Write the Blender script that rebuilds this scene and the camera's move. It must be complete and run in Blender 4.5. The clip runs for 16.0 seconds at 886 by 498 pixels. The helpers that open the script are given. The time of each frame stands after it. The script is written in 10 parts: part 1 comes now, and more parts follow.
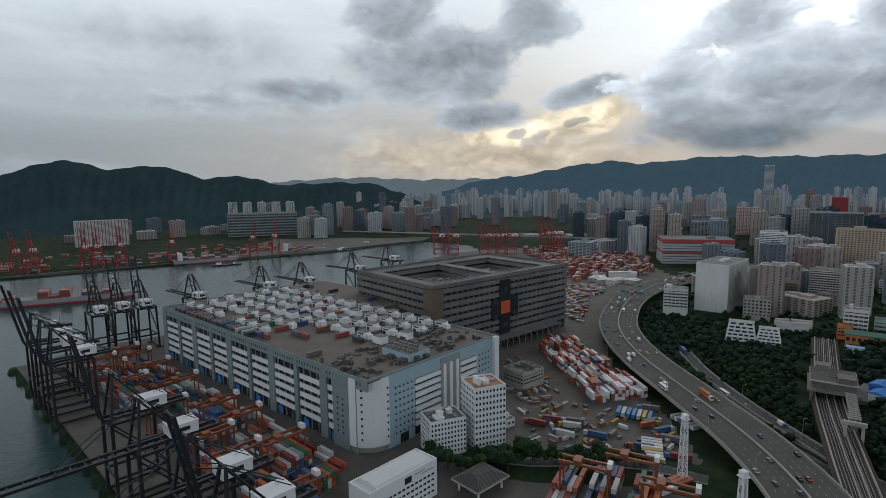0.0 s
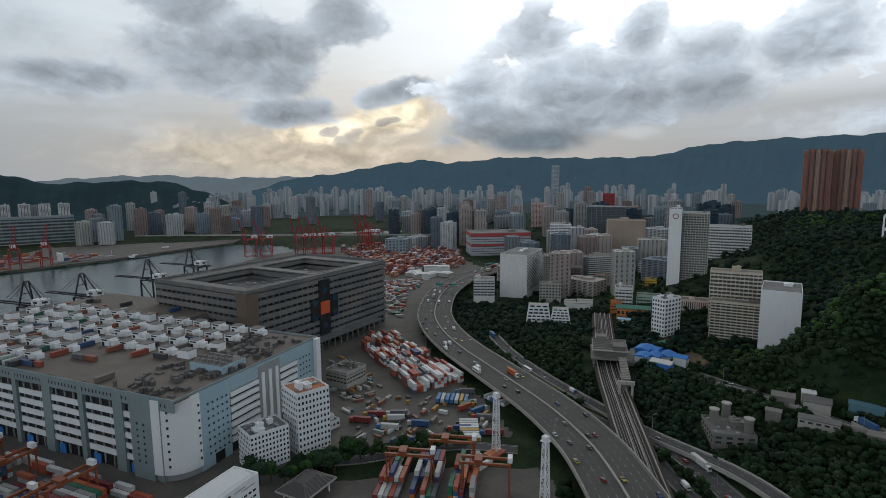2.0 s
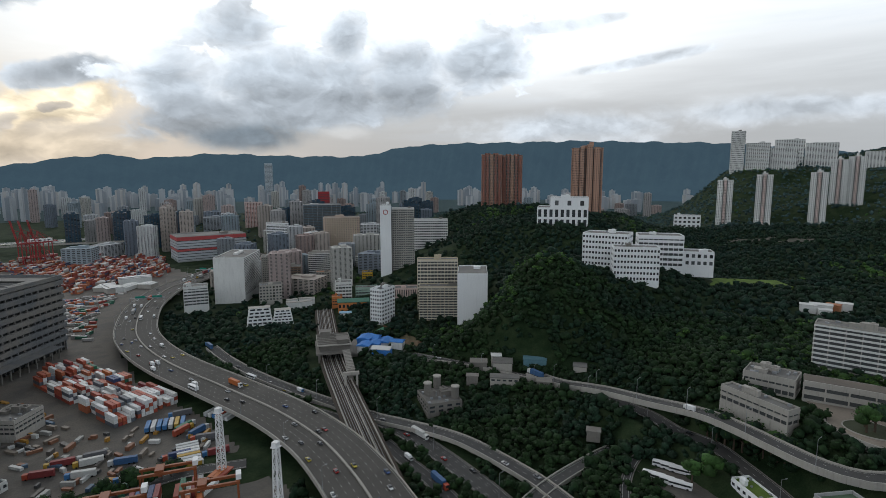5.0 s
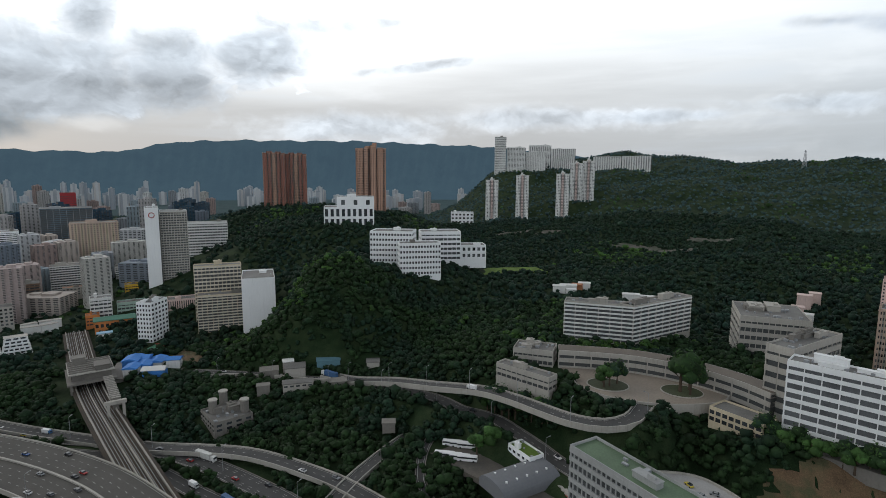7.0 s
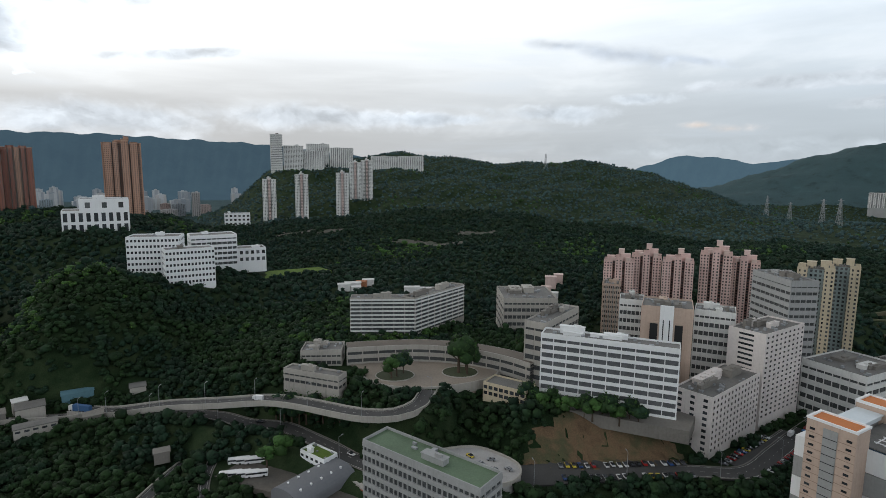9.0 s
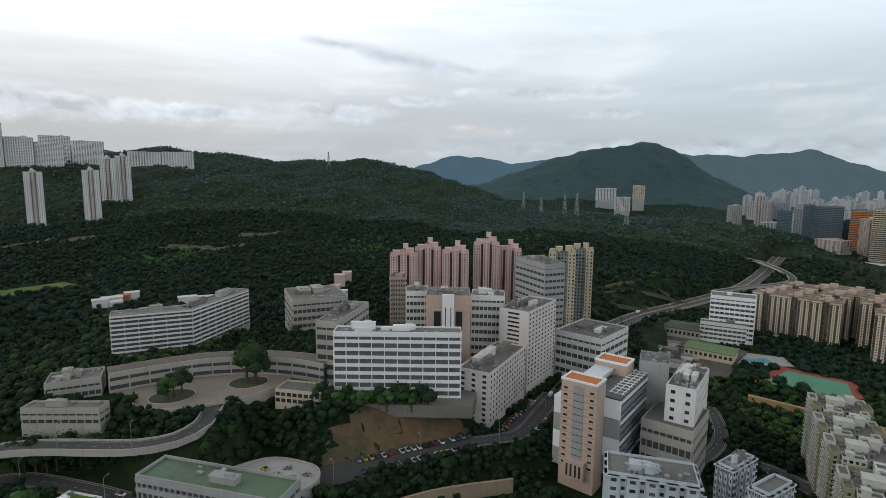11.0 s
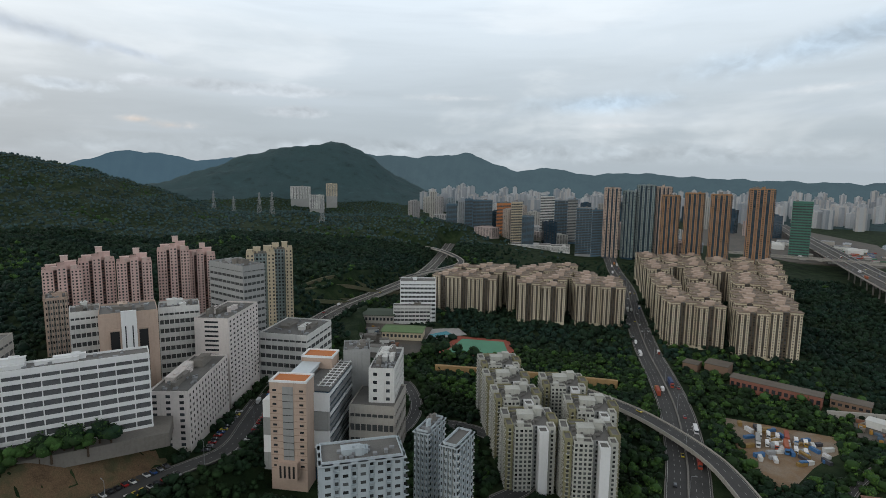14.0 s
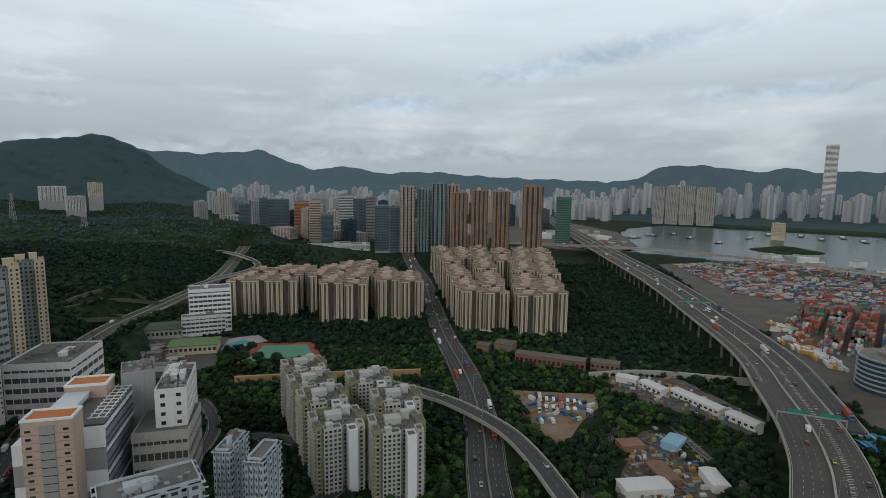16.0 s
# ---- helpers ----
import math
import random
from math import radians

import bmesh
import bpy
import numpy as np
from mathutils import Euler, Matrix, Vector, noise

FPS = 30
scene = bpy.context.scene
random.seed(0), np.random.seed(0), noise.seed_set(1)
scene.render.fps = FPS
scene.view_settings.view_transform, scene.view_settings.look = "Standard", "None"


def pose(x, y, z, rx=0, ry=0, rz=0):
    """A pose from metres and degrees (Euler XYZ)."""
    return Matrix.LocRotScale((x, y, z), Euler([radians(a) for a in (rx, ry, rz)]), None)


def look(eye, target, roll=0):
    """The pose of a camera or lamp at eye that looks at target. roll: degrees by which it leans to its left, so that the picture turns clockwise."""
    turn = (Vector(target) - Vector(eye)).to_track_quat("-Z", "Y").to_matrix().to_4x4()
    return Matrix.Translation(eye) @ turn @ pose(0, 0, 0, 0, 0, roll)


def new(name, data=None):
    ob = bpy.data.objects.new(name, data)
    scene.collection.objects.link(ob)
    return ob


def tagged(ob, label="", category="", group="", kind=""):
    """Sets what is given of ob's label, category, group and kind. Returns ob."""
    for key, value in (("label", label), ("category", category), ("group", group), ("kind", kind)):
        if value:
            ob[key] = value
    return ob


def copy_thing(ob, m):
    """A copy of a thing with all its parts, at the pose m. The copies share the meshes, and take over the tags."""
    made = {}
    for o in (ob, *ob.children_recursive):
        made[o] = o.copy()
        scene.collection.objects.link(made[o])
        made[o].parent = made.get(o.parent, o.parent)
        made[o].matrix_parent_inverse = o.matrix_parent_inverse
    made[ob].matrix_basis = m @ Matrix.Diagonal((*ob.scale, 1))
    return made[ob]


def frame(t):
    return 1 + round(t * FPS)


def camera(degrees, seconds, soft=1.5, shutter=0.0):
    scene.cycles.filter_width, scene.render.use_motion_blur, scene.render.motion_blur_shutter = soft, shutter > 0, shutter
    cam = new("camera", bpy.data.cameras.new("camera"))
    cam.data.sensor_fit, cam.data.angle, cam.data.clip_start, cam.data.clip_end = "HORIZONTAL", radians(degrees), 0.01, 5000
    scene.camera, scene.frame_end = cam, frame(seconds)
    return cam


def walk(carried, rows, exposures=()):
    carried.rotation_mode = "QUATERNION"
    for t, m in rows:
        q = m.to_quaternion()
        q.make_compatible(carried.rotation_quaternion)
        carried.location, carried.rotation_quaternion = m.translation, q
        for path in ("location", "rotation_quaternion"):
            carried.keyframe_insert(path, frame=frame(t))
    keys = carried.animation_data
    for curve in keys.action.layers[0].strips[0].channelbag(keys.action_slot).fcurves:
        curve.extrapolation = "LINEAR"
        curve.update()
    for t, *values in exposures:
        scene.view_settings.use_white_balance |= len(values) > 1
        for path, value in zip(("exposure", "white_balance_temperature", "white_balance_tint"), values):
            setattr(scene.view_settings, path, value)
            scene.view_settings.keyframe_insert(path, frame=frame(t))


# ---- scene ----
# a turning camera, high over the container port
cam = camera(78.36, 16.0, soft=0.6)
H = 168.0
walk(cam, [
    (0.0, pose(0, 0, H, 82.82, 0.55, -0.14)),
    (0.5, pose(0, 0, H, 82.75, 0.59, -4.81)),
    (1.0, pose(0, 0, H, 82.67, 0.52, -9.48)),
    (1.5, pose(0, 0, H, 82.57, 0.48, -14.42)),
    (2.0, pose(0, 0, H, 82.48, 0.47, -19.31)),
    (2.5, pose(0, 0, H, 82.39, 0.45, -24.26)),
    (3.0, pose(0, 0, H, 82.32, 0.33, -29.13)),
    (3.5, pose(0, 0, H, 82.25, 0.24, -33.81)),
    (6.0, pose(0, 0, H, 82.16, -0.09, -59.38)),
    (6.5, pose(0, 0, H, 82.16, -0.23, -65.11)),
    (7.0, pose(0, 0, H, 82.17, -0.31, -70.69)),
    (7.5, pose(0, 0, H, 82.19, -0.34, -76.50)),
    (8.0, pose(0, 0, H, 82.21, -0.37, -82.29)),
    (8.5, pose(0, 0, H, 82.22, -0.45, -87.80)),
    (9.0, pose(0, 0, H, 82.23, -0.52, -93.44)),
    (11.5, pose(0, 0, H, 82.30, -0.59, -121.31)),
    (12.0, pose(0, 0, H, 82.35, -0.58, -126.85)),
    (12.5, pose(0, 0, H, 82.36, -0.59, -132.18)),
    (13.0, pose(0, 0, H, 82.38, -0.67, -137.15)),
    (13.5, pose(0, 0, H, 82.42, -0.72, -142.05)),
    (14.0, pose(0, 0, H, 82.46, -0.77, -146.99)),
    (14.5, pose(0, 0, H, 82.46, -0.80, -152.18)),
    (15.0, pose(0, 0, H, 82.50, -0.84, -157.41)),
    (15.5, pose(0, 0, H, 82.52, -0.84, -162.66)),
    (16.0, pose(0, 0, H, 82.59, -0.83, -167.94)),
], exposures=[(0.0, -0.14, 6020, 8), (3.5, -0.02, 6050, 8), (6.0, 0.22, 6200, 9), (9.0, 0.32, 6250, 9), (12.5, 0.30, 6300, 9), (16.0, 0.03, 6300, 8)])


# ---- sky and light ----
def node(tree, kind, **values):
    n = tree.nodes.new(kind)
    for key, v in values.items():
        if key in n.inputs:
            n.inputs[key].default_value = v
        elif key == "operation":
            n.operation = v
    return n


def calc(tree, op, a, b=None, c=None, clamp=False):
    n = tree.nodes.new("ShaderNodeMath")
    n.operation, n.use_clamp = op, clamp
    for i, v in enumerate((a, b, c)):
        if v is None:
            continue
        if isinstance(v, (int, float)):
            n.inputs[i].default_value = v
        else:
            tree.links.new(v, n.inputs[i])
    return n.outputs[0]


def blend(tree, fac, a, b):
    n = tree.nodes.new("ShaderNodeMix")
    n.data_type = "RGBA"
    for i, v in ((0, fac), (6, a), (7, b)):
        if isinstance(v, (int, float)):
            n.inputs[i].default_value = v
        elif isinstance(v, tuple):
            n.inputs[i].default_value = (*v, 1)
        else:
            tree.links.new(v, n.inputs[i])
    return n.outputs[2]


def soft(tree, v, lo, hi, a=0.0, b=1.0):
    n = tree.nodes.new("ShaderNodeMapRange")
    n.interpolation_type = "SMOOTHSTEP"
    tree.links.new(v, n.inputs[0])
    for i, q in enumerate((lo, hi, a, b)):
        n.inputs[i + 1].default_value = q
    return n.outputs[0]


SUN_AZ, SUN_EL = 14.0, 9.0
world = bpy.data.worlds.new("world")
scene.world = world
world.use_nodes = True
wt = world.node_tree
wt.nodes.clear()
out = node(wt, "ShaderNodeOutputWorld")
bg = node(wt, "ShaderNodeBackground", Strength=1.0)
wt.links.new(bg.outputs[0], out.inputs[0])
tc = node(wt, "ShaderNodeTexCoord")
sep = node(wt, "ShaderNodeSeparateXYZ")
wt.links.new(tc.outputs["Generated"], sep.inputs[0])
sx, sy, sz = sep.outputs
az = calc(wt, "WRAP", calc(wt, "MULTIPLY", calc(wt, "ARCTAN2", sx, sy), 180 / math.pi), 270.0, -90.0)
el = calc(wt, "MULTIPLY", calc(wt, "ARCSINE", sz), 180 / math.pi)
def field(ka, ke, oa=0.0, oe=0.0, detail=6.0, rough=0.55):
    """Cloudy noise over bearing and height, about nought."""
    c = node(wt, "ShaderNodeCombineXYZ")
    wt.links.new(calc(wt, "MULTIPLY", calc(wt, "ADD", az, oa), ka), c.inputs[0])
    wt.links.new(calc(wt, "MULTIPLY", calc(wt, "ADD", el, oe), ke), c.inputs[1])
    n = node(wt, "ShaderNodeTexNoise", Scale=1.0, Detail=detail, Roughness=rough, Distortion=0.25)
    wt.links.new(c.outputs[0], n.inputs["Vector"])
    return calc(wt, "SUBTRACT", n.outputs[0], 0.5)


def lobes(oa=0.0, oe=0.0):
    """Rounded heaps as of a swelling cloud, at several sizes."""
    c = node(wt, "ShaderNodeCombineXYZ")
    wt.links.new(calc(wt, "MULTIPLY", calc(wt, "ADD", calc(wt, "ADD", az, oa), calc(wt, "MULTIPLY", wob_a, 9.0)), 0.20), c.inputs[0])
    wt.links.new(calc(wt, "MULTIPLY", calc(wt, "ADD", calc(wt, "ADD", el, oe), calc(wt, "MULTIPLY", wob_e, 6.0)), 0.30), c.inputs[1])
    n = node(wt, "ShaderNodeTexVoronoi", Scale=1.0, Detail=3.0, Roughness=0.5)
    wt.links.new(c.outputs[0], n.inputs["Vector"])
    return calc(wt, "SUBTRACT", 0.45, n.outputs["Distance"])


wob_a, wob_e = field(0.16, 0.26, 31.0, 7.0), field(0.16, 0.26, 77.0, 3.0)
rag = field(0.17, 0.28, 5.0, 2.0, 8.0, 0.58)
broad = field(0.05, 0.16, 11.0, 4.0, 5.0)
streaky = field(0.035, 0.33, 3.0, 1.0, 6.0)
heap_here = lobes()
relief = calc(wt, "SUBTRACT", heap_here, lobes(-0.5, 0.9))
rag_relief = calc(wt, "SUBTRACT", rag, field(0.17, 0.28, 4.6, 2.7, 8.0, 0.58))


def mass(rows):
    """How deep a direction lies in a bank made of several swells: bearing, height, reach across and up, slope."""
    best = None
    for a, e, wa, we, tilt in rows:
        da = calc(wt, "SUBTRACT", az, a)
        de = calc(wt, "SUBTRACT", calc(wt, "SUBTRACT", el, e), calc(wt, "MULTIPLY", da, tilt))
        q = calc(wt, "SQRT", calc(wt, "ADD", calc(wt, "POWER", calc(wt, "DIVIDE", da, wa), 2.0), calc(wt, "POWER", calc(wt, "DIVIDE", de, we), 2.0)))
        q = calc(wt, "SUBTRACT", 1.0, q)
        best = q if best is None else calc(wt, "SMOOTH_MAX", best, q, 0.15)
    return best


def bank(under, rows, light, dark, share, edge=0.2, ragged=1.0, heaped=0.5, swell=0.0):
    """Lays a cloud bank over the sky so far: lit tops and darker depth, with a swelling rim."""
    q = calc(wt, "ADD", calc(wt, "ADD", mass(rows), swell), calc(wt, "ADD", calc(wt, "MULTIPLY", rag, ragged), calc(wt, "MULTIPLY", calc(wt, "ADD", heap_here, 0.42), heaped)))
    tone = blend(wt, soft(wt, q, 0.1, 0.85), light, dark)
    n = node(wt, "ShaderNodeVectorMath", operation="SCALE")
    wt.links.new(tone, n.inputs[0])
    gain = calc(wt, "ADD", calc(wt, "MULTIPLY", relief, 0.55), calc(wt, "MULTIPLY", rag_relief, 0.9))
    gain = calc(wt, "ADD", gain, calc(wt, "MULTIPLY", broad, 0.3))
    wt.links.new(calc(wt, "ADD", 1.0, gain), n.inputs["Scale"])
    return blend(wt, calc(wt, "MULTIPLY", soft(wt, q, 0.0, edge), share), under, n.outputs[0])


sky = node(wt, "ShaderNodeTexSky")
sky.sky_type, sky.sun_disc = "NISHITA", False
sky.sun_elevation, sky.sun_rotation = radians(SUN_EL), radians(SUN_AZ)
sky.air_density, sky.dust_density = 1.0, 2.0
sky_dim = node(wt, "ShaderNodeVectorMath", operation="SCALE")
wt.links.new(sky.outputs[0], sky_dim.inputs[0])
sky_dim.inputs["Scale"].default_value = 0.06
# high overcast: pale above, duller and bluer towards the horizon, white over the hills
high = soft(wt, calc(wt, "ADD", el, calc(wt, "MULTIPLY", streaky, 9.0)), 1.0, 22.0)
side = soft(wt, calc(wt, "ABSOLUTE", calc(wt, "SUBTRACT", az, 74.0)), 62.0, 10.0)
low_col = blend(wt, soft(wt, az, 60.0, 150.0), (0.46, 0.45, 0.44), (0.42, 0.465, 0.50))
low_col = blend(wt, soft(wt, az, -8.0, -40.0), low_col, (0.36, 0.39, 0.40))
top_col = blend(wt, side, (0.82, 0.89, 0.95), (1.22, 1.23, 1.22))
top_col = blend(wt, soft(wt, az, 26.0, 2.0), top_col, (0.98, 1.03, 1.05))
layer = blend(wt, high, low_col, top_col)
layer = blend(wt, calc(wt, "MULTIPLY", soft(wt, streaky, 0.0, 0.22), 0.35), layer, (0.52, 0.57, 0.63))
layer = blend(wt, calc(wt, "MULTIPLY", soft(wt, broad, 0.02, 0.2), 0.3), layer, (0.98, 0.99, 0.99))
col = blend(wt, 0.94, sky_dim.outputs[0], layer)
# sunlit haze behind the billows above the hill's shoulder
glare = calc(wt, "MULTIPLY", soft(wt, calc(wt, "ABSOLUTE", calc(wt, "SUBTRACT", az, 42.0)), 40.0, 14.0), soft(wt, el, 6.0, 13.0))
col = blend(wt, calc(wt, "MULTIPLY", glare, 0.85), col, (1.24, 1.23, 1.20))
# the gap towards the low sun: warm near the horizon, a bright break above it
col = bank(col, [(5.0, 2.6, 24.0, 4.6, 0.0)], (0.56, 0.50, 0.42), (0.68, 0.56, 0.41), 0.85, 0.7, 0.4, 0.2)
col = bank(col, [(14.5, 6.2, 7.0, 2.3, 0.12), (9.0, 5.0, 8.0, 1.7, 0.1)], (0.98, 0.80, 0.56), (1.35, 1.14, 0.80), 0.95, 0.35, 0.6, 0.4)
# the grey bank over the channel, with lobes above and torn ends below
col = bank(col, [(-24.0, 12.5, 15.0, 4.0, 0.0), (-21.0, 7.5, 15.0, 1.8, 0.0)], (0.60, 0.64, 0.66), (0.48, 0.51, 0.53), 0.7, 0.9, 1.0, 0.4, 0.1)
col = bank(col, [(-1.0, 11.5, 12.0, 4.4, 0.0), (-14.0, 8.8, 8.0, 1.5, 0.0), (9.5, 15.5, 4.0, 3.6, 0.0), (-4.5, 16.0, 5.0, 4.0, 0.0), (4.0, 6.4, 6.5, 1.6, 0.05), (14.5, 8.6, 4.5, 1.3, 0.2)], (0.56, 0.59, 0.62), (0.36, 0.385, 0.41), 0.95, 0.4, 1.25, 0.5, 0.16)
col = bank(col, [(10.6, 4.4, 2.4, 1.1, 0.3), (13.4, 5.5, 2.6, 0.7, 0.25), (7.4, 4.6, 1.6, 0.7, 0.2)], (0.62, 0.54, 0.45), (0.44, 0.40, 0.37), 0.85, 0.4, 2.2, 1.0, -0.25)
# the great bank right of the gap: pale turrets, a slate base that climbs to the south
col = bank(col, [(34.0, 9.0, 15.0, 3.8, 0.05), (28.5, 13.2, 4.0, 2.8, 0.0), (38.8, 13.0, 2.6, 3.0, 0.3), (45.0, 10.6, 4.0, 2.4, 0.1), (53.0, 11.0, 5.2, 3.8, 0.25), (23.0, 8.0, 5.0, 2.4, 0.0)], (0.84, 0.87, 0.90), (0.50, 0.54, 0.58), 0.95, 0.22, 1.25, 0.65, 0.22)
col = bank(col, [(36.0, 6.6, 18.0, 2.5, 0.09), (25.5, 5.0, 8.0, 2.6, 0.05)], (0.46, 0.49, 0.52), (0.36, 0.385, 0.41), 0.92, 0.6, 0.9, 0.4, 0.16)
col = bank(col, [(29.0, 3.6, 9.0, 1.9, 0.05)], (0.33, 0.36, 0.385), (0.175, 0.205, 0.23), 0.9, 0.9, 0.7, 0.3, 0.12)
col = bank(col, [(60.0, 14.2, 9.0, 0.8, 0.08), (68.0, 10.6, 9.0, 0.7, 0.12)], (0.80, 0.83, 0.86), (0.66, 0.70, 0.74), 0.8, 0.4, 0.9, 0.3)
# cloud lying on the mountain crest, and thin layers beyond it
col = bank(col, [(62.0, 4.8, 14.0, 2.0, 0.0), (80.0, 5.6, 18.0, 1.6, 0.0)], (0.70, 0.72, 0.74), (0.56, 0.59, 0.62), 0.85, 0.8, 0.9, 0.4, 0.12)
col = bank(col, [(105.0, 6.2, 8.0, 1.3, 0.0), (93.0, 5.6, 7.0, 0.9, 0.0), (113.0, 7.4, 4.0, 0.8, 0.0)], (0.64, 0.68, 0.72), (0.50, 0.54, 0.58), 0.7, 0.6, 0.9, 0.5)
col = bank(col, [(111.5, 11.4, 9.5, 1.2, -0.15), (105.0, 12.6, 5.0, 0.8, -0.1), (117.5, 10.6, 4.5, 0.7, -0.2)], (0.56, 0.60, 0.66), (0.45, 0.50, 0.57), 0.75, 1.1, 1.3, 0.5, 0.1)
col = bank(col, [(121.0, 4.4, 3.4, 0.8, 0.0), (118.0, 4.8, 2.0, 0.5, 0.0)], (0.74, 0.68, 0.64), (0.86, 0.70, 0.58), 0.55, 1.1, 1.3, 0.5)
col = bank(col, [(132.0, 6.2, 4.0, 0.8, 0.0), (127.0, 8.2, 14.0, 0.9, 0.0)], (0.62, 0.64, 0.67), (0.54, 0.57, 0.60), 0.6, 0.6, 0.8, 0.4)
# bluer openings and pale bars over the far city
col = bank(col, [(163.0, 7.4, 12.0, 1.6, 0.02), (184.0, 12.0, 22.0, 2.2, 0.16), (199.0, 8.0, 12.0, 1.2, 0.0)], (0.56, 0.64, 0.71), (0.46, 0.56, 0.66), 0.7, 0.9, 0.5, 0.15)
col = bank(col, [(165.0, 5.2, 9.0, 0.5, 0.0), (182.0, 7.9, 7.0, 0.6, 0.05), (196.0, 6.4, 12.0, 0.6, 0.0), (148.0, 8.0, 7.0, 0.5, 0.0)], (0.66, 0.68, 0.70), (0.70, 0.70, 0.70), 0.4, 1.2, 1.4, 0.4)
col = bank(col, [(150.0, 2.6, 60.0, 1.8, 0.0)], (0.50, 0.54, 0.57), (0.46, 0.50, 0.53), 0.6, 0.9, 0.3, 0.1)
# lighter overcast added out of view behind the start, to brighten facing walls
rear = calc(wt, "MAXIMUM", soft(wt, az, 208.0, 232.0), soft(wt, az, -44.0, -66.0))
col = blend(wt, calc(wt, "MULTIPLY", calc(wt, "MULTIPLY", rear, 0.7), soft(wt, el, -1.0, 6.0)), col, (1.12, 1.13, 1.14))
# thick cloud added overhead, out of view, to dim trees and ground
col = blend(wt, soft(wt, el, 26.0, 46.0), col, (0.22, 0.23, 0.245))
col = blend(wt, soft(wt, el, -0.5, -6.0), col, (0.06, 0.07, 0.07))
wt.links.new(col, bg.inputs[0])

sun_lamp = bpy.data.lights.new("sun", "SUN")
sun_lamp.energy, sun_lamp.angle, sun_lamp.color = 0.5, radians(25), (1.0, 0.93, 0.84)
sun = new("sun", sun_lamp)
sun.matrix_world = look((0, 0, 900), (-900 * math.sin(radians(SUN_AZ)), -900 * math.cos(radians(SUN_AZ)), 900 - 900 * math.tan(radians(32))))


# ---- materials ----
MATS = {}


def paint(name, colour, rough=0.75, vary=0.18, scale=0.25, streak=0.0, bump=0.15, metal=0.0, per="", spread=0.0, second=None, spec=0.35):
    """A weathered surface: grain and stains at two sizes, rain streaks down walls, and a tint of its own for each piece."""
    if name in MATS:
        return MATS[name]
    m = bpy.data.materials.new(name)
    m.use_nodes = True
    t = m.node_tree
    b = t.nodes["Principled BSDF"]
    b.inputs["Roughness"].default_value, b.inputs["Metallic"].default_value = rough, metal
    b.inputs["Specular IOR Level"].default_value = spec
    g = node(t, "ShaderNodeNewGeometry")
    big = node(t, "ShaderNodeTexNoise", Scale=scale * 0.12, Detail=4.0, Roughness=0.6)
    fine = node(t, "ShaderNodeTexNoise", Scale=scale * 3, Detail=5.0, Roughness=0.65)
    for n in (big, fine):
        t.links.new(g.outputs["Position"], n.inputs["Vector"])
    mixed = calc(t, "ADD", calc(t, "MULTIPLY", calc(t, "SUBTRACT", big.outputs[0], 0.5), 1.3), calc(t, "MULTIPLY", calc(t, "SUBTRACT", fine.outputs[0], 0.5), 0.9))
    if streak:
        mp = node(t, "ShaderNodeMapping")
        mp.inputs["Scale"].default_value = (0.9, 0.9, 0.05)
        t.links.new(g.outputs["Position"], mp.inputs[0])
        run = node(t, "ShaderNodeTexNoise", Scale=1.0, Detail=4.0, Roughness=0.7)
        t.links.new(mp.outputs[0], run.inputs["Vector"])
        mixed = calc(t, "SUBTRACT", mixed, calc(t, "MULTIPLY", soft(t, run.outputs[0], 0.5, 0.75), streak / max(vary, 0.01)))
    gain = calc(t, "ADD", 1.0, calc(t, "MULTIPLY", mixed, vary * 2))
    if per:
        if per == "object":
            r = node(t, "ShaderNodeObjectInfo").outputs["Random"]
        else:
            r = g.outputs["Random Per Island"]
        gain = calc(t, "MULTIPLY", gain, calc(t, "ADD", 1.0 - spread / 2, calc(t, "MULTIPLY", r, spread)))
    base = colour
    if second is not None:
        base = blend(t, soft(t, big.outputs[0], 0.4, 0.62), colour, second)
    else:
        rgb = node(t, "ShaderNodeRGB")
        rgb.outputs[0].default_value = (*colour, 1)
        base = rgb.outputs[0]
    mul = node(t, "ShaderNodeVectorMath", operation="SCALE")
    t.links.new(base, mul.inputs[0]), t.links.new(gain, mul.inputs["Scale"])
    t.links.new(mul.outputs[0], b.inputs["Base Color"])
    if bump:
        bp = node(t, "ShaderNodeBump", Strength=bump, Distance=0.1)
        t.links.new(fine.outputs[0], bp.inputs["Height"])
        t.links.new(bp.outputs[0], b.inputs["Normal"])
    MATS[name] = m
    return m


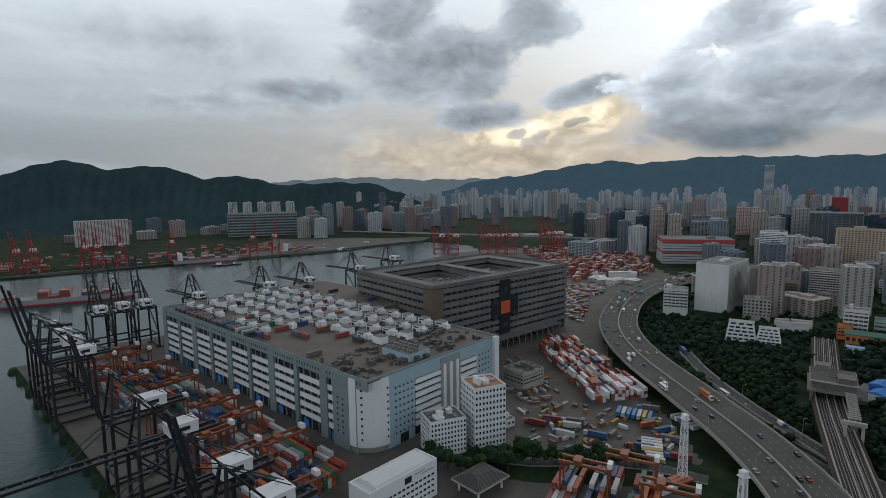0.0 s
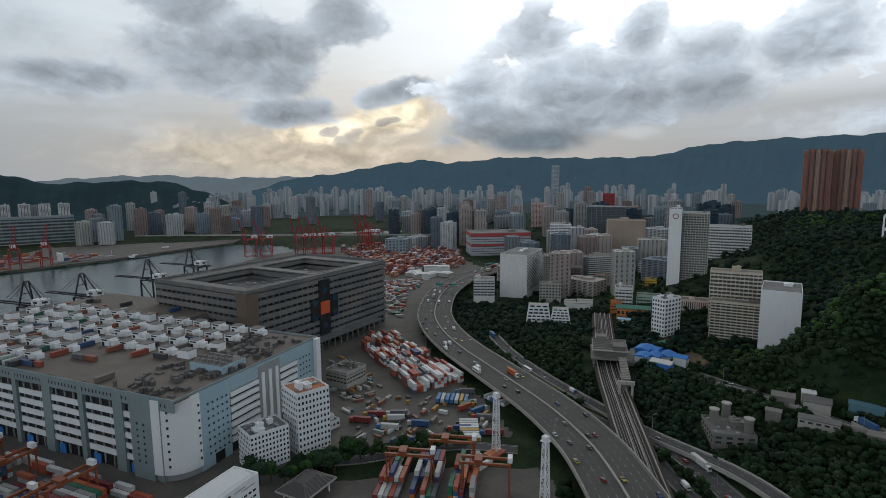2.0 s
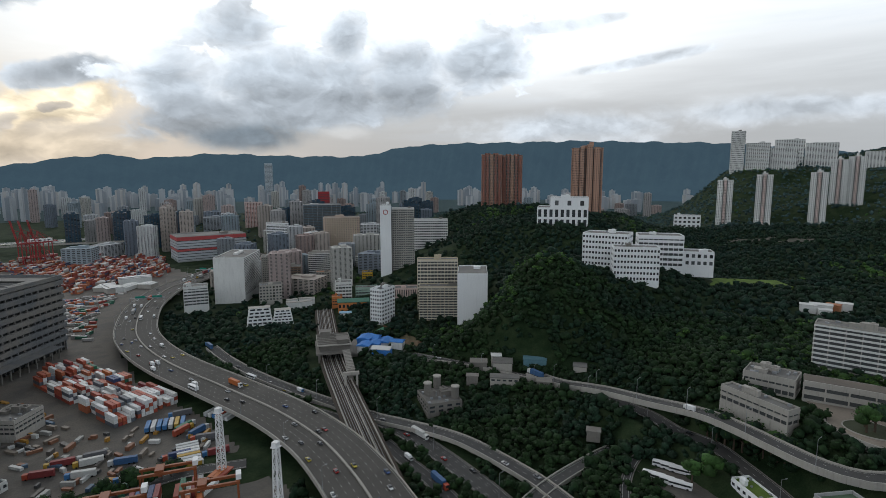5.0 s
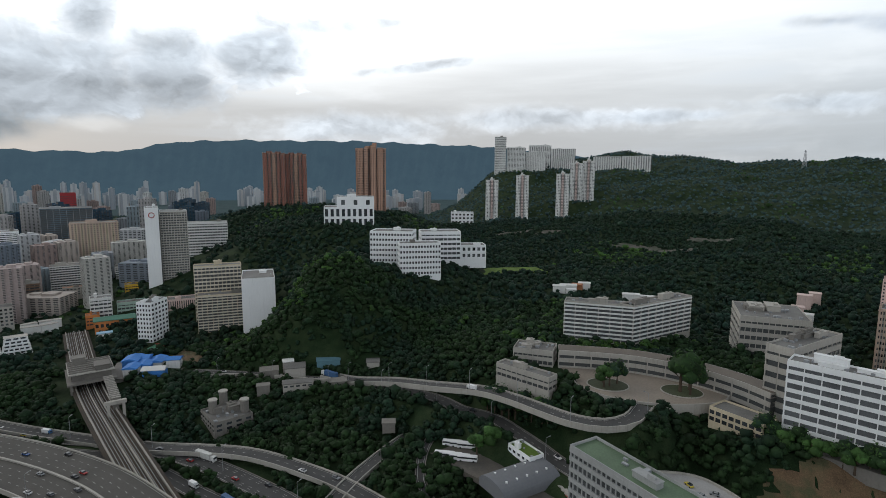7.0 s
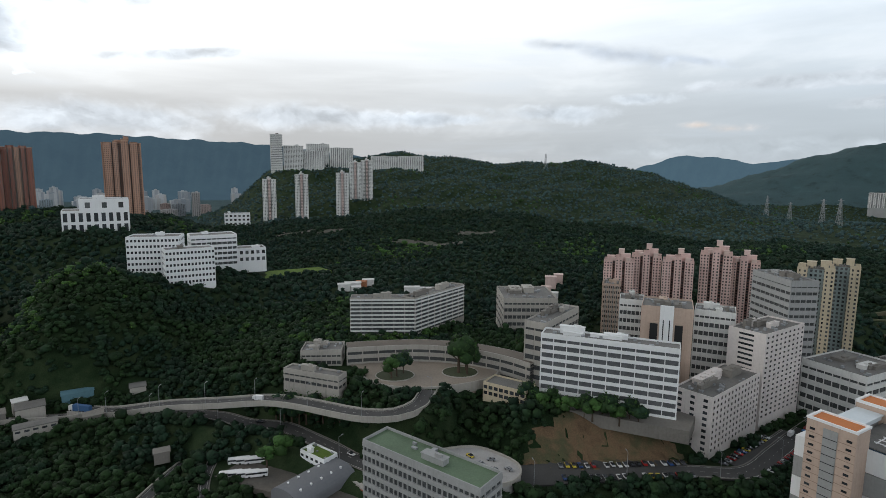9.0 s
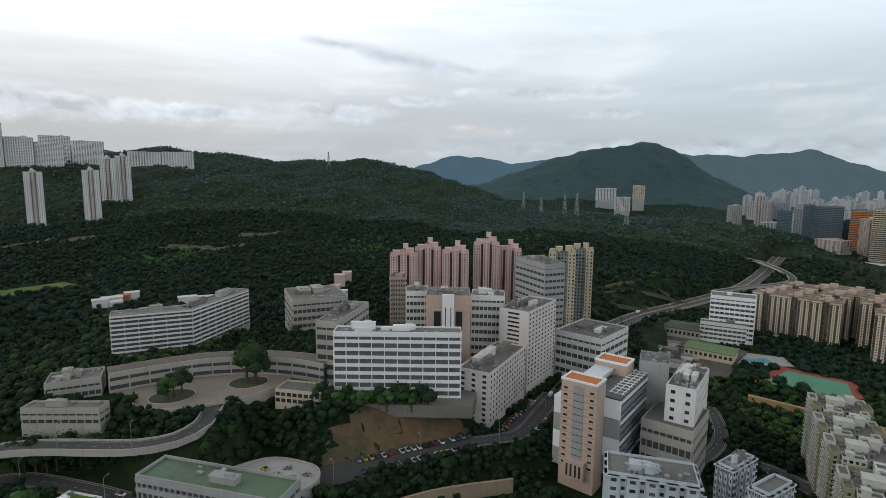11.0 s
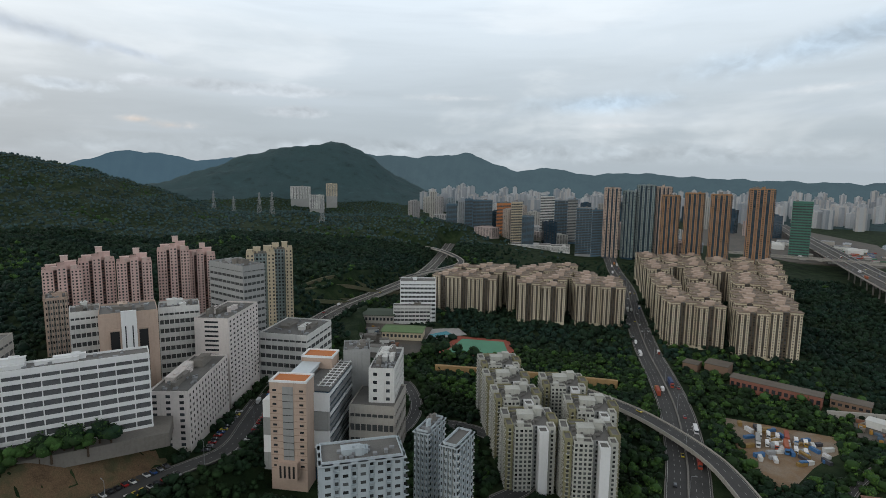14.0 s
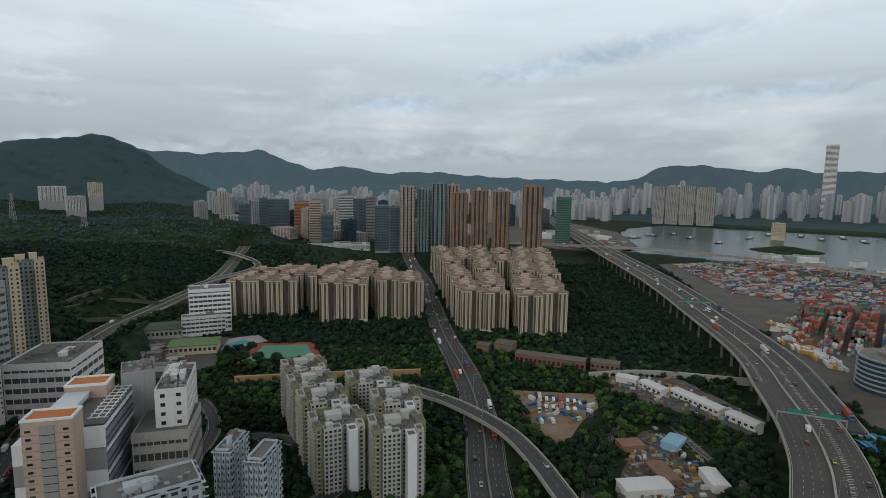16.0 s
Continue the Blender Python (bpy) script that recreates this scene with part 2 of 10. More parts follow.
def palette(name, colours, per="object", rough=0.6, spec=0.4, metal=0.0):
    """Paint whose colour is drawn from a few for each piece."""
    m = bpy.data.materials.new(name)
    m.use_nodes = True
    t = m.node_tree
    b = t.nodes["Principled BSDF"]
    b.inputs["Roughness"].default_value, b.inputs["Specular IOR Level"].default_value, b.inputs["Metallic"].default_value = rough, spec, metal
    ramp = node(t, "ShaderNodeValToRGB")
    ramp.color_ramp.interpolation = "CONSTANT"
    e = ramp.color_ramp.elements
    while len(e) < len(colours):
        e.new(0.5)
    for i, c in enumerate(colours):
        e[i].position, e[i].color = i / len(colours), (*c, 1)
    g = node(t, "ShaderNodeNewGeometry")
    src = node(t, "ShaderNodeObjectInfo").outputs["Random"] if per == "object" else g.outputs["Random Per Island"]
    t.links.new(src, ramp.inputs[0])
    n = node(t, "ShaderNodeTexNoise", Scale=0.7, Detail=5.0, Roughness=0.7)
    t.links.new(g.outputs["Position"], n.inputs["Vector"])
    mul = node(t, "ShaderNodeVectorMath", operation="SCALE")
    t.links.new(ramp.outputs[0], mul.inputs[0])
    t.links.new(calc(t, "ADD", 0.6, calc(t, "MULTIPLY", n.outputs[0], 0.75)), mul.inputs["Scale"])
    t.links.new(mul.outputs[0], b.inputs["Base Color"])
    MATS[name] = m
    return m


WHITE = paint("white_wall", (0.62, 0.62, 0.60), streak=0.10)
CLEAN = paint("white_panel", (0.74, 0.75, 0.75), vary=0.08, streak=0.04)
CREAM = paint("cream_wall", (0.50, 0.43, 0.31), streak=0.10)
BROWNW = paint("grey_brown_cladding", (0.135, 0.140, 0.145), streak=0.10, vary=0.3, second=(0.165, 0.155, 0.14))
GREYW = paint("grey_wall", (0.30, 0.305, 0.30), streak=0.08)
PALE = paint("pale_concrete", (0.36, 0.34, 0.305), streak=0.12)
CONC = paint("concrete", (0.18, 0.168, 0.15), streak=0.08, vary=0.3)
DARKC = paint("dark_concrete", (0.10, 0.095, 0.09), streak=0.05, vary=0.3)
ROOF = paint("roof_felt", (0.15, 0.145, 0.135), vary=0.4, scale=0.5)
ROOFB = paint("roof_brown", (0.125, 0.105, 0.085), vary=0.35, scale=0.4)
BLUEW = paint("pale_blue_cladding", (0.33, 0.44, 0.49), vary=0.12, streak=0.05)
TEALW = paint("grey_green_cladding", (0.22, 0.27, 0.27), vary=0.12, streak=0.05)
PINK = paint("pink_wall", (0.46, 0.27, 0.235), streak=0.08)
PINKP = paint("pale_pink_wall", (0.58, 0.45, 0.41), streak=0.08)
TAN = paint("tan_tile", (0.47, 0.36, 0.29), streak=0.06)
BRICK = paint("red_brown_tile", (0.25, 0.105, 0.075), streak=0.05)
SALMON = paint("salmon_tile", (0.40, 0.235, 0.165), streak=0.05)
ORANGE = paint("orange_tile", (0.50, 0.19, 0.06), vary=0.15)
GOLD = paint("ochre_tile", (0.31, 0.18, 0.095), streak=0.05)
GREENW = paint("green_cladding", (0.06, 0.17, 0.13), vary=0.2)
TERRA = paint("terracotta_roof", (0.36, 0.15, 0.07), vary=0.3, scale=0.6)
GREENR = paint("green_roof_paint", (0.10, 0.15, 0.09), vary=0.4, scale=0.5)
LAWN = paint("lawn", (0.10, 0.15, 0.035), vary=0.5, scale=0.6, rough=0.95, spec=0.1)
COURT = paint("sports_court", (0.10, 0.27, 0.17), vary=0.2)
BLUER = paint("bright_blue_sheet", (0.05, 0.20, 0.55), vary=0.3)
GLASS = paint("window_glass", (0.035, 0.04, 0.045), rough=0.12, vary=0.3, bump=0.0, per="object", spread=0.9, spec=0.6)
GLASSI = paint("window_glass_far", (0.062, 0.066, 0.068), rough=0.18, vary=0.3, bump=0.0, per="island", spread=1.6, spec=0.6)
SKYG = paint("blue_spandrel_glass", (0.09, 0.15, 0.20), rough=0.12, vary=0.3, bump=0.0, spec=0.7)
BLUEB = paint("grey_blue_render", (0.42, 0.47, 0.50), streak=0.08)
BLUEG = paint("blue_curtain_glass", (0.03, 0.06, 0.09), rough=0.08, vary=0.3, bump=0.0, spec=0.8)
STEEL = paint("grey_steel", (0.28, 0.29, 0.30), rough=0.5, metal=0.3)
BLACKS = paint("black_steel", (0.018, 0.02, 0.024), rough=0.5, vary=0.3)
REDS = paint("red_steel", (0.30, 0.035, 0.035), rough=0.55, vary=0.3)
ORNS = paint("orange_steel", (0.22, 0.066, 0.024), rough=0.55, vary=0.3)
WHITES = paint("white_steel", (0.72, 0.72, 0.72), rough=0.5, vary=0.12)
ASPH = paint("asphalt", (0.06, 0.059, 0.058), vary=0.35, scale=0.5, rough=0.9)
DECK = paint("highway_deck", (0.074, 0.069, 0.062), vary=0.28, scale=0.4, rough=0.85)
YARD = paint("yard_concrete", (0.130, 0.115, 0.097), vary=0.5, scale=0.35, rough=0.85, second=(0.078, 0.072, 0.064))
MARK = paint("road_paint", (0.42, 0.42, 0.39), vary=0.25, rough=0.7)
YELP = paint("yellow_paint", (0.60, 0.38, 0.04), vary=0.25)
BALLAST = paint("track_ballast", (0.075, 0.058, 0.045), vary=0.5, scale=0.8, rough=0.95, second=(0.05, 0.042, 0.036))
TYRE = paint("tyre", (0.02, 0.02, 0.02), rough=0.9)
# black for panels and signs, and for painted shade inside open decks
BLACKP = paint("black_panel_and_shade", (0.02, 0.021, 0.022), rough=0.4)
BARK = paint("bark", (0.07, 0.05, 0.035), rough=0.95, vary=0.4, scale=2.0)
LEAF = paint("leaves", (0.016, 0.036, 0.011), rough=0.75, vary=0.6, scale=0.18, per="island", spread=0.9, bump=0.0, spec=0.15, second=(0.009, 0.022, 0.012))
LEAFM = paint("slope_leaves", (0.015, 0.033, 0.017), rough=0.78, vary=0.55, scale=0.14, per="island", spread=0.9, bump=0.0, spec=0.15, second=(0.009, 0.023, 0.016))
# far hill leaves, bluer and paler: haze put into the base colour
LEAFH = paint("hazy_hill_leaves", (0.046, 0.082, 0.084), rough=0.8, vary=0.5, scale=0.1, per="island", spread=0.8, bump=0.0, spec=0.15, second=(0.036, 0.066, 0.064))
FERN = paint("bright_leaves", (0.030, 0.066, 0.017), rough=0.75, vary=0.5, scale=0.2, per="island", spread=0.9, bump=0.0, spec=0.15)
# loose blades on the upper crowns, brighter than the lumps below
TIPS = paint("bright_blades", (0.060, 0.120, 0.025), rough=0.75, vary=0.5, scale=0.2, per="island", spread=0.9, bump=0.0, spec=0.15)
CARP = palette("car_paint", [(0.6, 0.6, 0.6), (0.02, 0.02, 0.025), (0.55, 0.56, 0.57), (0.25, 0.26, 0.27), (0.3, 0.02, 0.02), (0.6, 0.6, 0.6), (0.03, 0.07, 0.2), (0.08, 0.08, 0.09), (0.5, 0.4, 0.05)], rough=0.3)
TRUCKP = palette("truck_paint", [(0.62, 0.62, 0.6), (0.45, 0.46, 0.46), (0.35, 0.06, 0.03), (0.62, 0.62, 0.62), (0.05, 0.16, 0.35), (0.4, 0.25, 0.03)])
BOXCOL = [(0.30, 0.06, 0.03), (0.035, 0.06, 0.15), (0.03, 0.14, 0.08), (0.42, 0.12, 0.03), (0.30, 0.30, 0.29), (0.20, 0.035, 0.035), (0.04, 0.10, 0.22), (0.5, 0.5, 0.48), (0.12, 0.12, 0.13), (0.33, 0.09, 0.04)]
BOXP = palette("container_paint", BOXCOL)
BOXI = palette("container_paint_far", BOXCOL, per="island")
REEFI = palette("white_container_paint", [(0.62, 0.62, 0.6), (0.7, 0.7, 0.68), (0.4, 0.09, 0.05), (0.66, 0.66, 0.66), (0.55, 0.55, 0.53), (0.1, 0.11, 0.13)], per="object")
# walls of the far districts, greyed so that haze lies in their colours
FARW = palette("haze_greyed_wall", [(0.44, 0.45, 0.46), (0.36, 0.35, 0.345), (0.24, 0.26, 0.28), (0.42, 0.37, 0.33), (0.17, 0.20, 0.24), (0.52, 0.53, 0.53), (0.30, 0.23, 0.21), (0.26, 0.31, 0.34), (0.43, 0.42, 0.39), (0.40, 0.33, 0.31)], per="object", rough=0.8)
FARI = palette("hazy_city_wall", [(0.40, 0.42, 0.44), (0.33, 0.35, 0.37), (0.29, 0.31, 0.33), (0.42, 0.41, 0.40), (0.25, 0.28, 0.31), (0.46, 0.47, 0.48)], per="island", rough=0.85)


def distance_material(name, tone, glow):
    """Far hills under haze: dull green-blue slopes, the haze's pale light put in as an even emission."""
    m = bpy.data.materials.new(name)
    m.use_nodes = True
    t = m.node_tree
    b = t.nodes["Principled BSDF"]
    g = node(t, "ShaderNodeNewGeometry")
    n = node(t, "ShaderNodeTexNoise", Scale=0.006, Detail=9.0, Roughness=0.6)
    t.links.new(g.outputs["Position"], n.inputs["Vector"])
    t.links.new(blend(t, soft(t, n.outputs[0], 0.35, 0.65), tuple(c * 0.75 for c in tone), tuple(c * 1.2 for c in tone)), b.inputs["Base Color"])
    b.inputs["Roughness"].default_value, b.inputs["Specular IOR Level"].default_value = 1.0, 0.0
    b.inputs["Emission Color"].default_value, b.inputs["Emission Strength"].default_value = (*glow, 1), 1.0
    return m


def water_material():
    m = bpy.data.materials.new("sea_water")
    m.use_nodes = True
    t = m.node_tree
    b = t.nodes["Principled BSDF"]
    b.inputs["Base Color"].default_value = (0.010, 0.042, 0.043, 1)
    b.inputs["Roughness"].default_value, b.inputs["IOR"].default_value = 0.20, 1.24
    g = node(t, "ShaderNodeNewGeometry")
    a = node(t, "ShaderNodeTexNoise", Scale=0.16, Detail=5.0, Roughness=0.6)
    c = node(t, "ShaderNodeTexNoise", Scale=0.012, Detail=3.0)
    for n in (a, c):
        t.links.new(g.outputs["Position"], n.inputs["Vector"])
    bp = node(t, "ShaderNodeBump", Strength=0.5, Distance=0.8)
    t.links.new(calc(t, "ADD", a.outputs[0], calc(t, "MULTIPLY", c.outputs[0], 2.0)), bp.inputs["Height"])
    t.links.new(bp.outputs[0], b.inputs["Normal"])
    return m


WATER = water_material()


# ---- mesh tools ----
CUBE = np.array([(-1, -1, -1), (1, -1, -1), (1, 1, -1), (-1, 1, -1), (-1, -1, 1), (1, -1, 1), (1, 1, 1), (-1, 1, 1)], float) / 2
CUBE_F = np.array([(0, 3, 2, 1), (4, 5, 6, 7), (0, 1, 5, 4), (1, 2, 6, 5), (2, 3, 7, 6), (3, 0, 4, 7)])


def mesh_of(name, verts, faces, material, smooth=False):
    me = bpy.data.meshes.new(name)
    me.from_pydata(np.asarray(verts).tolist(), [], np.asarray(faces).tolist() if isinstance(faces, np.ndarray) else faces)
    for m in material if isinstance(material, (list, tuple)) else [material]:
        me.materials.append(m)
    if smooth:
        me.polygons.foreach_set("use_smooth", [True] * len(me.polygons))
    return me


def boxes(name, rows, material):
    """One mesh of many boxes: rows of centre x, y, z, sizes x, y, z and, if given, a turn about z in degrees."""
    a = np.array([tuple(r) + (0,) * (7 - len(r)) for r in rows], float)
    v = CUBE[None] * a[:, None, 3:6]
    c, s = np.cos(np.radians(a[:, 6]))[:, None], np.sin(np.radians(a[:, 6]))[:, None]
    x, y = v[..., 0] * c - v[..., 1] * s, v[..., 0] * s + v[..., 1] * c
    v = np.stack([x, y, v[..., 2]], -1) + a[:, None, :3]
    f = (CUBE_F[None] + 8 * np.arange(len(a))[:, None, None]).reshape(-1, 4)
    return mesh_of(name, v.reshape(-1, 3), f, material)


def panes(name, rows, material):
    """Window panes as single faces on the outer side of thin slabs: rows as for boxes(), about a building's middle."""
    a = np.array([tuple(r)[:6] for r in rows], float)
    side = a[:, 3] < a[:, 4]
    sx, sy = np.sign(a[:, 0]), np.sign(a[:, 1])
    hx, hy, hz = a[:, 3] / 2, a[:, 4] / 2, a[:, 5] / 2
    v = np.empty((len(a), 4, 3))
    for i, (e, t) in enumerate(((-1, -1), (1, -1), (1, 1), (-1, 1))):
        v[:, i, 0] = np.where(side, a[:, 0] + sx * hx, a[:, 0] - e * sy * hx)
        v[:, i, 1] = np.where(side, a[:, 1] + e * sx * hy, a[:, 1] + sy * hy)
        v[:, i, 2] = a[:, 2] + t * hz
    return mesh_of(name, v.reshape(-1, 3), np.arange(4 * len(a)).reshape(-1, 4), material)


def beams(name, rows, material):
    """One mesh of straight square beams: rows of start, end, thickness."""
    vs, fs = [], []
    for p, q, th in rows:
        p, q = Vector(p), Vector(q)
        way = (q - p).normalized()
        side = way.cross(Vector((0, 0, 1)) if abs(way.z) < 0.95 else Vector((1, 0, 0))).normalized() * th / 2
        up = side.cross(way)
        n = len(vs)
        for e in (p, q):
            vs += [e - side - up, e + side - up, e + side + up, e - side + up]
        fs += [(n, n + 3, n + 2, n + 1), (n + 4, n + 5, n + 6, n + 7)] + [(n + i, n + (i + 1) % 4, n + 4 + (i + 1) % 4, n + 4 + i) for i in range(4)]
    return mesh_of(name, [tuple(v) for v in vs], fs, material)


def prism(name, outline, z0, z1, material):
    """An upright solid over a flat outline, counterclockwise."""
    n = len(outline)
    v = [(x, y, z0) for x, y in outline] + [(x, y, z1) for x, y in outline]
    f = [tuple(range(n - 1, -1, -1)), tuple(range(n, 2 * n))] + [(i, (i + 1) % n, n + (i + 1) % n, n + i) for i in range(n)]
    return mesh_of(name, v, f, material)


def tube(name, r0, r1, h, material, sides=10):
    v = [(r * math.cos(2 * math.pi * i / sides), r * math.sin(2 * math.pi * i / sides), z) for r, z in ((r0, 0), (r1, h)) for i in range(sides)]
    f = [tuple(range(sides - 1, -1, -1)), tuple(range(sides, 2 * sides))] + [(i, (i + 1) % sides, sides + (i + 1) % sides, sides + i) for i in range(sides)]
    return mesh_of(name, v, f, material)


def part(name, me, parent, label="", m=None, kind=""):
    ob = new(name, me)
    ob.parent = parent
    if m is not None:
        ob.matrix_basis = m
    return tagged(ob, label, kind=kind)


def thing(name, x, y, z, rot, label, category, group="", kind=""):
    ob = new(name)
    ob.empty_display_size = 1.0
    ob.matrix_basis = pose(x, y, z, 0, 0, rot)
    return tagged(ob, label, category, group, kind)


def spline(points, step=6.0):
    """Points along a smooth line through a few given ones."""
    p = np.array(points, float)
    p = np.vstack([2 * p[0] - p[1], p, 2 * p[-1] - p[-2]])
    got = []
    for i in range(1, len(p) - 2):
        a, b, c, d = p[i - 1:i + 3]
        n = max(2, int(np.linalg.norm(c - b) / step))
        for t in np.arange(n) / n:
            got.append(0.5 * (2 * b + (c - a) * t + (2 * a - 5 * b + 4 * c - d) * t * t + (3 * b - a - 3 * c + d) * t ** 3))
    got.append(p[-2])
    return np.array(got)


def sides_of(p):
    t = np.gradient(p[:, :2], axis=0)
    t /= np.linalg.norm(t, axis=1)[:, None]
    return np.stack([t[:, 1], -t[:, 0]], 1)


def ribbon(name, p, o0, o1, z0, z1, material):
    """A solid strip along a line p, between two sideways offsets and two heights over it."""
    n = sides_of(p)
    rings = []
    for o, z in ((o0, z0), (o1, z0), (o1, z1), (o0, z1)):
        rings.append(np.column_stack([p[:, :2] + n * o, p[:, 2] + z]))
    v = np.stack(rings, 1).reshape(-1, 3)
    k = len(p)
    f = []
    for i in range(k - 1):
        a, b = 4 * i, 4 * i + 4
        f += [(a + j, a + (j + 1) % 4, b + (j + 1) % 4, b + j) for j in range(4)]
    f += [(3, 2, 1, 0), (4 * k - 4, 4 * k - 3, 4 * k - 2, 4 * k - 1)]
    return mesh_of(name, v, f, material)


MAP = 1.2      # metres to one unit of the site plan


def at(azimuth, r):
    """The place at a compass-like bearing, clockwise from ahead, and a distance."""
    return MAP * r * math.sin(radians(azimuth)), MAP * r * math.cos(radians(azimuth))


TAKEN = []      # x, y, radius that trees keep clear of
BLOCKED = []    # x, y, half width, half depth, turn


def keep_clear(x, y, w, d, rot, rim=2.0):
    BLOCKED.append((x, y, w / 2 + rim, d / 2 + rim, math.radians(rot)))


def is_free(x, y):
    ok = np.ones(len(x), bool)
    for bx, by, hw, hd, a in BLOCKED:
        u, v = x - bx, y - by
        c, s = math.cos(a), math.sin(a)
        ok &= ~((abs(u * c + v * s) < hw) & (abs(-u * s + v * c) < hd))
    for tx, ty, r in TAKEN:
        ok &= (x - tx) ** 2 + (y - ty) ** 2 > r * r
    return ok


def inside(poly, x, y):
    ok = np.zeros(np.shape(x), bool)
    n = len(poly)
    for i in range(n):
        (x0, y0), (x1, y1) = poly[i], poly[(i + 1) % n]
        cross = (y0 > y) != (y1 > y)
        ok ^= cross & (x < (x1 - x0) * (y - y0) / ((y1 - y0) if y1 != y0 else 1e-9) + x0)
    return ok


# ---- roads: lines first, for the ground gives way to them ----
ROADS = {}


def lay(name, width, points, kind="deck", lanes=3, clear=3.0):
    p = spline(np.array(points) * MAP)
    width *= MAP
    ROADS[name] = (width, p, kind, lanes)
    for q in p[::2]:
        TAKEN.append((q[0], q[1], width / 2 + clear))
    return p


lay("highway", 32, [(460, 800, 13), (395, 745, 13), (331, 697, 13), (285, 662, 13), (243, 627, 13), (196, 562, 13), (161, 486, 13), (147, 432, 13), (143, 374, 13), (147, 309, 13), (150, 254, 13), (147, 211, 13), (139, 178, 13), (129, 150, 13), (112, 110, 13), (88, 60, 13)], lanes=4)
lay("slip_viaduct", 8, [(184, 400, 9), (180, 369, 8), (179, 330, 7), (181, 290, 6.6), (185, 250, 6.6), (188, 222, 6.8), (193, 195, 8), (196, 172, 9.4), (195.5, 152, 10), (191, 122, 10), (186, 104, 10), (176, 80, 10), (160, 50, 9)], lanes=2)
lay("trunk_road", 11, [(176, 330, 6), (180, 280, 6), (187, 245, 6), (189.5, 222, 6), (189, 200, 6), (186, 175, 6), (180.3, 149.5, 6), (173.8, 126, 6), (160, 90, 6), (140, 50, 6)], kind="ground", lanes=3)
lay("trunk_road_south", 8, [(170, 262, 6), (176, 232, 6), (175.6, 203, 6), (168.8, 173, 6), (163, 148, 6), (152, 118, 6), (136, 80, 6), (120, 50, 6)], kind="ground", lanes=2, clear=1.5)
lay("link_ramp", 6.5, [(150, 100, 9), (165, 106.5, 9.2), (176.5, 108.3, 9.4), (195, 107.6, 10), (215, 104, 11), (232, 99.5, 12), (246, 92, 14)], lanes=1)
lay("park_lane", 4, [(253, 77, 20), (244, 82.5, 18.5), (230, 84.5, 17.5), (211.5, 83, 16.5), (194, 77, 15.5), (184, 69, 14)], kind="ground", lanes=1, clear=1.5)
lay("hill_road", 8, [(276, 172, 19), (270.5, 150, 20.5), (266.8, 122.3, 25), (257.5, 92.1, 30), (252.1, 67.5, 33.3), (243.4, 49.7, 35), (233.8, 33.5, 35.8), (226, 19.3, 36.7), (224.4, 6.3, 37.5), (231.5, -4, 38.3), (246, -9, 39)], kind="bank", lanes=2)
lay("lower_road", 9, [(262, 262, 14), (267, 229, 15), (269.5, 190, 16.7), (271.5, 150, 18), (270.6, 124, 19), (263.8, 96, 20), (253.6, 78.2, 20.5), (249, 61, 21), (236.5, 45, 21), (226.6, 33.8, 21), (215.5, 21.4, 20.6), (203, 0, 20.4), (197, -35, 20), (203, -63, 20), (204, -87, 20), (203, -115, 20), (203, -140, 19), (222, -166, 17), (243, -193, 15), (284, -251, 12), (330, -320, 8)], kind="ground", lanes=2)
lay("sea_front_highway", 30, [(36, -1800, 20), (-5, -1470, 20), (-73, -990, 20), (-117, -705, 20), (-134, -515, 20), (-140, -410, 20), (-133, -339, 20), (-127, -290, 20), (-118, -249, 20), (-106, -215, 20), (-85, -160, 20), (-50, -90, 20)], lanes=4)
lay("merging_ramp", 10.5, [(-25, -1465, 19.9), (-94, -985, 19.9), (-138, -702, 19.9), (-155, -512, 19.9), (-160.5, -405, 19.9), (-152.5, -331, 19.9), (-146.5, -290, 19.9)], lanes=2)
lay("cross_viaduct", 22, [(120, -1040, 20), (27, -1035, 20), (-90, -1030, 20), (-206, -1003, 20), (-330, -920, 20), (-433, -827, 20), (-620, -640, 20)], lanes=3)
lay("avenue", 19, [(300, -1040, 7), (223, -818, 7), (168.8, -679.0, 7), (135.3, -573.9, 7), (93.3, -447.8, 7), (64.8, -373.2, 7), (47.7, -323.8, 7), (33.7, -268.8, 7), (25.8, -226.4, 7), (8, -150, 7)], kind="ground", lanes=3)
lay("avenue_slip", 9, [(124, -325, 9), (95.6, -314, 11), (64.8, -300.7, 11.7), (41, -284.8, 11.7), (20.5, -265.4, 11.7), (5.2, -240.3, 11.7), (-3.8, -221, 11.7), (-10.5, -204, 11.5), (-18, -165, 11)], lanes=2)
lay("valley_road", 18, [(322, -262, 9), (345, -318, 10.8), (354, -344, 10.8), (367, -380, 10.8), (376, -419, 10.8), (388, -481, 10.8), (407, -566, 11), (427, -626, 12), (470, -720, 14), (540, -860, 16)], lanes=4)
lay("far_ramp", 8, [(396, -520, 17), (388, -561, 20), (379, -603, 21.5), (388, -647, 21.7), (427, -693, 21.7), (483, -736, 21.7), (528, -754.5, 21.7), (574, -754, 22), (640, -757, 23)], lanes=2)
lay("estate_road", 9, [(176, -205, 8), (150, -235, 8), (118, -236, 8), (96, -226, 8), (88, -205, 8), (95, -180, 8), (90, -150, 8)], kind="ground", lanes=2)
lay("lorry_lane", 5, [(-42, -312, 6.7), (-33.6, -292.6, 6.7), (-25.8, -265.5, 6.7), (-19, -242.6, 6.7), (-17, -223, 6.7), (-15, -190, 6.7)], kind="ground", lanes=1, clear=1.5)
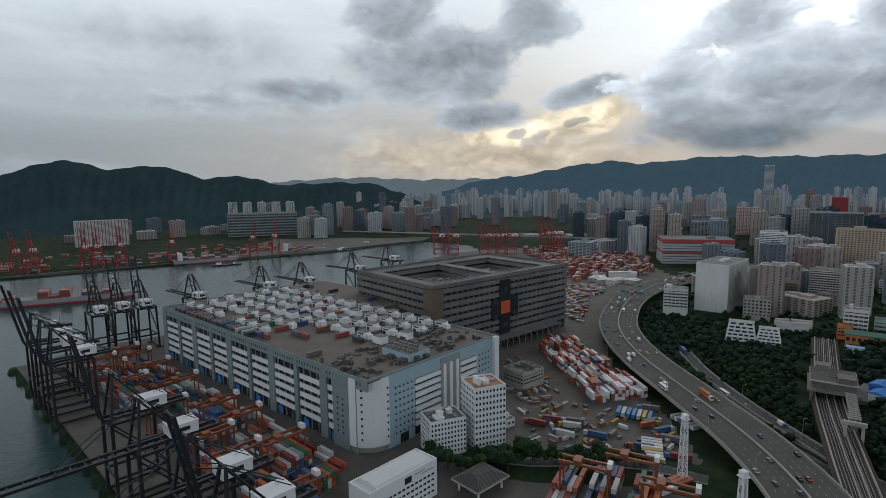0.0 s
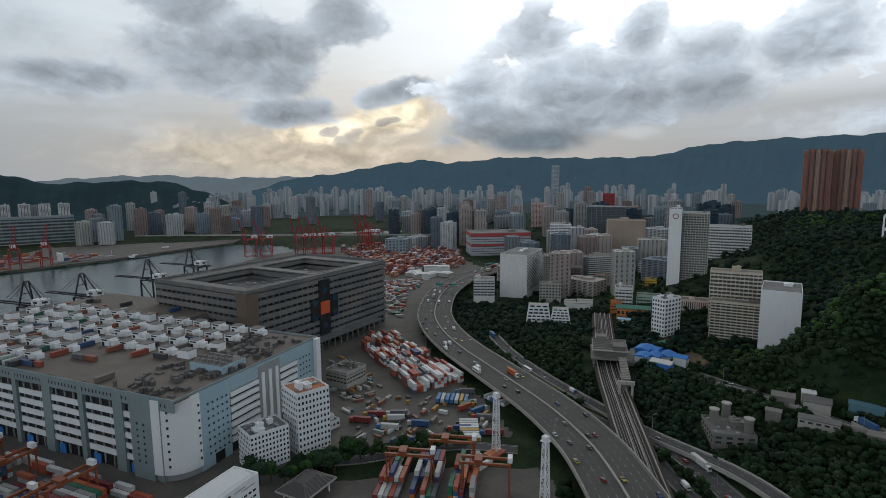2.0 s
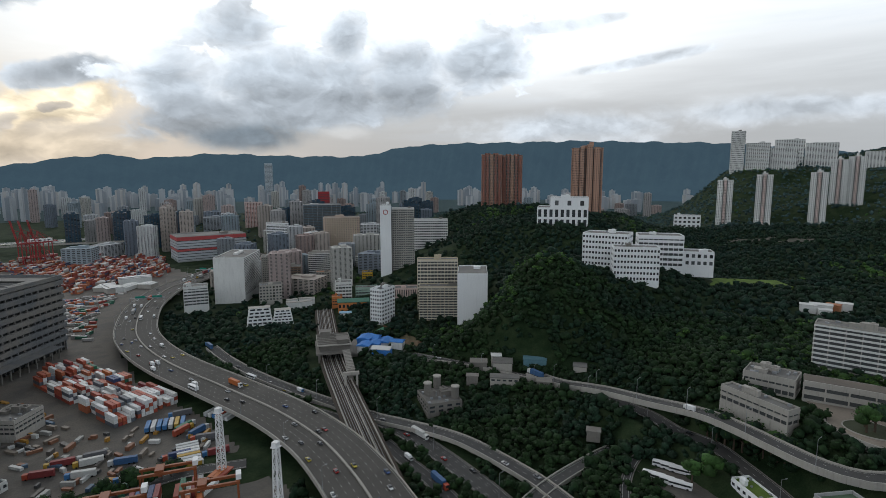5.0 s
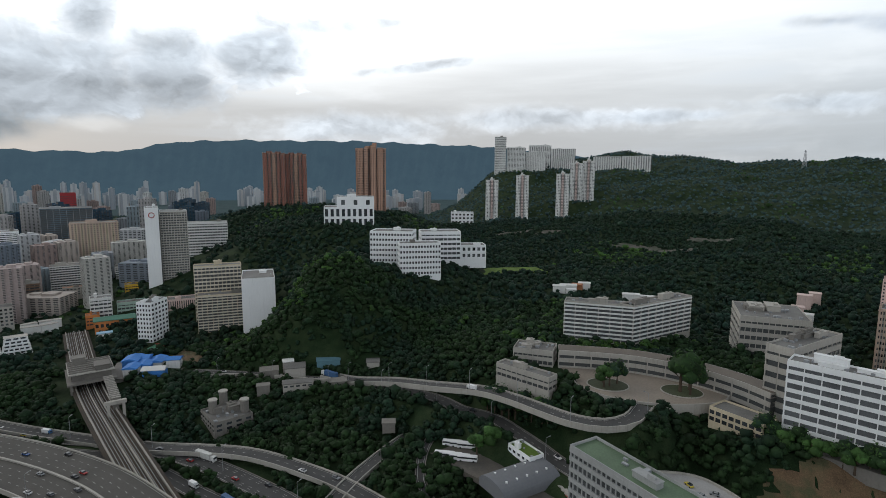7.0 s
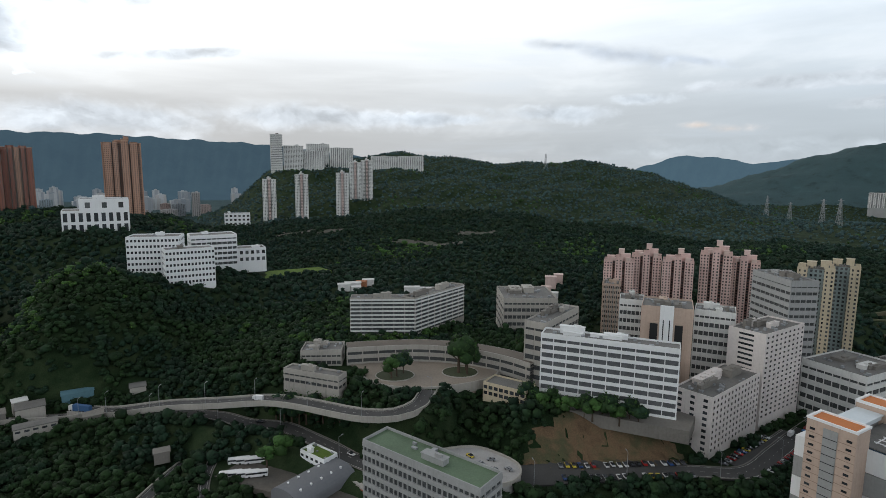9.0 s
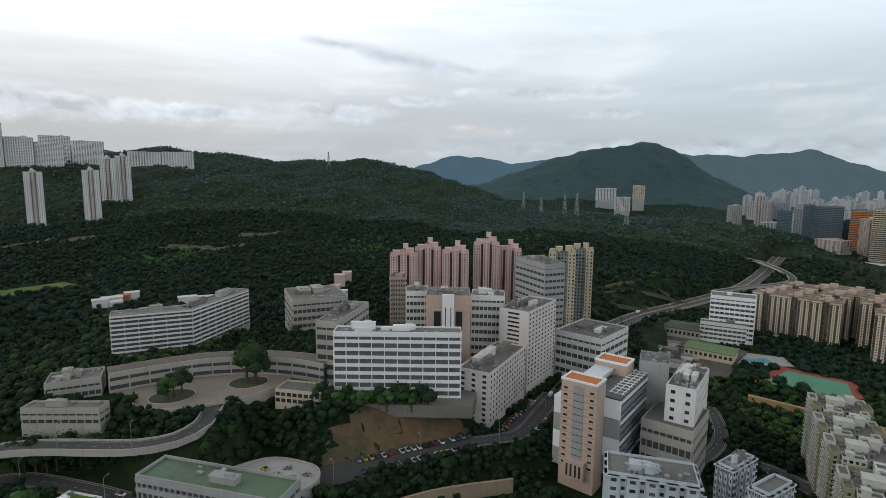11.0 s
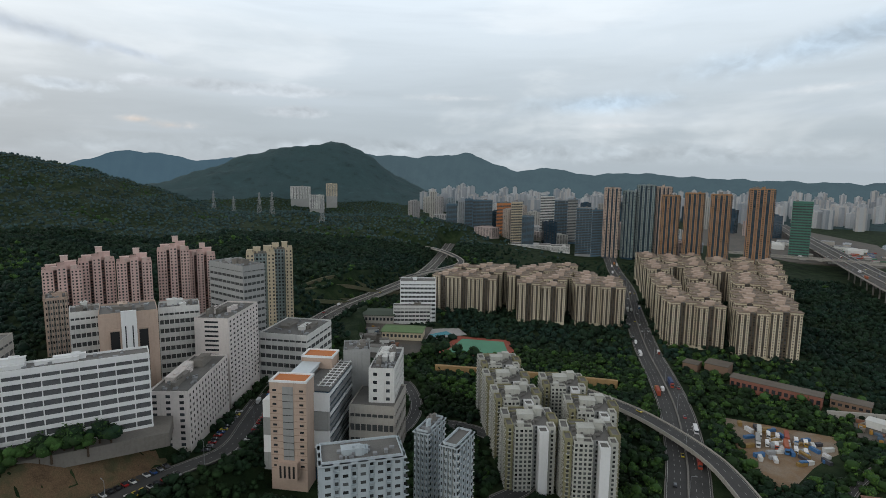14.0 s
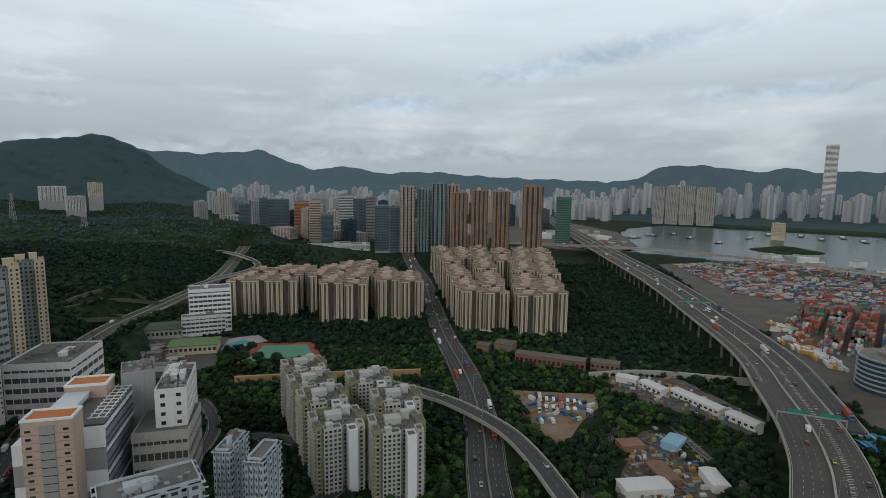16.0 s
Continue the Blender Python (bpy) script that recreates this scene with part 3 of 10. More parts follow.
lay("depot_lane", 4, [(-66, -305, 6.7), (-74, -277, 6.7), (-82, -260, 6.7), (-86.4, -242.5, 6.7), (-88, -215, 6.7)], kind="ground", lanes=1, clear=1.5)
lay("clinic_drive", 7, [(207.2, -270.5, 9.5), (196.1, -264.8, 9.5), (177.8, -247.6, 9.5), (167.0, -231.1, 9.5), (161.4, -212.8, 9.5), (159.9, -201.8, 9.5)], kind="ground", lanes=1)
lay("port_loop", 8, [(22, 252, 5.2), (40, 246, 5.6), (70, 244, 6), (95, 240, 6), (118, 228, 5.6)], kind="ground", lanes=2)
lay("harbour_bridge", 11, [(-250, 1370, 16), (-122, 1318, 16.7), (150, 1210, 16.7), (411, 1100, 16.7), (520, 1080, 16.7)], lanes=2)
lay("hospital_parking", 16, [(206, -139, 18.85), (222, -165, 16.85), (241, -191, 15.0)], kind="ground", lanes=1, clear=1.0)
lay("railway", 17, [(300, 415, 13.5), (261.5, 358.5, 13.3), (220.7, 297.5, 12.9), (189.5, 242.7, 12.1), (172.1, 210.8, 11.2), (158.6, 185.7, 10.0), (146.4, 162.8, 8.8), (125, 125, 7.5)], kind="rail", clear=4.0)

SEA_WEST = [(-2600, -400), (-330, 30), (-120, 195), (-190, 264), (-330, 398), (-240, 492), (-205, 540), (-120, 620), (-40, 720), (30, 830), (90, 1010), (60, 1180), (-42, 1245), (-115, 1190), (-246, 1056), (-510, 894), (-655, 795), (-1500, 500), (-2600, 250)]
SEA_SOUTH = [(r * math.sin(radians(a)), r * math.cos(radians(a))) for a, r in ((186.5, 1130), (192, 1100), (200, 1060), (212, 1010), (235, 900), (262, 900), (262, 3000), (225, 2300), (212, 1850), (200, 1860), (190, 1880), (187, 1720), (185.5, 1400))]
SEA_NORTH = [(150, 1390), (210, 1360), (306, 1315), (358, 1328), (380, 1400), (330, 1430), (250, 1425), (170, 1460)]
SEA_LAGOON = [(480, 1590), (619, 1649), (671, 1788), (554, 1865), (470, 1700)]
SEAS = [[(x * MAP, y * MAP) for x, y in sea] for sea in (SEA_WEST, SEA_SOUTH, SEA_NORTH, SEA_LAGOON)]
PAVED = []

# hills: bearing, distance, height, spread across and along
HILLS = [(*at(a, r), h * MAP, s1 * MAP, s2 * MAP, a) for a, r, h, s1, s2 in (
    (57, 405, 70, 66, 50), (61, 440, 56, 80, 62), (66, 500, 52, 90, 80), (60, 660, 80, 130, 150), (55, 920, 86, 150, 200), (64, 780, 78, 100, 150),
    (79, 470, 40, 120, 110), (87, 310, 34, 80, 62), (98, 310, 34, 70, 66), (108, 268, 35, 44, 46), (74, 345, 24, 70, 70), (47, 560, 22, 70, 160),
    (88, 1750, 192, 260, 470), (81, 1500, 145, 160, 330), (77, 1420, 140, 75, 260), (97, 1750, 168, 300, 500), (107, 1800, 166, 230, 520), (94, 1250, 120, 360, 360), (85, 900, 52, 260, 330), (103, 800, 46, 300, 300), (112, 1700, 130, 260, 500),
    (134.5, 2600, 262, 270, 340), (137, 2600, 226, 180, 330), (130, 2600, 210, 200, 380), (127, 2600, 182, 240, 400), (122, 2500, 100, 300, 400), (140, 2550, 120, 230, 400), (143, 1150, 50, 150, 180), (131, 1150, 58, 200, 300),
    (118, 640, 30, 130, 200), (136, 640, 34, 46, 70), (128, 780, 48, 120, 160), (150, 900, 26, 80, 110), (33, 1500, 45, 160, 260), (36, 470, 12, 60, 90))]


FLAT = [[(x * MAP, y * MAP) for x, y in area] for area in (
    [(-140, 120), (60, 120), (118, 175), (128, 300), (122, 380), (140, 470), (205, 620), (320, 745), (330, 1000), (150, 1300), (-400, 1300), (-400, 500)],
    [(-20, -1000), (60, -560), (-2, -350), (10, -200), (-600, -200), (-900, -900), (-200, -2400), (300, -2400)])]
LEVEL = [[(x * MAP, y * MAP) for x, y in area] for area in (
    [(60, -170), (160, -240), (270, -300), (345, -400), (400, -520), (330, -640), (100, -720), (-20, -560), (-30, -300), (0, -160)],)]


def ground_z(x, y):
    x, y = np.asarray(x, float), np.asarray(y, float)
    z = np.zeros(x.shape)
    for hx, hy, h, s1, s2, a in HILLS:
        u, v = x - hx, y - hy
        c, s = math.cos(radians(a)), math.sin(radians(a))
        across, along = u * c - v * s, u * s + v * c
        z = z + np.maximum(h * (np.exp(-0.5 * ((across / s1) ** 2 + (along / s2) ** 2)) * 1.06 - 0.06), 0) ** 4
    z = 5.4 + z ** 0.25
    for poly in FLAT:
        z = np.where(inside(poly, x, y), 3.4, z)
    for poly in LEVEL:
        z = np.where(inside(poly, x, y), 5.8, z)
    z = z + np.where(z > 9, np.minimum((z - 9) * 0.04, 5) * (np.sin(x * 0.021 + 1.3 * np.sin(y * 0.017)) + np.sin(y * 0.027 + 1.1 * np.sin(x * 0.013)) + 0.6 * np.sin(x * 0.06 + y * 0.05)), 0)
    for px, py, rad, pz in PADS:
        k = np.exp(-(((x - px) ** 2 + (y - py) ** 2) / rad ** 2) ** 2)
        z = z * (1 - k) + pz * k
    for width, p, kind, lanes in ROADS.values():
        near = (x > p[:, 0].min() - 60) & (x < p[:, 0].max() + 60) & (y > p[:, 1].min() - 60) & (y < p[:, 1].max() + 60)
        if not near.any():
            continue
        xs, ys = x[near], y[near]
        d = np.full(xs.shape, 1e9)
        zr = np.zeros(xs.shape)
        for q in p:
            e = np.hypot(xs - q[0], ys - q[1])
            m = e < d
            d[m], zr[m] = e[m], q[2]
        k = np.clip((d - width / 2 - 3) / 22, 0, 1)
        k = k * k * (3 - 2 * k)
        zz = z[near]
        if kind in ("deck", "rail"):
            target = np.minimum(zz, zr - 2.6)
        else:
            target = zr - 0.35
        z[near] = zz * k + target * (1 - k)
    for poly in SEAS:
        z = np.where(inside(poly, x, y), -4.0, z)
    ix, iy = at(200.5, 1330)
    return np.maximum(z, 16 * np.exp(-(((x - ix) / 70) ** 2 + ((y - iy) / 60) ** 2)) - 4)


# level ground for building sites: place, reach, height
PADS = [(*at(a, r), rad * MAP, z * MAP) for a, r, rad, z in (
    (66.5, 500, 60, 59), (60.5, 630, 60, 84), (54.5, 905, 60, 88), (63.5, 775, 45, 84), (87, 330, 70, 40), (87, 285, 45, 38), (108, 262, 46, 36), (113, 250, 26, 34), (98, 330, 40, 38),
    (78, 505, 48, 45), (76, 960, 40, 60), (80, 960, 40, 62), (84, 965, 40, 64), (86, 1040, 40, 90), (79, 1320, 60, 147), (83, 1400, 60, 150), (91, 1350, 60, 140), (73, 900, 40, 58), (45, 425, 78, 15), (33, 440, 40, 13), (79.8, 258, 26, 37.5), (80.8, 293, 26, 38.5))]


def build_ground():
    rings = np.concatenate([[0, 40, 90, 140], np.geomspace(165, 3900, 200), [4200, 4500, 4850]])
    turns = np.concatenate([np.arange(-46, 216, 0.5), np.arange(216, 314, 3.0)])
    rr, aa = np.meshgrid(rings, np.radians(turns), indexing="ij")
    x, y = rr * np.sin(aa), rr * np.cos(aa)
    z = ground_z(x.ravel(), y.ravel())
    na, nr = len(turns), len(rings)
    i, j = np.meshgrid(np.arange(nr - 1), np.arange(na), indexing="ij")
    j2 = (j + 1) % na
    f = np.stack([i * na + j, i * na + j2, (i + 1) * na + j2, (i + 1) * na + j], -1).reshape(-1, 4)
    m = paint("ground_cover", (0.015, 0.030, 0.012), vary=0.9, scale=0.45, rough=0.95, bump=0.9, second=(0.022, 0.034, 0.015), spec=0.1)
    # same painted haze for the ground of the farthest slopes
    canopy = paint("hazy_hill_canopy", (0.047, 0.082, 0.088), vary=0.7, scale=0.16, rough=0.95, bump=0.9, second=(0.037, 0.066, 0.070), spec=0.1)
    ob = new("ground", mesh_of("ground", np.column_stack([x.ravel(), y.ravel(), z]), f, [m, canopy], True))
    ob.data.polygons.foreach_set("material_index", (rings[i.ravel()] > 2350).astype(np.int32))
    return tagged(ob, "wooded hills and low land covered in dark green undergrowth", "ground", kind="structure")


build_ground()
tagged(new("water", prism("water", [(-4300, -4300), (4300, -4300), (4300, 4300), (-4300, 4300)], -1.2, 0.0, WATER)), "calm grey-green harbour water with small ripples", "water", kind="structure")


def terrain_patch(name, outline, material, label, category, step=3.0, lift=0.35):
    """A sheet over the ground within an outline, a little proud of it."""
    xs, ys = [p[0] for p in outline], [p[1] for p in outline]
    nx, ny = int((max(xs) - min(xs)) / step) + 2, int((max(ys) - min(ys)) / step) + 2
    gx, gy = np.meshgrid(min(xs) + step * np.arange(nx), min(ys) + step * np.arange(ny), indexing="ij")
    rng = np.random.default_rng(7)
    gz = ground_z(gx.ravel(), gy.ravel()) + lift + rng.uniform(-0.5, 0.7, gx.size)
    keep = inside(outline, gx + step / 2 + 2 * np.sin(gy * 0.4), gy + step / 2 + 2 * np.sin(gx * 0.5))
    f = [(i * ny + j, (i + 1) * ny + j, (i + 1) * ny + j + 1, i * ny + j + 1) for i in range(nx - 1) for j in range(ny - 1) if keep[i, j]]
    PAVED.append(outline)
    return tagged(new(name, mesh_of(name, np.column_stack([gx.ravel(), gy.ravel(), gz]), f, material)), label, category, kind="structure")


def slab(name, outline, z, material, label, category="pavement", deep=7.0, clear=True):
    outline = [(x * MAP, y * MAP) for x, y in outline]
    PAVED.append(outline)
    ob = new(name, prism(name, outline, z - deep, z, material))
    return tagged(ob, label, category, kind="structure")


slab("quay", [(-139, 220), (-150, 195), (-60, 110), (20, 140), (100, 165), (128, 200), (136, 300), (132, 380), (150, 470), (215, 620), (330, 735), (420, 820), (330, 1010), (120, 1090), (20, 1010), (-60, 880), (-100, 720), (-150, 560), (-250, 477), (-293, 442), (-320, 394), (-229, 307)], 5.0, YARD, "stained concrete container quay with tyre marks")
slab("far_quay", [(-2600, 250), (-1500, 500), (-655, 795), (-510, 894), (-246, 1056), (-115, 1190), (-42, 1245), (-10, 1400), (-300, 1500), (-900, 1250), (-2600, 700)], 5.0, YARD, "far container quay across the water")
slab("lorry_park", [(26, -338), (-28, -345), (-28, -294), (-2, -264), (13, -296)][::-1], 6.2, paint("pale_dirt", (0.27, 0.215, 0.16), vary=0.4, scale=0.4, rough=0.95, second=(0.20, 0.13, 0.075)), "bare earth lorry park beside the road", deep=3)
slab("scrap_yard", [(-25, -222), (-40, -286), (-58, -311), (-80, -284), (-70, -230), (-45, -212)][::-1], 6.2, YARD, "cluttered concrete scrap yard", deep=3)
slab("depot_yard", [(-37, -380), (-86, -388), (-121, -327), (-108, -307), (-68, -333), (-38, -353)][::-1], 6.2, YARD, "long works depot yard", deep=3)
slab("container_depot", [(-170, -360), (-172, -470), (-165, -590), (-170, -760), (-165, -940), (-370, -1060), (-560, -900), (-560, -600), (-420, -300), (-190, -200), (-165, -260)][::-1], 6.0, YARD, "concrete container storage ground", deep=3)
slab("harbour_ground", [(0, -1090), (-120, -1100), (-165, -1200), (-155, -1500), (60, -2000), (260, -2000), (200, -1300)][::-1], 6.0, YARD, "harbour side ground with sheds", deep=3)
slab("car_park", [(204, -26), (214, -60), (214, -110), (198, -112), (196, -70), (194, -30)][::-1], 24.4, ASPH, "asphalt hospital car park", deep=3)
slab("bus_park", [(232, 78), (224, 50), (200, 15), (190, 28), (205, 62), (216, 84)][::-1], 19.5, YARD, "paved bus park among trees", deep=3)

ROCK = paint("rocky_earth", (0.16, 0.105, 0.06), vary=0.8, scale=0.6, rough=0.95, bump=0.6, second=(0.06, 0.06, 0.03))
terrain_patch("earth_slope", [(256, -52), (279, -92), (283, -108), (262, -140), (251, -142), (247, -112), (246, -75)], ROCK, "bare rocky earth slope with scrub", "slope")
SCAR = paint("grey_rock", (0.105, 0.095, 0.08), vary=0.8, scale=0.4, rough=0.95, bump=0.6, second=(0.045, 0.05, 0.035))
for ra, rr in ((78.2, 800), (82.6, 775), (90.5, 705), (94.0, 690), (97.0, 760)):
    px, py = at(ra, rr)
    terrain_patch("rock_scar", [(px - 12, py - 30), (px + 10, py - 34), (px + 14, py + 24), (px - 8, py + 34)], SCAR, "bare grey rock scar on the wooded hillside", "slope", 5.0, 1.5)


def far_hills(name, label, r0, r1, profile, tone, glow, seed, floor=0.0):
    """A range of hills far off, with spurs and gullies, whose crest follows heights in degrees over bearings."""
    prof = np.array(profile)
    a = np.arange(prof[0, 0], prof[-1, 0], 0.12)
    e = np.interp(a, prof[:, 0], prof[:, 1])
    k = np.ones(9) / 9
    e = np.convolve(np.pad(e, 4, "edge"), k, "valid")
    e = e + 0.06 * np.sin(a * 1.7 + seed) + 0.04 * np.sin(a * 3.1 + 2 * seed) + 0.012 * np.sin(a * 7.3)
    crest = H + r1 * np.tan(np.radians(e))
    steps = np.linspace(0, 1, 26)
    v = []
    for t in steps:
        r = r0 + (r1 - r0) * t
        gully = 1 + 0.07 * np.sin(a * 2.3 + 5 * t + seed) * (1 - t) * t * 4 + 0.06 * np.sin(a * 6.1 - 7 * t) * (1 - t) * t * 4
        z = floor + (crest - floor) * (t ** 1.25) * gully
        v.append(np.column_stack([r * np.sin(np.radians(a)), r * np.cos(np.radians(a)), z]))
    v.append(np.column_stack([(r1 + 60) * np.sin(np.radians(a)), (r1 + 60) * np.cos(np.radians(a)), np.full(len(a), -20.0)]))
    v = np.concatenate(v)
    n = len(a)
    i, j = np.meshgrid(np.arange(len(steps)), np.arange(n - 1), indexing="ij")
    f = np.stack([i * n + j, i * n + j + 1, (i + 1) * n + j + 1, (i + 1) * n + j], -1).reshape(-1, 4)
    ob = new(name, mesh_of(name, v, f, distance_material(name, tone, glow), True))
    return tagged(ob, label, "backdrop", kind="structure")


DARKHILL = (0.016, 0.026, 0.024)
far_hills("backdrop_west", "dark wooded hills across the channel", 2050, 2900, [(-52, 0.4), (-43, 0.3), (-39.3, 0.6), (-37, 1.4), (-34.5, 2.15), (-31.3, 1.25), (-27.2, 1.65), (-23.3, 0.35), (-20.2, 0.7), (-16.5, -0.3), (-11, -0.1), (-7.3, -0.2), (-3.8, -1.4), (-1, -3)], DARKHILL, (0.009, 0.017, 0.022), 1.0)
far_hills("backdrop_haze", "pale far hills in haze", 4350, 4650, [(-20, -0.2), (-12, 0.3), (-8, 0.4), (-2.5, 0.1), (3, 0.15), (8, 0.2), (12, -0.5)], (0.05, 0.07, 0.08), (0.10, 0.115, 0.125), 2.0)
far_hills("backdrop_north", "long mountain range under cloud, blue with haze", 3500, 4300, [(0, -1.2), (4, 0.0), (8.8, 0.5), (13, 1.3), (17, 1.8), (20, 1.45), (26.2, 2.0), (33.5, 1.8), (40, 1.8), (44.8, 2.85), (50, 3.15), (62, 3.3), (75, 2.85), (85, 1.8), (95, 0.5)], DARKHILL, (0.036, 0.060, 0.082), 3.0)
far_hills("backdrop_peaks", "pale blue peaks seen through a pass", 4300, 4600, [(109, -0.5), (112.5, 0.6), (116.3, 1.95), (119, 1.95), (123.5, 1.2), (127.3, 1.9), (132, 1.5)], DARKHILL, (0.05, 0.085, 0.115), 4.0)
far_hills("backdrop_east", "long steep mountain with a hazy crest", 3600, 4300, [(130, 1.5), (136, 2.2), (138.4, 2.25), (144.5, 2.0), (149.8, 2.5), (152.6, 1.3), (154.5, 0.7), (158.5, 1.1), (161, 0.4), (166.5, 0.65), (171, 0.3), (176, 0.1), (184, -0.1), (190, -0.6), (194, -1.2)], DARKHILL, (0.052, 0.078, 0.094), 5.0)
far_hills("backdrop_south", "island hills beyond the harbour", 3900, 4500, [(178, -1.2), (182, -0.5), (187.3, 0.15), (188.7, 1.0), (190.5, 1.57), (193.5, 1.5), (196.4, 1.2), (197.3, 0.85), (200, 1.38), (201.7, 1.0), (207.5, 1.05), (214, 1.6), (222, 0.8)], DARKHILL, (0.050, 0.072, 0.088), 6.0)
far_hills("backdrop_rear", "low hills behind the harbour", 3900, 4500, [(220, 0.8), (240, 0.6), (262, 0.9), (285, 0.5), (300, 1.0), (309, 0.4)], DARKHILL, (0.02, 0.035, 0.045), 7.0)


# ---- buildings ----
FACES = (("front", 0, -1), ("right", 1, 0), ("back", 0, 1), ("left", -1, 0))
OPEN = {}


def seen_face(x, y, rot, nx, ny, w, d):
    c, s = math.cos(radians(rot)), math.sin(radians(rot))
    wx, wy = nx * c - ny * s, nx * s + ny * c
    fx, fy = x + wx * (w if nx else d) / 2, y + wy * (w if nx else d) / 2
    return -(fx * wx + fy * wy) > 0


def unit_window(ww, wh, glass, frame_mat):
    """A window: a dark pane in a proud frame with a sill, facing -y, centred."""
    key = (round(ww, 2), round(wh, 2), glass.name, frame_mat.name)
    if key not in OPEN:
        f = 0.09
        v = [(0, -0.03, 0, ww, 0.06, wh), (0, -0.07, wh / 2 + f / 2, ww + 2 * f, 0.14, f), (0, -0.09, -wh / 2 - f / 2, ww + 2 * f, 0.18, f), (-ww / 2 - f / 2, -0.07, 0, f, 0.14, wh), (ww / 2 + f / 2, -0.07, 0, f, 0.14, wh)]
        me = boxes("window", v, [glass, frame_mat])
        me.polygons.foreach_set("material_index", [0] * 6 + [1] * 24)
        OPEN[key] = me
    return OPEN[key]


def facade(b, x, y, rot, w, d, h, floors, bays, share=(0.55, 0.5), near=False, glass=None, frame_mat=None, z0=1.2, faces=None, off=(0, 0), foot=0.0):
    """Rows of windows on the faces of a block: objects of their own where near, else one joined part."""
    fh = (h - z0) / floors
    far, count = [], 0
    for name, nx, ny in FACES:
        if faces and name not in faces:
            continue
        length = d if nx else w
        n = bays[1] if nx else bays[0]
        if n <= 0:
            continue
        pitch = length / n
        ww, wh = pitch * share[0], fh * share[1]
        mine = near and seen_face(x, y, rot, nx, ny, w, d)
        turn = {"front": 0, "right": 90, "back": 180, "left": 270}[name]
        for k in range(floors):
            for i in range(n):
                u = -length / 2 + (i + 0.5) * pitch
                z = foot + z0 + (k + 0.5) * fh
                if ny:
                    px, py = u, ny * d / 2
                else:
                    px, py = nx * w / 2, u
                px, py = px + off[0], py + off[1]
                if mine and count < 200:
                    part("window", unit_window(ww, wh, glass or GLASS, frame_mat or WHITE), b, m=pose(px, py, z, 0, 0, turn))
                    count += 1
                else:
                    far.append((px + nx * 0.02, py + ny * 0.02, z, 0.1 if nx else ww, ww if nx else 0.1, wh))
    if far:
        part("glazing", panes("glazing", far, GLASSI if glass is None else glass), b, kind="stuff")


def flat_roof(b, w, d, h, wall, roof=None, clutter=4, seed=0, rise=1.1, off=(0, 0)):
    """A flat roof: felt, a parapet, stair huts, tanks and plant."""
    ox, oy = off
    t = 0.35
    part("roof", boxes("roof", [(ox, oy, h + 0.06, w - 2 * t, d - 2 * t, 0.12)], roof or ROOF), b)
    part("parapet", boxes("parapet", [(ox, oy - d / 2 + t / 2, h + rise / 2, w, t, rise), (ox, oy + d / 2 - t / 2, h + rise / 2, w, t, rise), (ox - w / 2 + t / 2, oy, h + rise / 2, t, d - 2 * t, rise), (ox + w / 2 - t / 2, oy, h + rise / 2, t, d - 2 * t, rise)], wall), b)
    rnd = random.Random(seed)
    if seed > 3800:
        clutter = min(clutter, 1)
    for i in range(clutter):
        sw, sd, sh = rnd.uniform(0.10, 0.26) * w, rnd.uniform(0.15, 0.35) * d, rnd.uniform(1.6, 4.2)
        cx, cy = ox + rnd.uniform(-0.36, 0.36) * (w - sw), oy + rnd.uniform(-0.36, 0.36) * (d - sd)
        z = h + 0.12
        part("roof_hut", boxes("roof_hut", [(cx, cy, z + sh / 2, sw, sd, sh), (cx, cy, z + sh + 0.12, sw + 0.5, sd + 0.5, 0.24), (cx + sw * 0.2, cy - sd * 0.1, z + sh + 0.7, sw * 0.3, sd * 0.3, 1.0), (cx, cy - sd / 2 - 0.03, z + 1.05, 1.0, 0.08, 2.1)], wall if rnd.random() < 0.6 else CONC), b)
    ducts = []
    for i in range(clutter * 4):
        sw, sd, sh = rnd.uniform(0.6, 2.6), rnd.uniform(0.6, 2.2), rnd.uniform(0.6, 1.6)
        ducts.append((ox + rnd.uniform(-0.44, 0.44) * w, oy + rnd.uniform(-0.44, 0.44) * d, h + 0.1 + sh / 2, sw, sd, sh))
    if ducts:
        part("roof_plant", boxes("roof_plant", ducts, STEEL), b, kind="stuff")


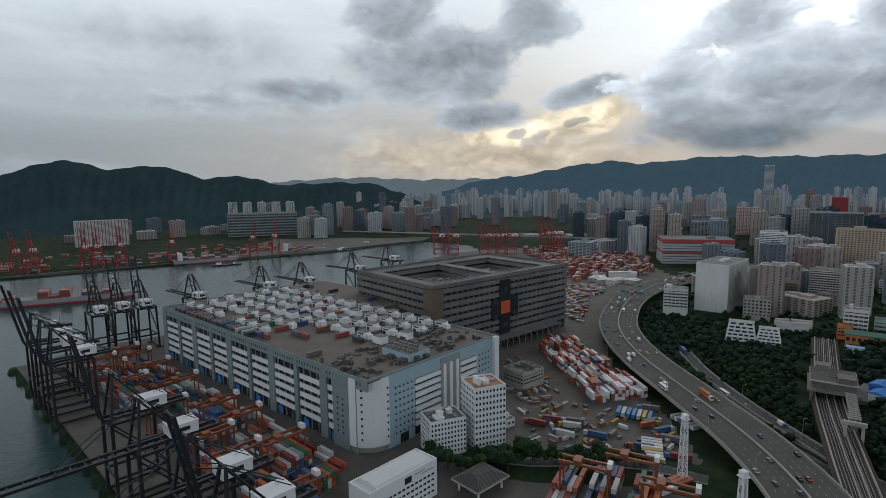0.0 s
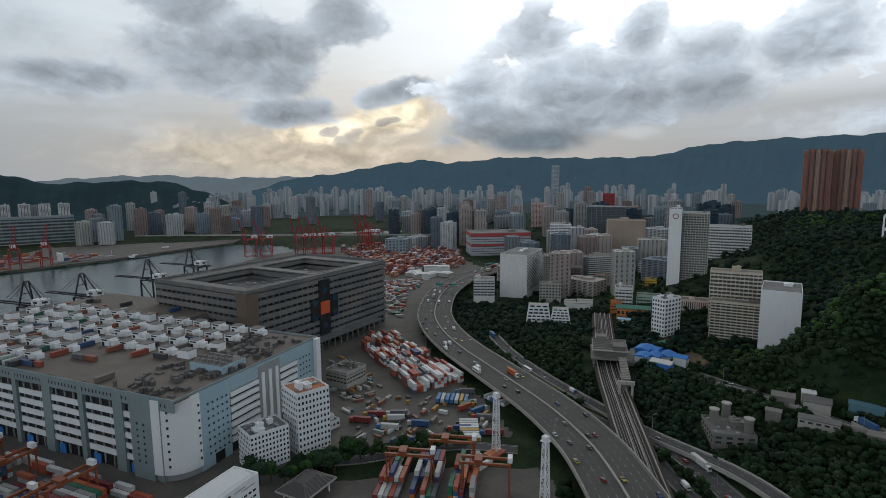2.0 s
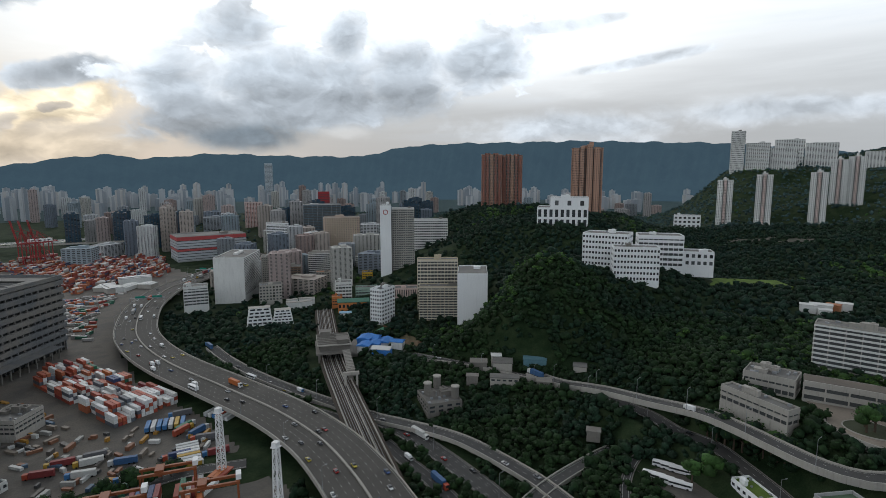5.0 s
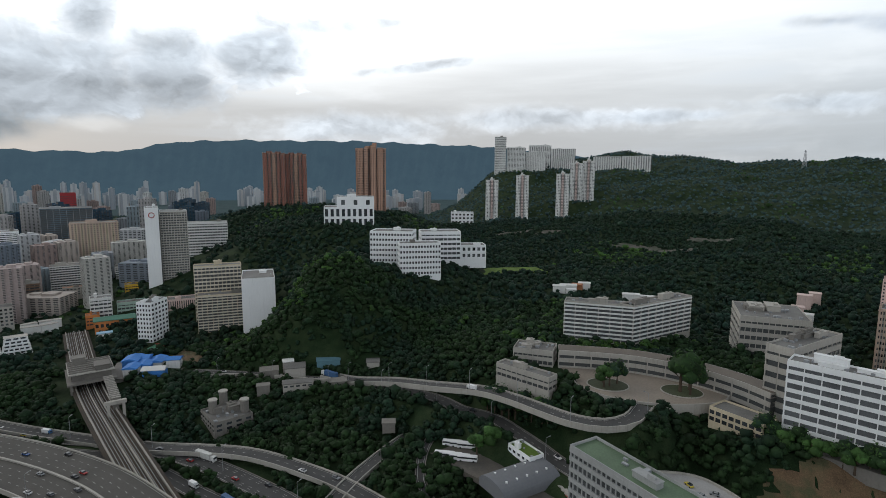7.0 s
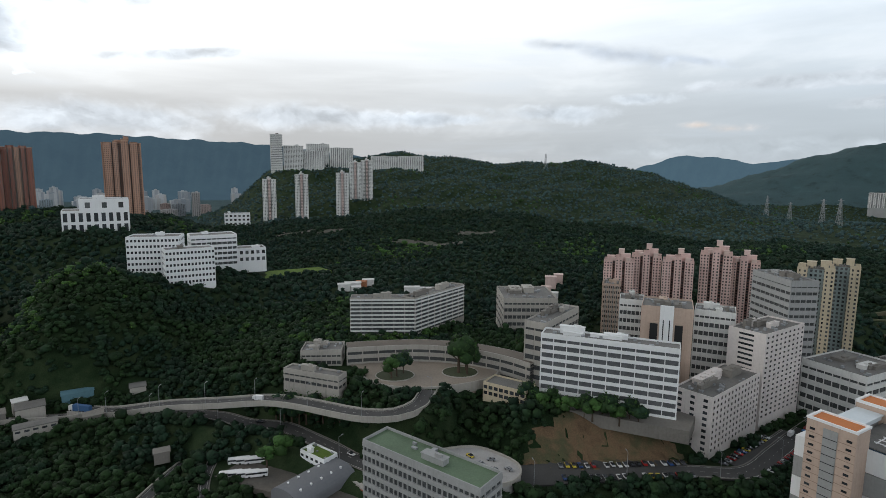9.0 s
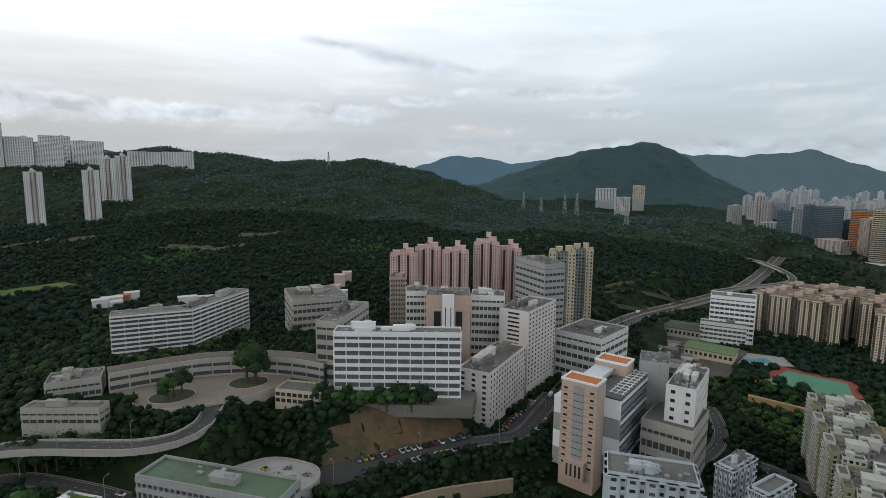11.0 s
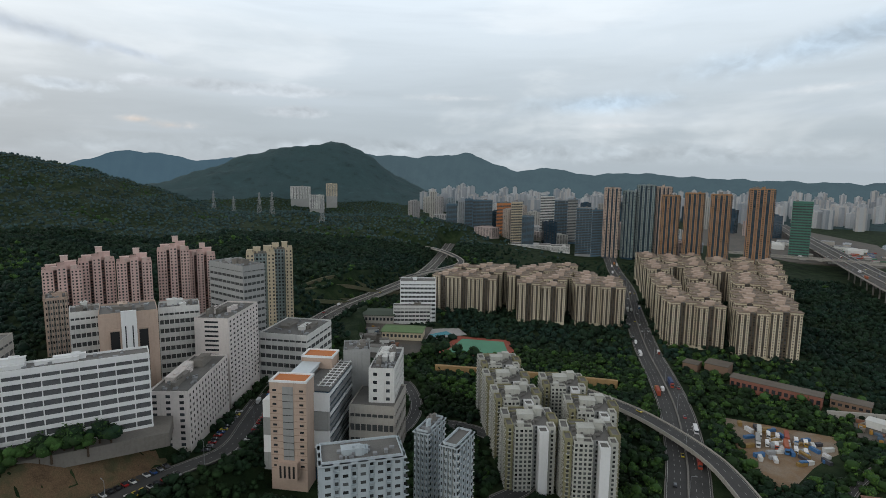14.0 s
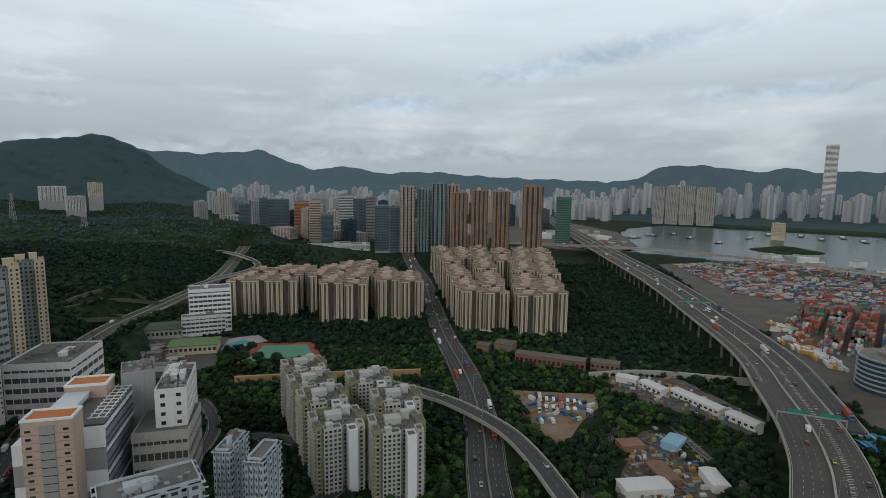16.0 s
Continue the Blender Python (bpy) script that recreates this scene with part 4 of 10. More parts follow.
def building(name, x, y, z, w, d, h, rot, label, style="punched", wall=None, floors=10, bays=(8, 5), near=False, group="", category="building", roof=None, clutter=4, share=(0.55, 0.5), band=None, deep=10.0, glass=None):
    wall = wall or WHITE
    band = band or wall
    b = thing(name, x, y, z, rot, label, category, group)
    keep_clear(x, y, w, d, rot, 3)
    seed = int(abs(x) * 7 + abs(y) * 3)
    fh = h / floors
    if style == "punched":
        part("wall", boxes("wall", [(0, 0, (h - deep) / 2, w, d, h + deep)], wall), b)
        facade(b, x, y, rot, w, d, h, floors, bays, share, near, glass, band)
    elif style == "ribbon":
        part("wall", boxes("wall", [(0, 0, (h - deep) / 2, w - 1.2, d - 1.2, h + deep)], glass or GLASSI), b)
        rows = []
        for k in range(floors + 1):
            zz = k * fh
            hh = fh * (1 - share[1])
            rows.append((0, 0, min(zz, h - hh / 2), w, d, hh))
        if near:
            one = boxes("spandrel", [(0, 0, 0, w, d, fh * (1 - share[1]))], wall)
            for r in rows:
                part("spandrel", one, b, m=pose(0, 0, r[2]))
        else:
            part("spandrel", boxes("spandrel", rows, wall), b, kind="stuff")
        pier = []
        for fname, nx, ny in FACES:
            n = bays[1] if nx else bays[0]
            length = d if nx else w
            for i in range(n + 1):
                u = -length / 2 + length * i / max(n, 1)
                u = max(-length / 2 + 0.3, min(length / 2 - 0.3, u))
                px, py = (u, ny * (d / 2 - 0.45)) if ny else (nx * (w / 2 - 0.45), u)
                pier.append((px, py, h / 2, 0.45 if ny else 0.5, 0.5 if ny else 0.45, h - 0.1))
        part("pier", boxes("pier", pier, band), b, kind="stuff")
        part("plinth", boxes("plinth", [(0, 0, -deep / 2 + 0.4, w + 0.1, d + 0.1, deep + 0.8)], band), b)
    elif style == "flats":
        # residential slab or tower: projecting bays with window columns between them
        part("wall", boxes("wall", [(0, 0, (h - deep) / 2, w - 2, d - 2, h + deep)], wall), b)
        bay_rows, wins, ledges = [], [], []
        for fname, nx, ny in FACES:
            n = bays[1] if nx else bays[0]
            if n <= 0:
                continue
            length = d if nx else w
            pitch = length / n
            for i in range(n):
                u = -length / 2 + (i + 0.5) * pitch
                bw = pitch * share[0]
                if ny:
                    bay_rows.append((u, ny * (d / 2 - 0.8), h / 2, bw, 1.6, h))
                else:
                    bay_rows.append((nx * (w / 2 - 0.8), u, h / 2, 1.6, bw, h))
                for k in range(floors):
                    zz = (k + 0.55) * fh
                    if ny:
                        wins.append((u, ny * (d / 2 + 0.02), zz, bw * 0.5, 0.1, fh * share[1] * 0.9))
                        wins.append((u + pitch / 2, ny * (d / 2 - 1.0), zz, (pitch - bw) * 0.55, 0.12, fh * share[1]))
                        ledges.append((u + pitch / 2, ny * (d / 2 - 0.7), zz - fh * 0.4, (pitch - bw), 0.9, 0.18))
                    else:
                        wins.append((nx * (w / 2 + 0.02), u, zz, 0.1, bw * 0.5, fh * share[1] * 0.9))
                        wins.append((nx * (w / 2 - 1.0), u + pitch / 2, zz, 0.12, (pitch - bw) * 0.55, fh * share[1]))
                        ledges.append((nx * (w / 2 - 0.7), u + pitch / 2, zz - fh * 0.4, 0.9, (pitch - bw), 0.18))
        part("bay", boxes("bay", bay_rows, band), b, kind="stuff")
        part("glazing", panes("glazing", wins, glass or GLASSI), b, kind="stuff")
        if math.hypot(x, y) < 620:
            part("ledge", boxes("ledge", ledges, wall), b, kind="stuff")
        part("cornice", boxes("cornice", [(0, 0, h - 0.25, w + 0.5, d + 0.5, 0.5)], band), b)
    flat_roof(b, w - (2 if style == "flats" else 0.2), d - (2 if style == "flats" else 0.2), h, band, roof, clutter, seed)
    return b


# ---- roads, viaducts, railway ----
def build_road(name, label):
    width, p, kind, lanes = ROADS[name]
    title = "railway" if kind == "rail" else ("viaduct" if kind == "deck" else "road")
    b = thing(title, 0, 0, 0, 0, label, title, kind="structure")
    h = width / 2
    thick = 1.6 if kind == "deck" else (2.4 if kind == "bank" else 0.9)
    part("road_deck", ribbon("road_deck", p, -h, h, -thick, 0.0, DECK if width > 15 and kind == "deck" else (BALLAST if kind == "rail" else ASPH)), b)
    if kind == "rail":
        for o in (-5.6, -4.1, -1.6, -0.1, 2.4, 3.9, 5.6, 7.1):
            part("rail", ribbon("rail", p, o - 0.12, o + 0.12, 0.12, 0.34, STEEL), b)
        for o in (-7.8, -2.9, 1.2, 7.8):
            part("parapet", ribbon("parapet", p, o - 0.25, o + 0.25, 0.0, 1.5, PALE), b)
        n = sides_of(p)
        rows = []
        q = spline(p[::8], 1.5)
        for a, s in zip(q, sides_of(q)):
            for o in (-4.85, -0.85, 3.15):
                rows.append((a[0] + s[0] * o, a[1] + s[1] * o, a[2] + 0.07, 2.6, 0.5, 0.12, math.degrees(math.atan2(s[1], s[0]))))
        part("sleeper", boxes("sleeper", rows, BARK), b, kind="stuff")
    else:
        wall = CONC if kind == "ground" else PALE
        for o in (-h, h):
            part("parapet", ribbon("parapet", p, o - 0.25, o + 0.25, 0 if kind == "ground" else -thick, 0.25 if kind == "ground" else 0.95, wall), b)
        if lanes >= 3 and kind == "deck" or name == "avenue":
            part("median", ribbon("median", p, -0.5, 0.5, 0.0, 0.9, wall), b)
        for o in (-h + 1.0, h - 1.0):
            part("edge_line", ribbon("edge_line", p, o - 0.1, o + 0.1, 0.004, 0.02, MARK), b)
        q = spline(p[::4], 6.0)
        n = sides_of(q)
        rows = []
        half = h - 1.5
        for i in range(0, len(q) - 1):
            for s in (-1, 1):
                for k in range(1, lanes if lanes >= 3 else 1):
                    o = s * (0.8 + (half - 0.8) * k / lanes)
                    rows.append((q[i][0] + n[i][0] * o, q[i][1] + n[i][1] * o, q[i][2] + 0.012, 0.15, 2.4, 0.016, math.degrees(math.atan2(n[i][1], n[i][0]))))
        if lanes < 3:
            for i in range(0, len(q) - 1):
                rows.append((q[i][0], q[i][1], q[i][2] + 0.012, 0.15, 2.4, 0.016, math.degrees(math.atan2(n[i][1], n[i][0]))))
        if name == "sea_front_highway":
            fine = spline(p[::4], 2.4)
            for a, s in zip(fine, sides_of(fine)):
                if -500 < a[1] < -230:
                    o = -0.20 * width
                    rows.append((a[0] + s[0] * o, a[1] + s[1] * o, a[2] + 0.014, 2.6, 0.55, 0.018, math.degrees(math.atan2(s[1], s[0])) + 35))
                if -620 < a[1] < -420:
                    o = 0.30 * width
                    rows.append((a[0] + s[0] * o, a[1] + s[1] * o, a[2] + 0.014, 2.2, 0.55, 0.018, math.degrees(math.atan2(s[1], s[0])) - 35))
        part("lane_mark", boxes("lane_mark", rows, MARK), b, kind="stuff")
    if kind in ("deck", "rail"):
        n = sides_of(p)
        for i in range(3, len(p) - 1, 5 if width > 20 else 4):
            gz = float(ground_z(p[i:i + 1, 0], p[i:i + 1, 1])[0])
            top = p[i, 2] - thick
            if top - gz < 1.0 or np.hypot(p[i, 0], p[i, 1]) > 1150:
                continue
            ang = math.degrees(math.atan2(n[i][1], n[i][0]))
            rows = [(p[i, 0], p[i, 1], top - 0.7, width * 0.8, 2.0, 1.4, ang)]
            for o in ((-0.28, 0.28) if width > 15 else (0,)):
                rows.append((p[i, 0] + n[i][0] * o * width, p[i, 1] + n[i][1] * o * width, (top + gz) / 2 - 1.5, 1.8, 1.8, top - gz + 1, ang))
            part("pier", boxes("pier", rows, CONC), b)
    return b


build_road("highway", "wide concrete highway viaduct curving between port and wooded hill")
build_road("slip_viaduct", "narrow slip road viaduct on single piers")
build_road("trunk_road", "dark asphalt trunk road with white lane lines")
build_road("trunk_road_south", "second carriageway beside a grassed strip")
build_road("link_ramp", "narrow concrete ramp with pale parapets climbing into trees")
build_road("park_lane", "narrow lane winding down through trees")
build_road("hill_road", "narrow elevated hillside road with pale parapets")
build_road("lower_road", "asphalt road below the hospital slope")
build_road("sea_front_highway", "broad elevated highway with concrete parapets")
build_road("merging_ramp", "ramp deck running beside the broad highway")
build_road("clinic_drive", "curved drive round the medical block")
build_road("cross_viaduct", "elevated road crossing behind the park")
build_road("avenue", "straight dual carriageway between housing blocks")
build_road("avenue_slip", "curved flyover slip road")
build_road("valley_road", "busy road into the valley")
build_road("far_ramp", "looping ramp on tall piers")
build_road("estate_road", "curving estate road among trees")
build_road("lorry_lane", "narrow lane between trees beside the scrap yard")
build_road("depot_lane", "narrow lane below the broad highway")
build_road("port_loop", "curved port access road")
build_road("harbour_bridge", "long low bridge across the channel")
build_road("hospital_parking", "asphalt car park strip beside the hospital block")
build_road("railway", "twin railway tracks on a concrete deck")


# ---- the port's big warehouses ----
ROOFTRUCK = palette("trailer_paint", [(0.40, 0.40, 0.38), (0.24, 0.06, 0.035), (0.10, 0.10, 0.11), (0.05, 0.05, 0.055), (0.035, 0.07, 0.15), (0.14, 0.12, 0.10), (0.03, 0.11, 0.08), (0.20, 0.07, 0.04)], per="island")


def big_warehouse():
    """White and pale blue cargo centre with a lorry park on its roof."""
    w, d, h = 295.0, 126.0, 46.8
    rot = math.degrees(math.atan2(-165, 183))
    ex = np.array([math.cos(radians(rot)), math.sin(radians(rot))])
    ey = np.array([-ex[1], ex[0]])
    c = np.array([-44.4, 303.6]) - ex * w / 2 + ey * d / 2
    b = thing("cargo_centre", c[0], c[1], 5, rot, "huge white and pale blue cargo warehouse with rooftop lorry park", "warehouse")
    keep_clear(c[0], c[1], w, d, rot, 4)
    # solid black core stands for the shade within the open decks
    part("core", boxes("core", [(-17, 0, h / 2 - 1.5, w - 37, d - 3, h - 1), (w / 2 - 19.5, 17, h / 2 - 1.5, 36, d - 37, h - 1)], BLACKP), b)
    part("roof", boxes("roof", [(0, 0, h - 0.5, w, d, 1.0)], ROOFB), b)
    # long side: open decks between white spandrels, stair towers between the bays
    fy = -d / 2
    towers, slabs = [], []
    n = 9
    pitch = (w - 16) / n
    for i in range(n + 1):
        u = -w / 2 + 4 + i * pitch
        part("stair_tower", boxes("stair_tower", [(u, fy + 1.4, h / 2, 7.5 if i % 2 == 0 else 4.0, 4.0, h)], TEALW), b)
    spandrel = boxes("spandrel", [(0, 0, 0, pitch - 7.0, 0.8, 3.4)], CLEAN)
    for i in range(n):
        u = -w / 2 + 4 + (i + 0.5) * pitch
        for k in range(5):
            part("spandrel", spandrel, b, m=pose(u, fy + 0.5, 9.6 + k * 6.2))
        for e in (-0.25, 0.0, 0.25):
            part("mullion", boxes("mullion", [(u + e * pitch, fy + 0.9, h / 2, 0.7, 0.8, h - 2)], GREYW), b)
        part("loading_door", boxes("loading_door", [(u - pitch * 0.2, fy + 0.6, 3.0, 5.5, 0.7, 5.6)], BLUER), b)
    part("head_band", boxes("head_band", [(0, fy + 0.2, h - 2.8, w, 1.2, 6.0)], TEALW), b)
    for i in range(0, 96):
        u = -w / 2 + 6 + i * (w - 12) / 95
        part("vent", OPEN.setdefault("vent", boxes("vent", [(0, 0, 0, 0.8, 0.12, 1.9)], BLACKP)), b, m=pose(u, fy - 0.42, h - 2.6))
    # near corner: a white rounded stair drum
    pts = [(w / 2 - 16 + 17 * math.sin(t), fy + 16 - 17.5 * math.cos(t)) for t in np.linspace(0, math.pi / 2, 18)]
    part("corner_drum", prism("corner_drum", [(w / 2 - 16, fy + 16)] + pts, 4.0, h - 0.4, CLEAN), b)
    part("drum_foot", prism("drum_foot", [(w / 2 - 16, fy + 16)] + [(w / 2 - 16 + 15.5 * math.sin(t), fy + 16 - 16 * math.cos(t)) for t in np.linspace(0, math.pi / 2, 18)], 0, 4.0, GREYW), b)
    part("corner_flank", boxes("corner_flank", [(w / 2 - 24, fy + 1.0, h / 2, 16, 5.0, h)], TEALW), b)
    for k in range(8):
        for (a, q) in ((0.55, 1), (1.5, 0)):
            u, v = w / 2 - 16 + 17 * math.sin(a), fy + 16 - 17.5 * math.cos(a)
            part("window", unit_window(1.2, 1.5, GLASS, CLEAN), b, m=pose(u, v, 9 + k * 4.4, 0, 0, math.degrees(a)))
    for k in range(7):
        for i in range(2):
            part("window", unit_window(1.3, 1.3, GLASS, TEALW), b, m=pose(w / 2 - 27 + i * 5, fy - 1.5, 10 + k * 3.6))
    # end face: pale blue panels, white bands, a recessed grey bay with three fins
    fx = w / 2
    part("end_wall", boxes("end_wall", [(fx - 1.0, -36, h / 2, 2.4, 23, h), (fx - 1.0, 48, h / 2, 2.4, 19, h), (fx - 0.8, 6, h - 4.2, 2.2, 108, 8.4)], BLUEW), b)
    part("grey_bay", boxes("grey_bay", [(fx - 0.6, 10, h / 2 - 1, 2.6, 20, h - 1)], GREYW), b)
    for e in (3.5, 10, 16.5):
        part("fin", boxes("fin", [(fx + 0.9, e, h / 2 - 1, 0.8, 2.6, h - 10)], CLEAN), b)
    for k in range(7):
        for y0, ln in ((-12.5, 24), (29, 18)):
            part("end_band", boxes("end_band", [(fx - 0.3, y0 + 0.5, 8 + k * 4.7, 1.8, ln, 2.8)], CLEAN), b)
    for k in range(8):
        for yy in (-41, -37.5, -34, -30.5, -27, 42, 45.5, 49, 52.5):
            part("window", unit_window(1.2, 1.3, GLASS, BLUEW), b, m=pose(fx + 0.22, yy, 8 + k * 4.2, 0, 0, 90))
    part("gate", boxes("gate", [(fx + 0.25, -34, 3.2, 0.3, 7, 6)], BLACKP), b)
    part("end_fin", boxes("end_fin", [(fx + 1.0, d / 2 - 3, h / 2, 4, 5, h + 1)], CLEAN), b)
    # roof: parapet, rows of white ramp huts
    part("parapet", boxes("parapet", [(0, -d / 2 + 0.3, h + 0.6, w, 0.6, 1.2), (0, d / 2 - 0.3, h + 0.6, w, 0.6, 1.2), (-w / 2 + 0.3, 0, h + 0.6, 0.6, d - 1.2, 1.2), (w / 2 - 0.3, 0, h + 0.6, 0.6, d - 1.2, 1.2)], TEALW), b)
    rnd = random.Random(4)
    hut = boxes("roof_hut", [(0, 0, 2.7, 8.0, 6.6, 5.4), (0, 0, 5.55, 8.4, 7.0, 0.3), (5.4, 0.6, 1.8, 3.4, 4.6, 3.6)], [CLEAN, ROOF, BLACKP])
    hut.polygons.foreach_set("material_index", [0] * 6 + [1] * 6 + [0] * 6)
    hole = boxes("hut_window", [(0, -3.36, 4.2, 5.5, 0.12, 1.0), (-1.5, -3.36, 1.4, 2.6, 0.12, 2.7)], BLACKP)
    for i in range(13):
        for j in range(6):
            if rnd.random() < 0.06 or (i > 9 and j < 2):
                continue
            m = pose(-w / 2 + 14 + i * 19 + (j % 2) * 6, -d / 2 + 19 + j * 19.5, h, 0, 0, 0 if rnd.random() < 0.8 else 180)
            k = part("roof_hut", hut, b, m=m)
            part("hut_window", hole, k)
    part("roof_block", boxes("roof_block", [(w / 2 - 20, -12, h + 2.4, 26, 20, 4.8)], BLUEW), b)
    part("block_roof", boxes("block_roof", [(w / 2 - 20, -12, h + 4.9, 25, 19, 0.2)] + [(w / 2 - 30 + 5 * (i % 5), -18 + 5.5 * (i // 5), h + 5.8, 2.6, 1.8, 1.6) for i in range(14)], ROOF), b)
    plant = []
    for i in range(130):
        sw, sd, sh = rnd.uniform(1, 5), rnd.uniform(1, 4), rnd.uniform(0.8, 3.2)
        plant.append((rnd.uniform(w / 2 - 52, w / 2 - 4), rnd.uniform(-d / 2 + 4, d / 2 - 8), h + sh / 2 - 0.02, sw, sd, sh))
    part("roof_plant", boxes("roof_plant", plant, DARKC), b, kind="stuff")
    lorries = [(rnd.uniform(-w / 2 + 8, w / 2 - 60), -d / 2 + 9 + 19.5 * rnd.randint(0, 7) + rnd.uniform(-1.5, 1.5), h + 1.9, 11, 2.5, 3.2, rnd.choice((0, 0, 90, 82))) for i in range(85)]
    lorries += [(-w / 2 + 20 + i * 3.4, -d / 2 + 7, h + 1.9, 2.5, 10, 3.2) for i in range(40) if i % 7]
    part("rooftop_trailer", boxes("rooftop_trailer", [q for q in lorries if q[0] < -w / 2 + 158 or q[1] < d / 2 - 4], ROOFTRUCK), b, kind="stuff")
    part("rear_deck", boxes("rear_deck", [(-w / 2 + 80, d / 2 + 27, h / 2 - 0.3, 160, 54, h - 0.6)], CONC), b)
    part("rear_roof", boxes("rear_roof", [(-w / 2 + 80, d / 2 + 27, h - 0.2, 160, 54, 0.6)], ROOFB), b)
    return b


def grey_warehouse():
    """Dark grey multi-storey cargo terminal with banded decks and a cross of dark glass with an orange square."""
    w, d, h = 194.0, 124.0, 68.5
    rot = math.degrees(math.atan2(105.6, 123.0))
    ex = np.array([math.cos(radians(rot)), math.sin(radians(rot))])
    ey = np.array([-ex[1], ex[0]])
    c = np.array([-9.1, 468.5]) + ex * w / 2 + ey * d / 2
    b = thing("cargo_terminal", c[0], c[1], 5, rot, "dark grey multi-storey cargo terminal with banded open decks", "warehouse")
    keep_clear(c[0], c[1], w, d, rot, 4)
    # black block in place of the shaded deck interiors
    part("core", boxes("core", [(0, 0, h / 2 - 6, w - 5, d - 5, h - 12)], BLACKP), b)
    band = boxes("deck_band", [(0, 0, 0, w, d, 4.2)], BROWNW)
    for k in range(7):
        part("deck_band", band, b, m=pose(0, 0, 11 + k * 6.7))
    rim_band = boxes("rim_band", [(0, -d / 2 + 9, 0, w, 18, 4.2), (0, d / 2 - 9, 0, w, 18, 4.2), (-w / 2 + 9, 0, 0, 18, d - 36, 4.2), (w / 2 - 9, 0, 0, 18, d - 36, 4.2), (4, 0, 0, 10, d - 36, 4.2)], BROWNW)
    for k in (7, 8):
        part("rim_band", rim_band, b, m=pose(0, 0, 11 + k * 6.7))
    # the upper decks' inner shade, again as black blocks
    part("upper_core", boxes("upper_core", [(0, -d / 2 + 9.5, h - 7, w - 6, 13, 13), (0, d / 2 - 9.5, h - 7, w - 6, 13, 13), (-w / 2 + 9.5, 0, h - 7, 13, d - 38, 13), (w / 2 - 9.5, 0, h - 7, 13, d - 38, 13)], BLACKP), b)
    part("roof_deck", boxes("roof_deck", [(0, -d / 2 + 9, h - 0.3, w + 1, 19, 1.2), (0, d / 2 - 9, h - 0.3, w + 1, 19, 1.2), (-w / 2 + 9, 0, h - 0.3, 19, d - 37, 1.2), (w / 2 - 9, 0, h - 0.3, 19, d - 37, 1.2), (4, 0, h - 0.3, 11, d - 37, 1.2)], ROOF), b)
    for i in range(28):
        for s in (-1, 1):
            part("column", OPEN.setdefault("col_gw", boxes("column", [(0, 0, h / 2, 1.2, 1.2, h - 1)], BROWNW)), b, m=pose(-w / 2 + 2 + i * (w - 4) / 27, s * (d / 2 - 1.4), 0))
    for i in range(18):
        for s in (-1, 1):
            part("column", OPEN["col_gw"], b, m=pose(s * (w / 2 - 1.4), -d / 2 + 2 + i * (d - 4) / 17, 0))
    part("glass_cross", boxes("glass_cross", [(-4, -d / 2 - 0.3, h / 2 + 4, 15, 1.4, h - 14), (-4, -d / 2 - 0.3, h / 2 + 4, 38, 1.3, 19)], BLACKP), b)
    for px, pz in ((-18, 45), (10, 45), (-18, 30), (10, 30), (-4, 55), (-4, 20)):
        part("glass_panel", boxes("glass_panel", [(px, -d / 2 - 1.1, pz, 6, 0.3, 6)], BLUEG), b)
    part("orange_square", boxes("orange_square", [(-4, -d / 2 - 1.2, 38, 13, 0.5, 12.5)], paint("signal_orange", (0.55, 0.09, 0.03), vary=0.08)), b, "bright orange-red square panel")
    part("corner_stair", boxes("corner_stair", [(-w / 2 + 6, -d / 2 + 6, h / 2, 13, 13, h)], paint("brown_clad", (0.14, 0.105, 0.075), streak=0.06)), b)
    part("canopy", boxes("canopy", [(20, -d / 2 - 6, 9.5, 110, 12, 0.8)], BROWNW), b)
    for i in range(12):
        part("canopy_post", boxes("canopy_post", [(-30 + i * 9, -d / 2 - 11, 4.6, 0.8, 0.8, 9.2)], CONC), b)
    # roof rim, ramp well and pergolas
    part("rim", boxes("rim", [(0, -d / 2 + 1, h + 1.4, w, 1.0, 2.4), (0, d / 2 - 1, h + 1.4, w, 1.0, 2.4), (-w / 2 + 1, 0, h + 1.4, 1.0, d - 3, 2.4), (w / 2 - 1, 0, h + 1.4, 1.0, d - 3, 2.4)], BROWNW), b)
    part("inner_deck", boxes("inner_deck", [(0, 0, h - 11.6, w - 40, d - 40, 0.6)], DARKC), b)
    rows = [(-w / 2 + 12 + i * 7.2, s * (d / 2 - 11), h + 2.9, 0.6, 17, 0.5) for i in range(20) for s in (-1, 1)]
    part("roof_beam", boxes("roof_beam", rows, BROWNW), b, kind="stuff")
    rnd = random.Random(9)
    part("roof_plant", boxes("roof_plant", [(rnd.uniform(-0.3, 0.3) * w, rnd.uniform(-0.28, 0.28) * d, h - 10, rnd.uniform(1, 5), rnd.uniform(1, 4), rnd.uniform(1, 2.4)) for i in range(60)], STEEL), b, kind="stuff")
    return b


big_warehouse()
grey_warehouse()
building("port_office", 24.6, 325.8, 5, 21, 20.4, 38, 22, "white port office tower with small square windows", style="punched", wall=CLEAN, floors=10, bays=(9, 9), near=True, share=(0.5, 0.45), roof=TERRA, clutter=2, group="port offices")
building("port_office", -0.6, 315, 5, 22.8, 18.0, 21.6, 22, "low white port office with small square windows", style="punched", wall=CLEAN, floors=7, bays=(11, 8), near=True, share=(0.5, 0.5), clutter=3, group="port offices")


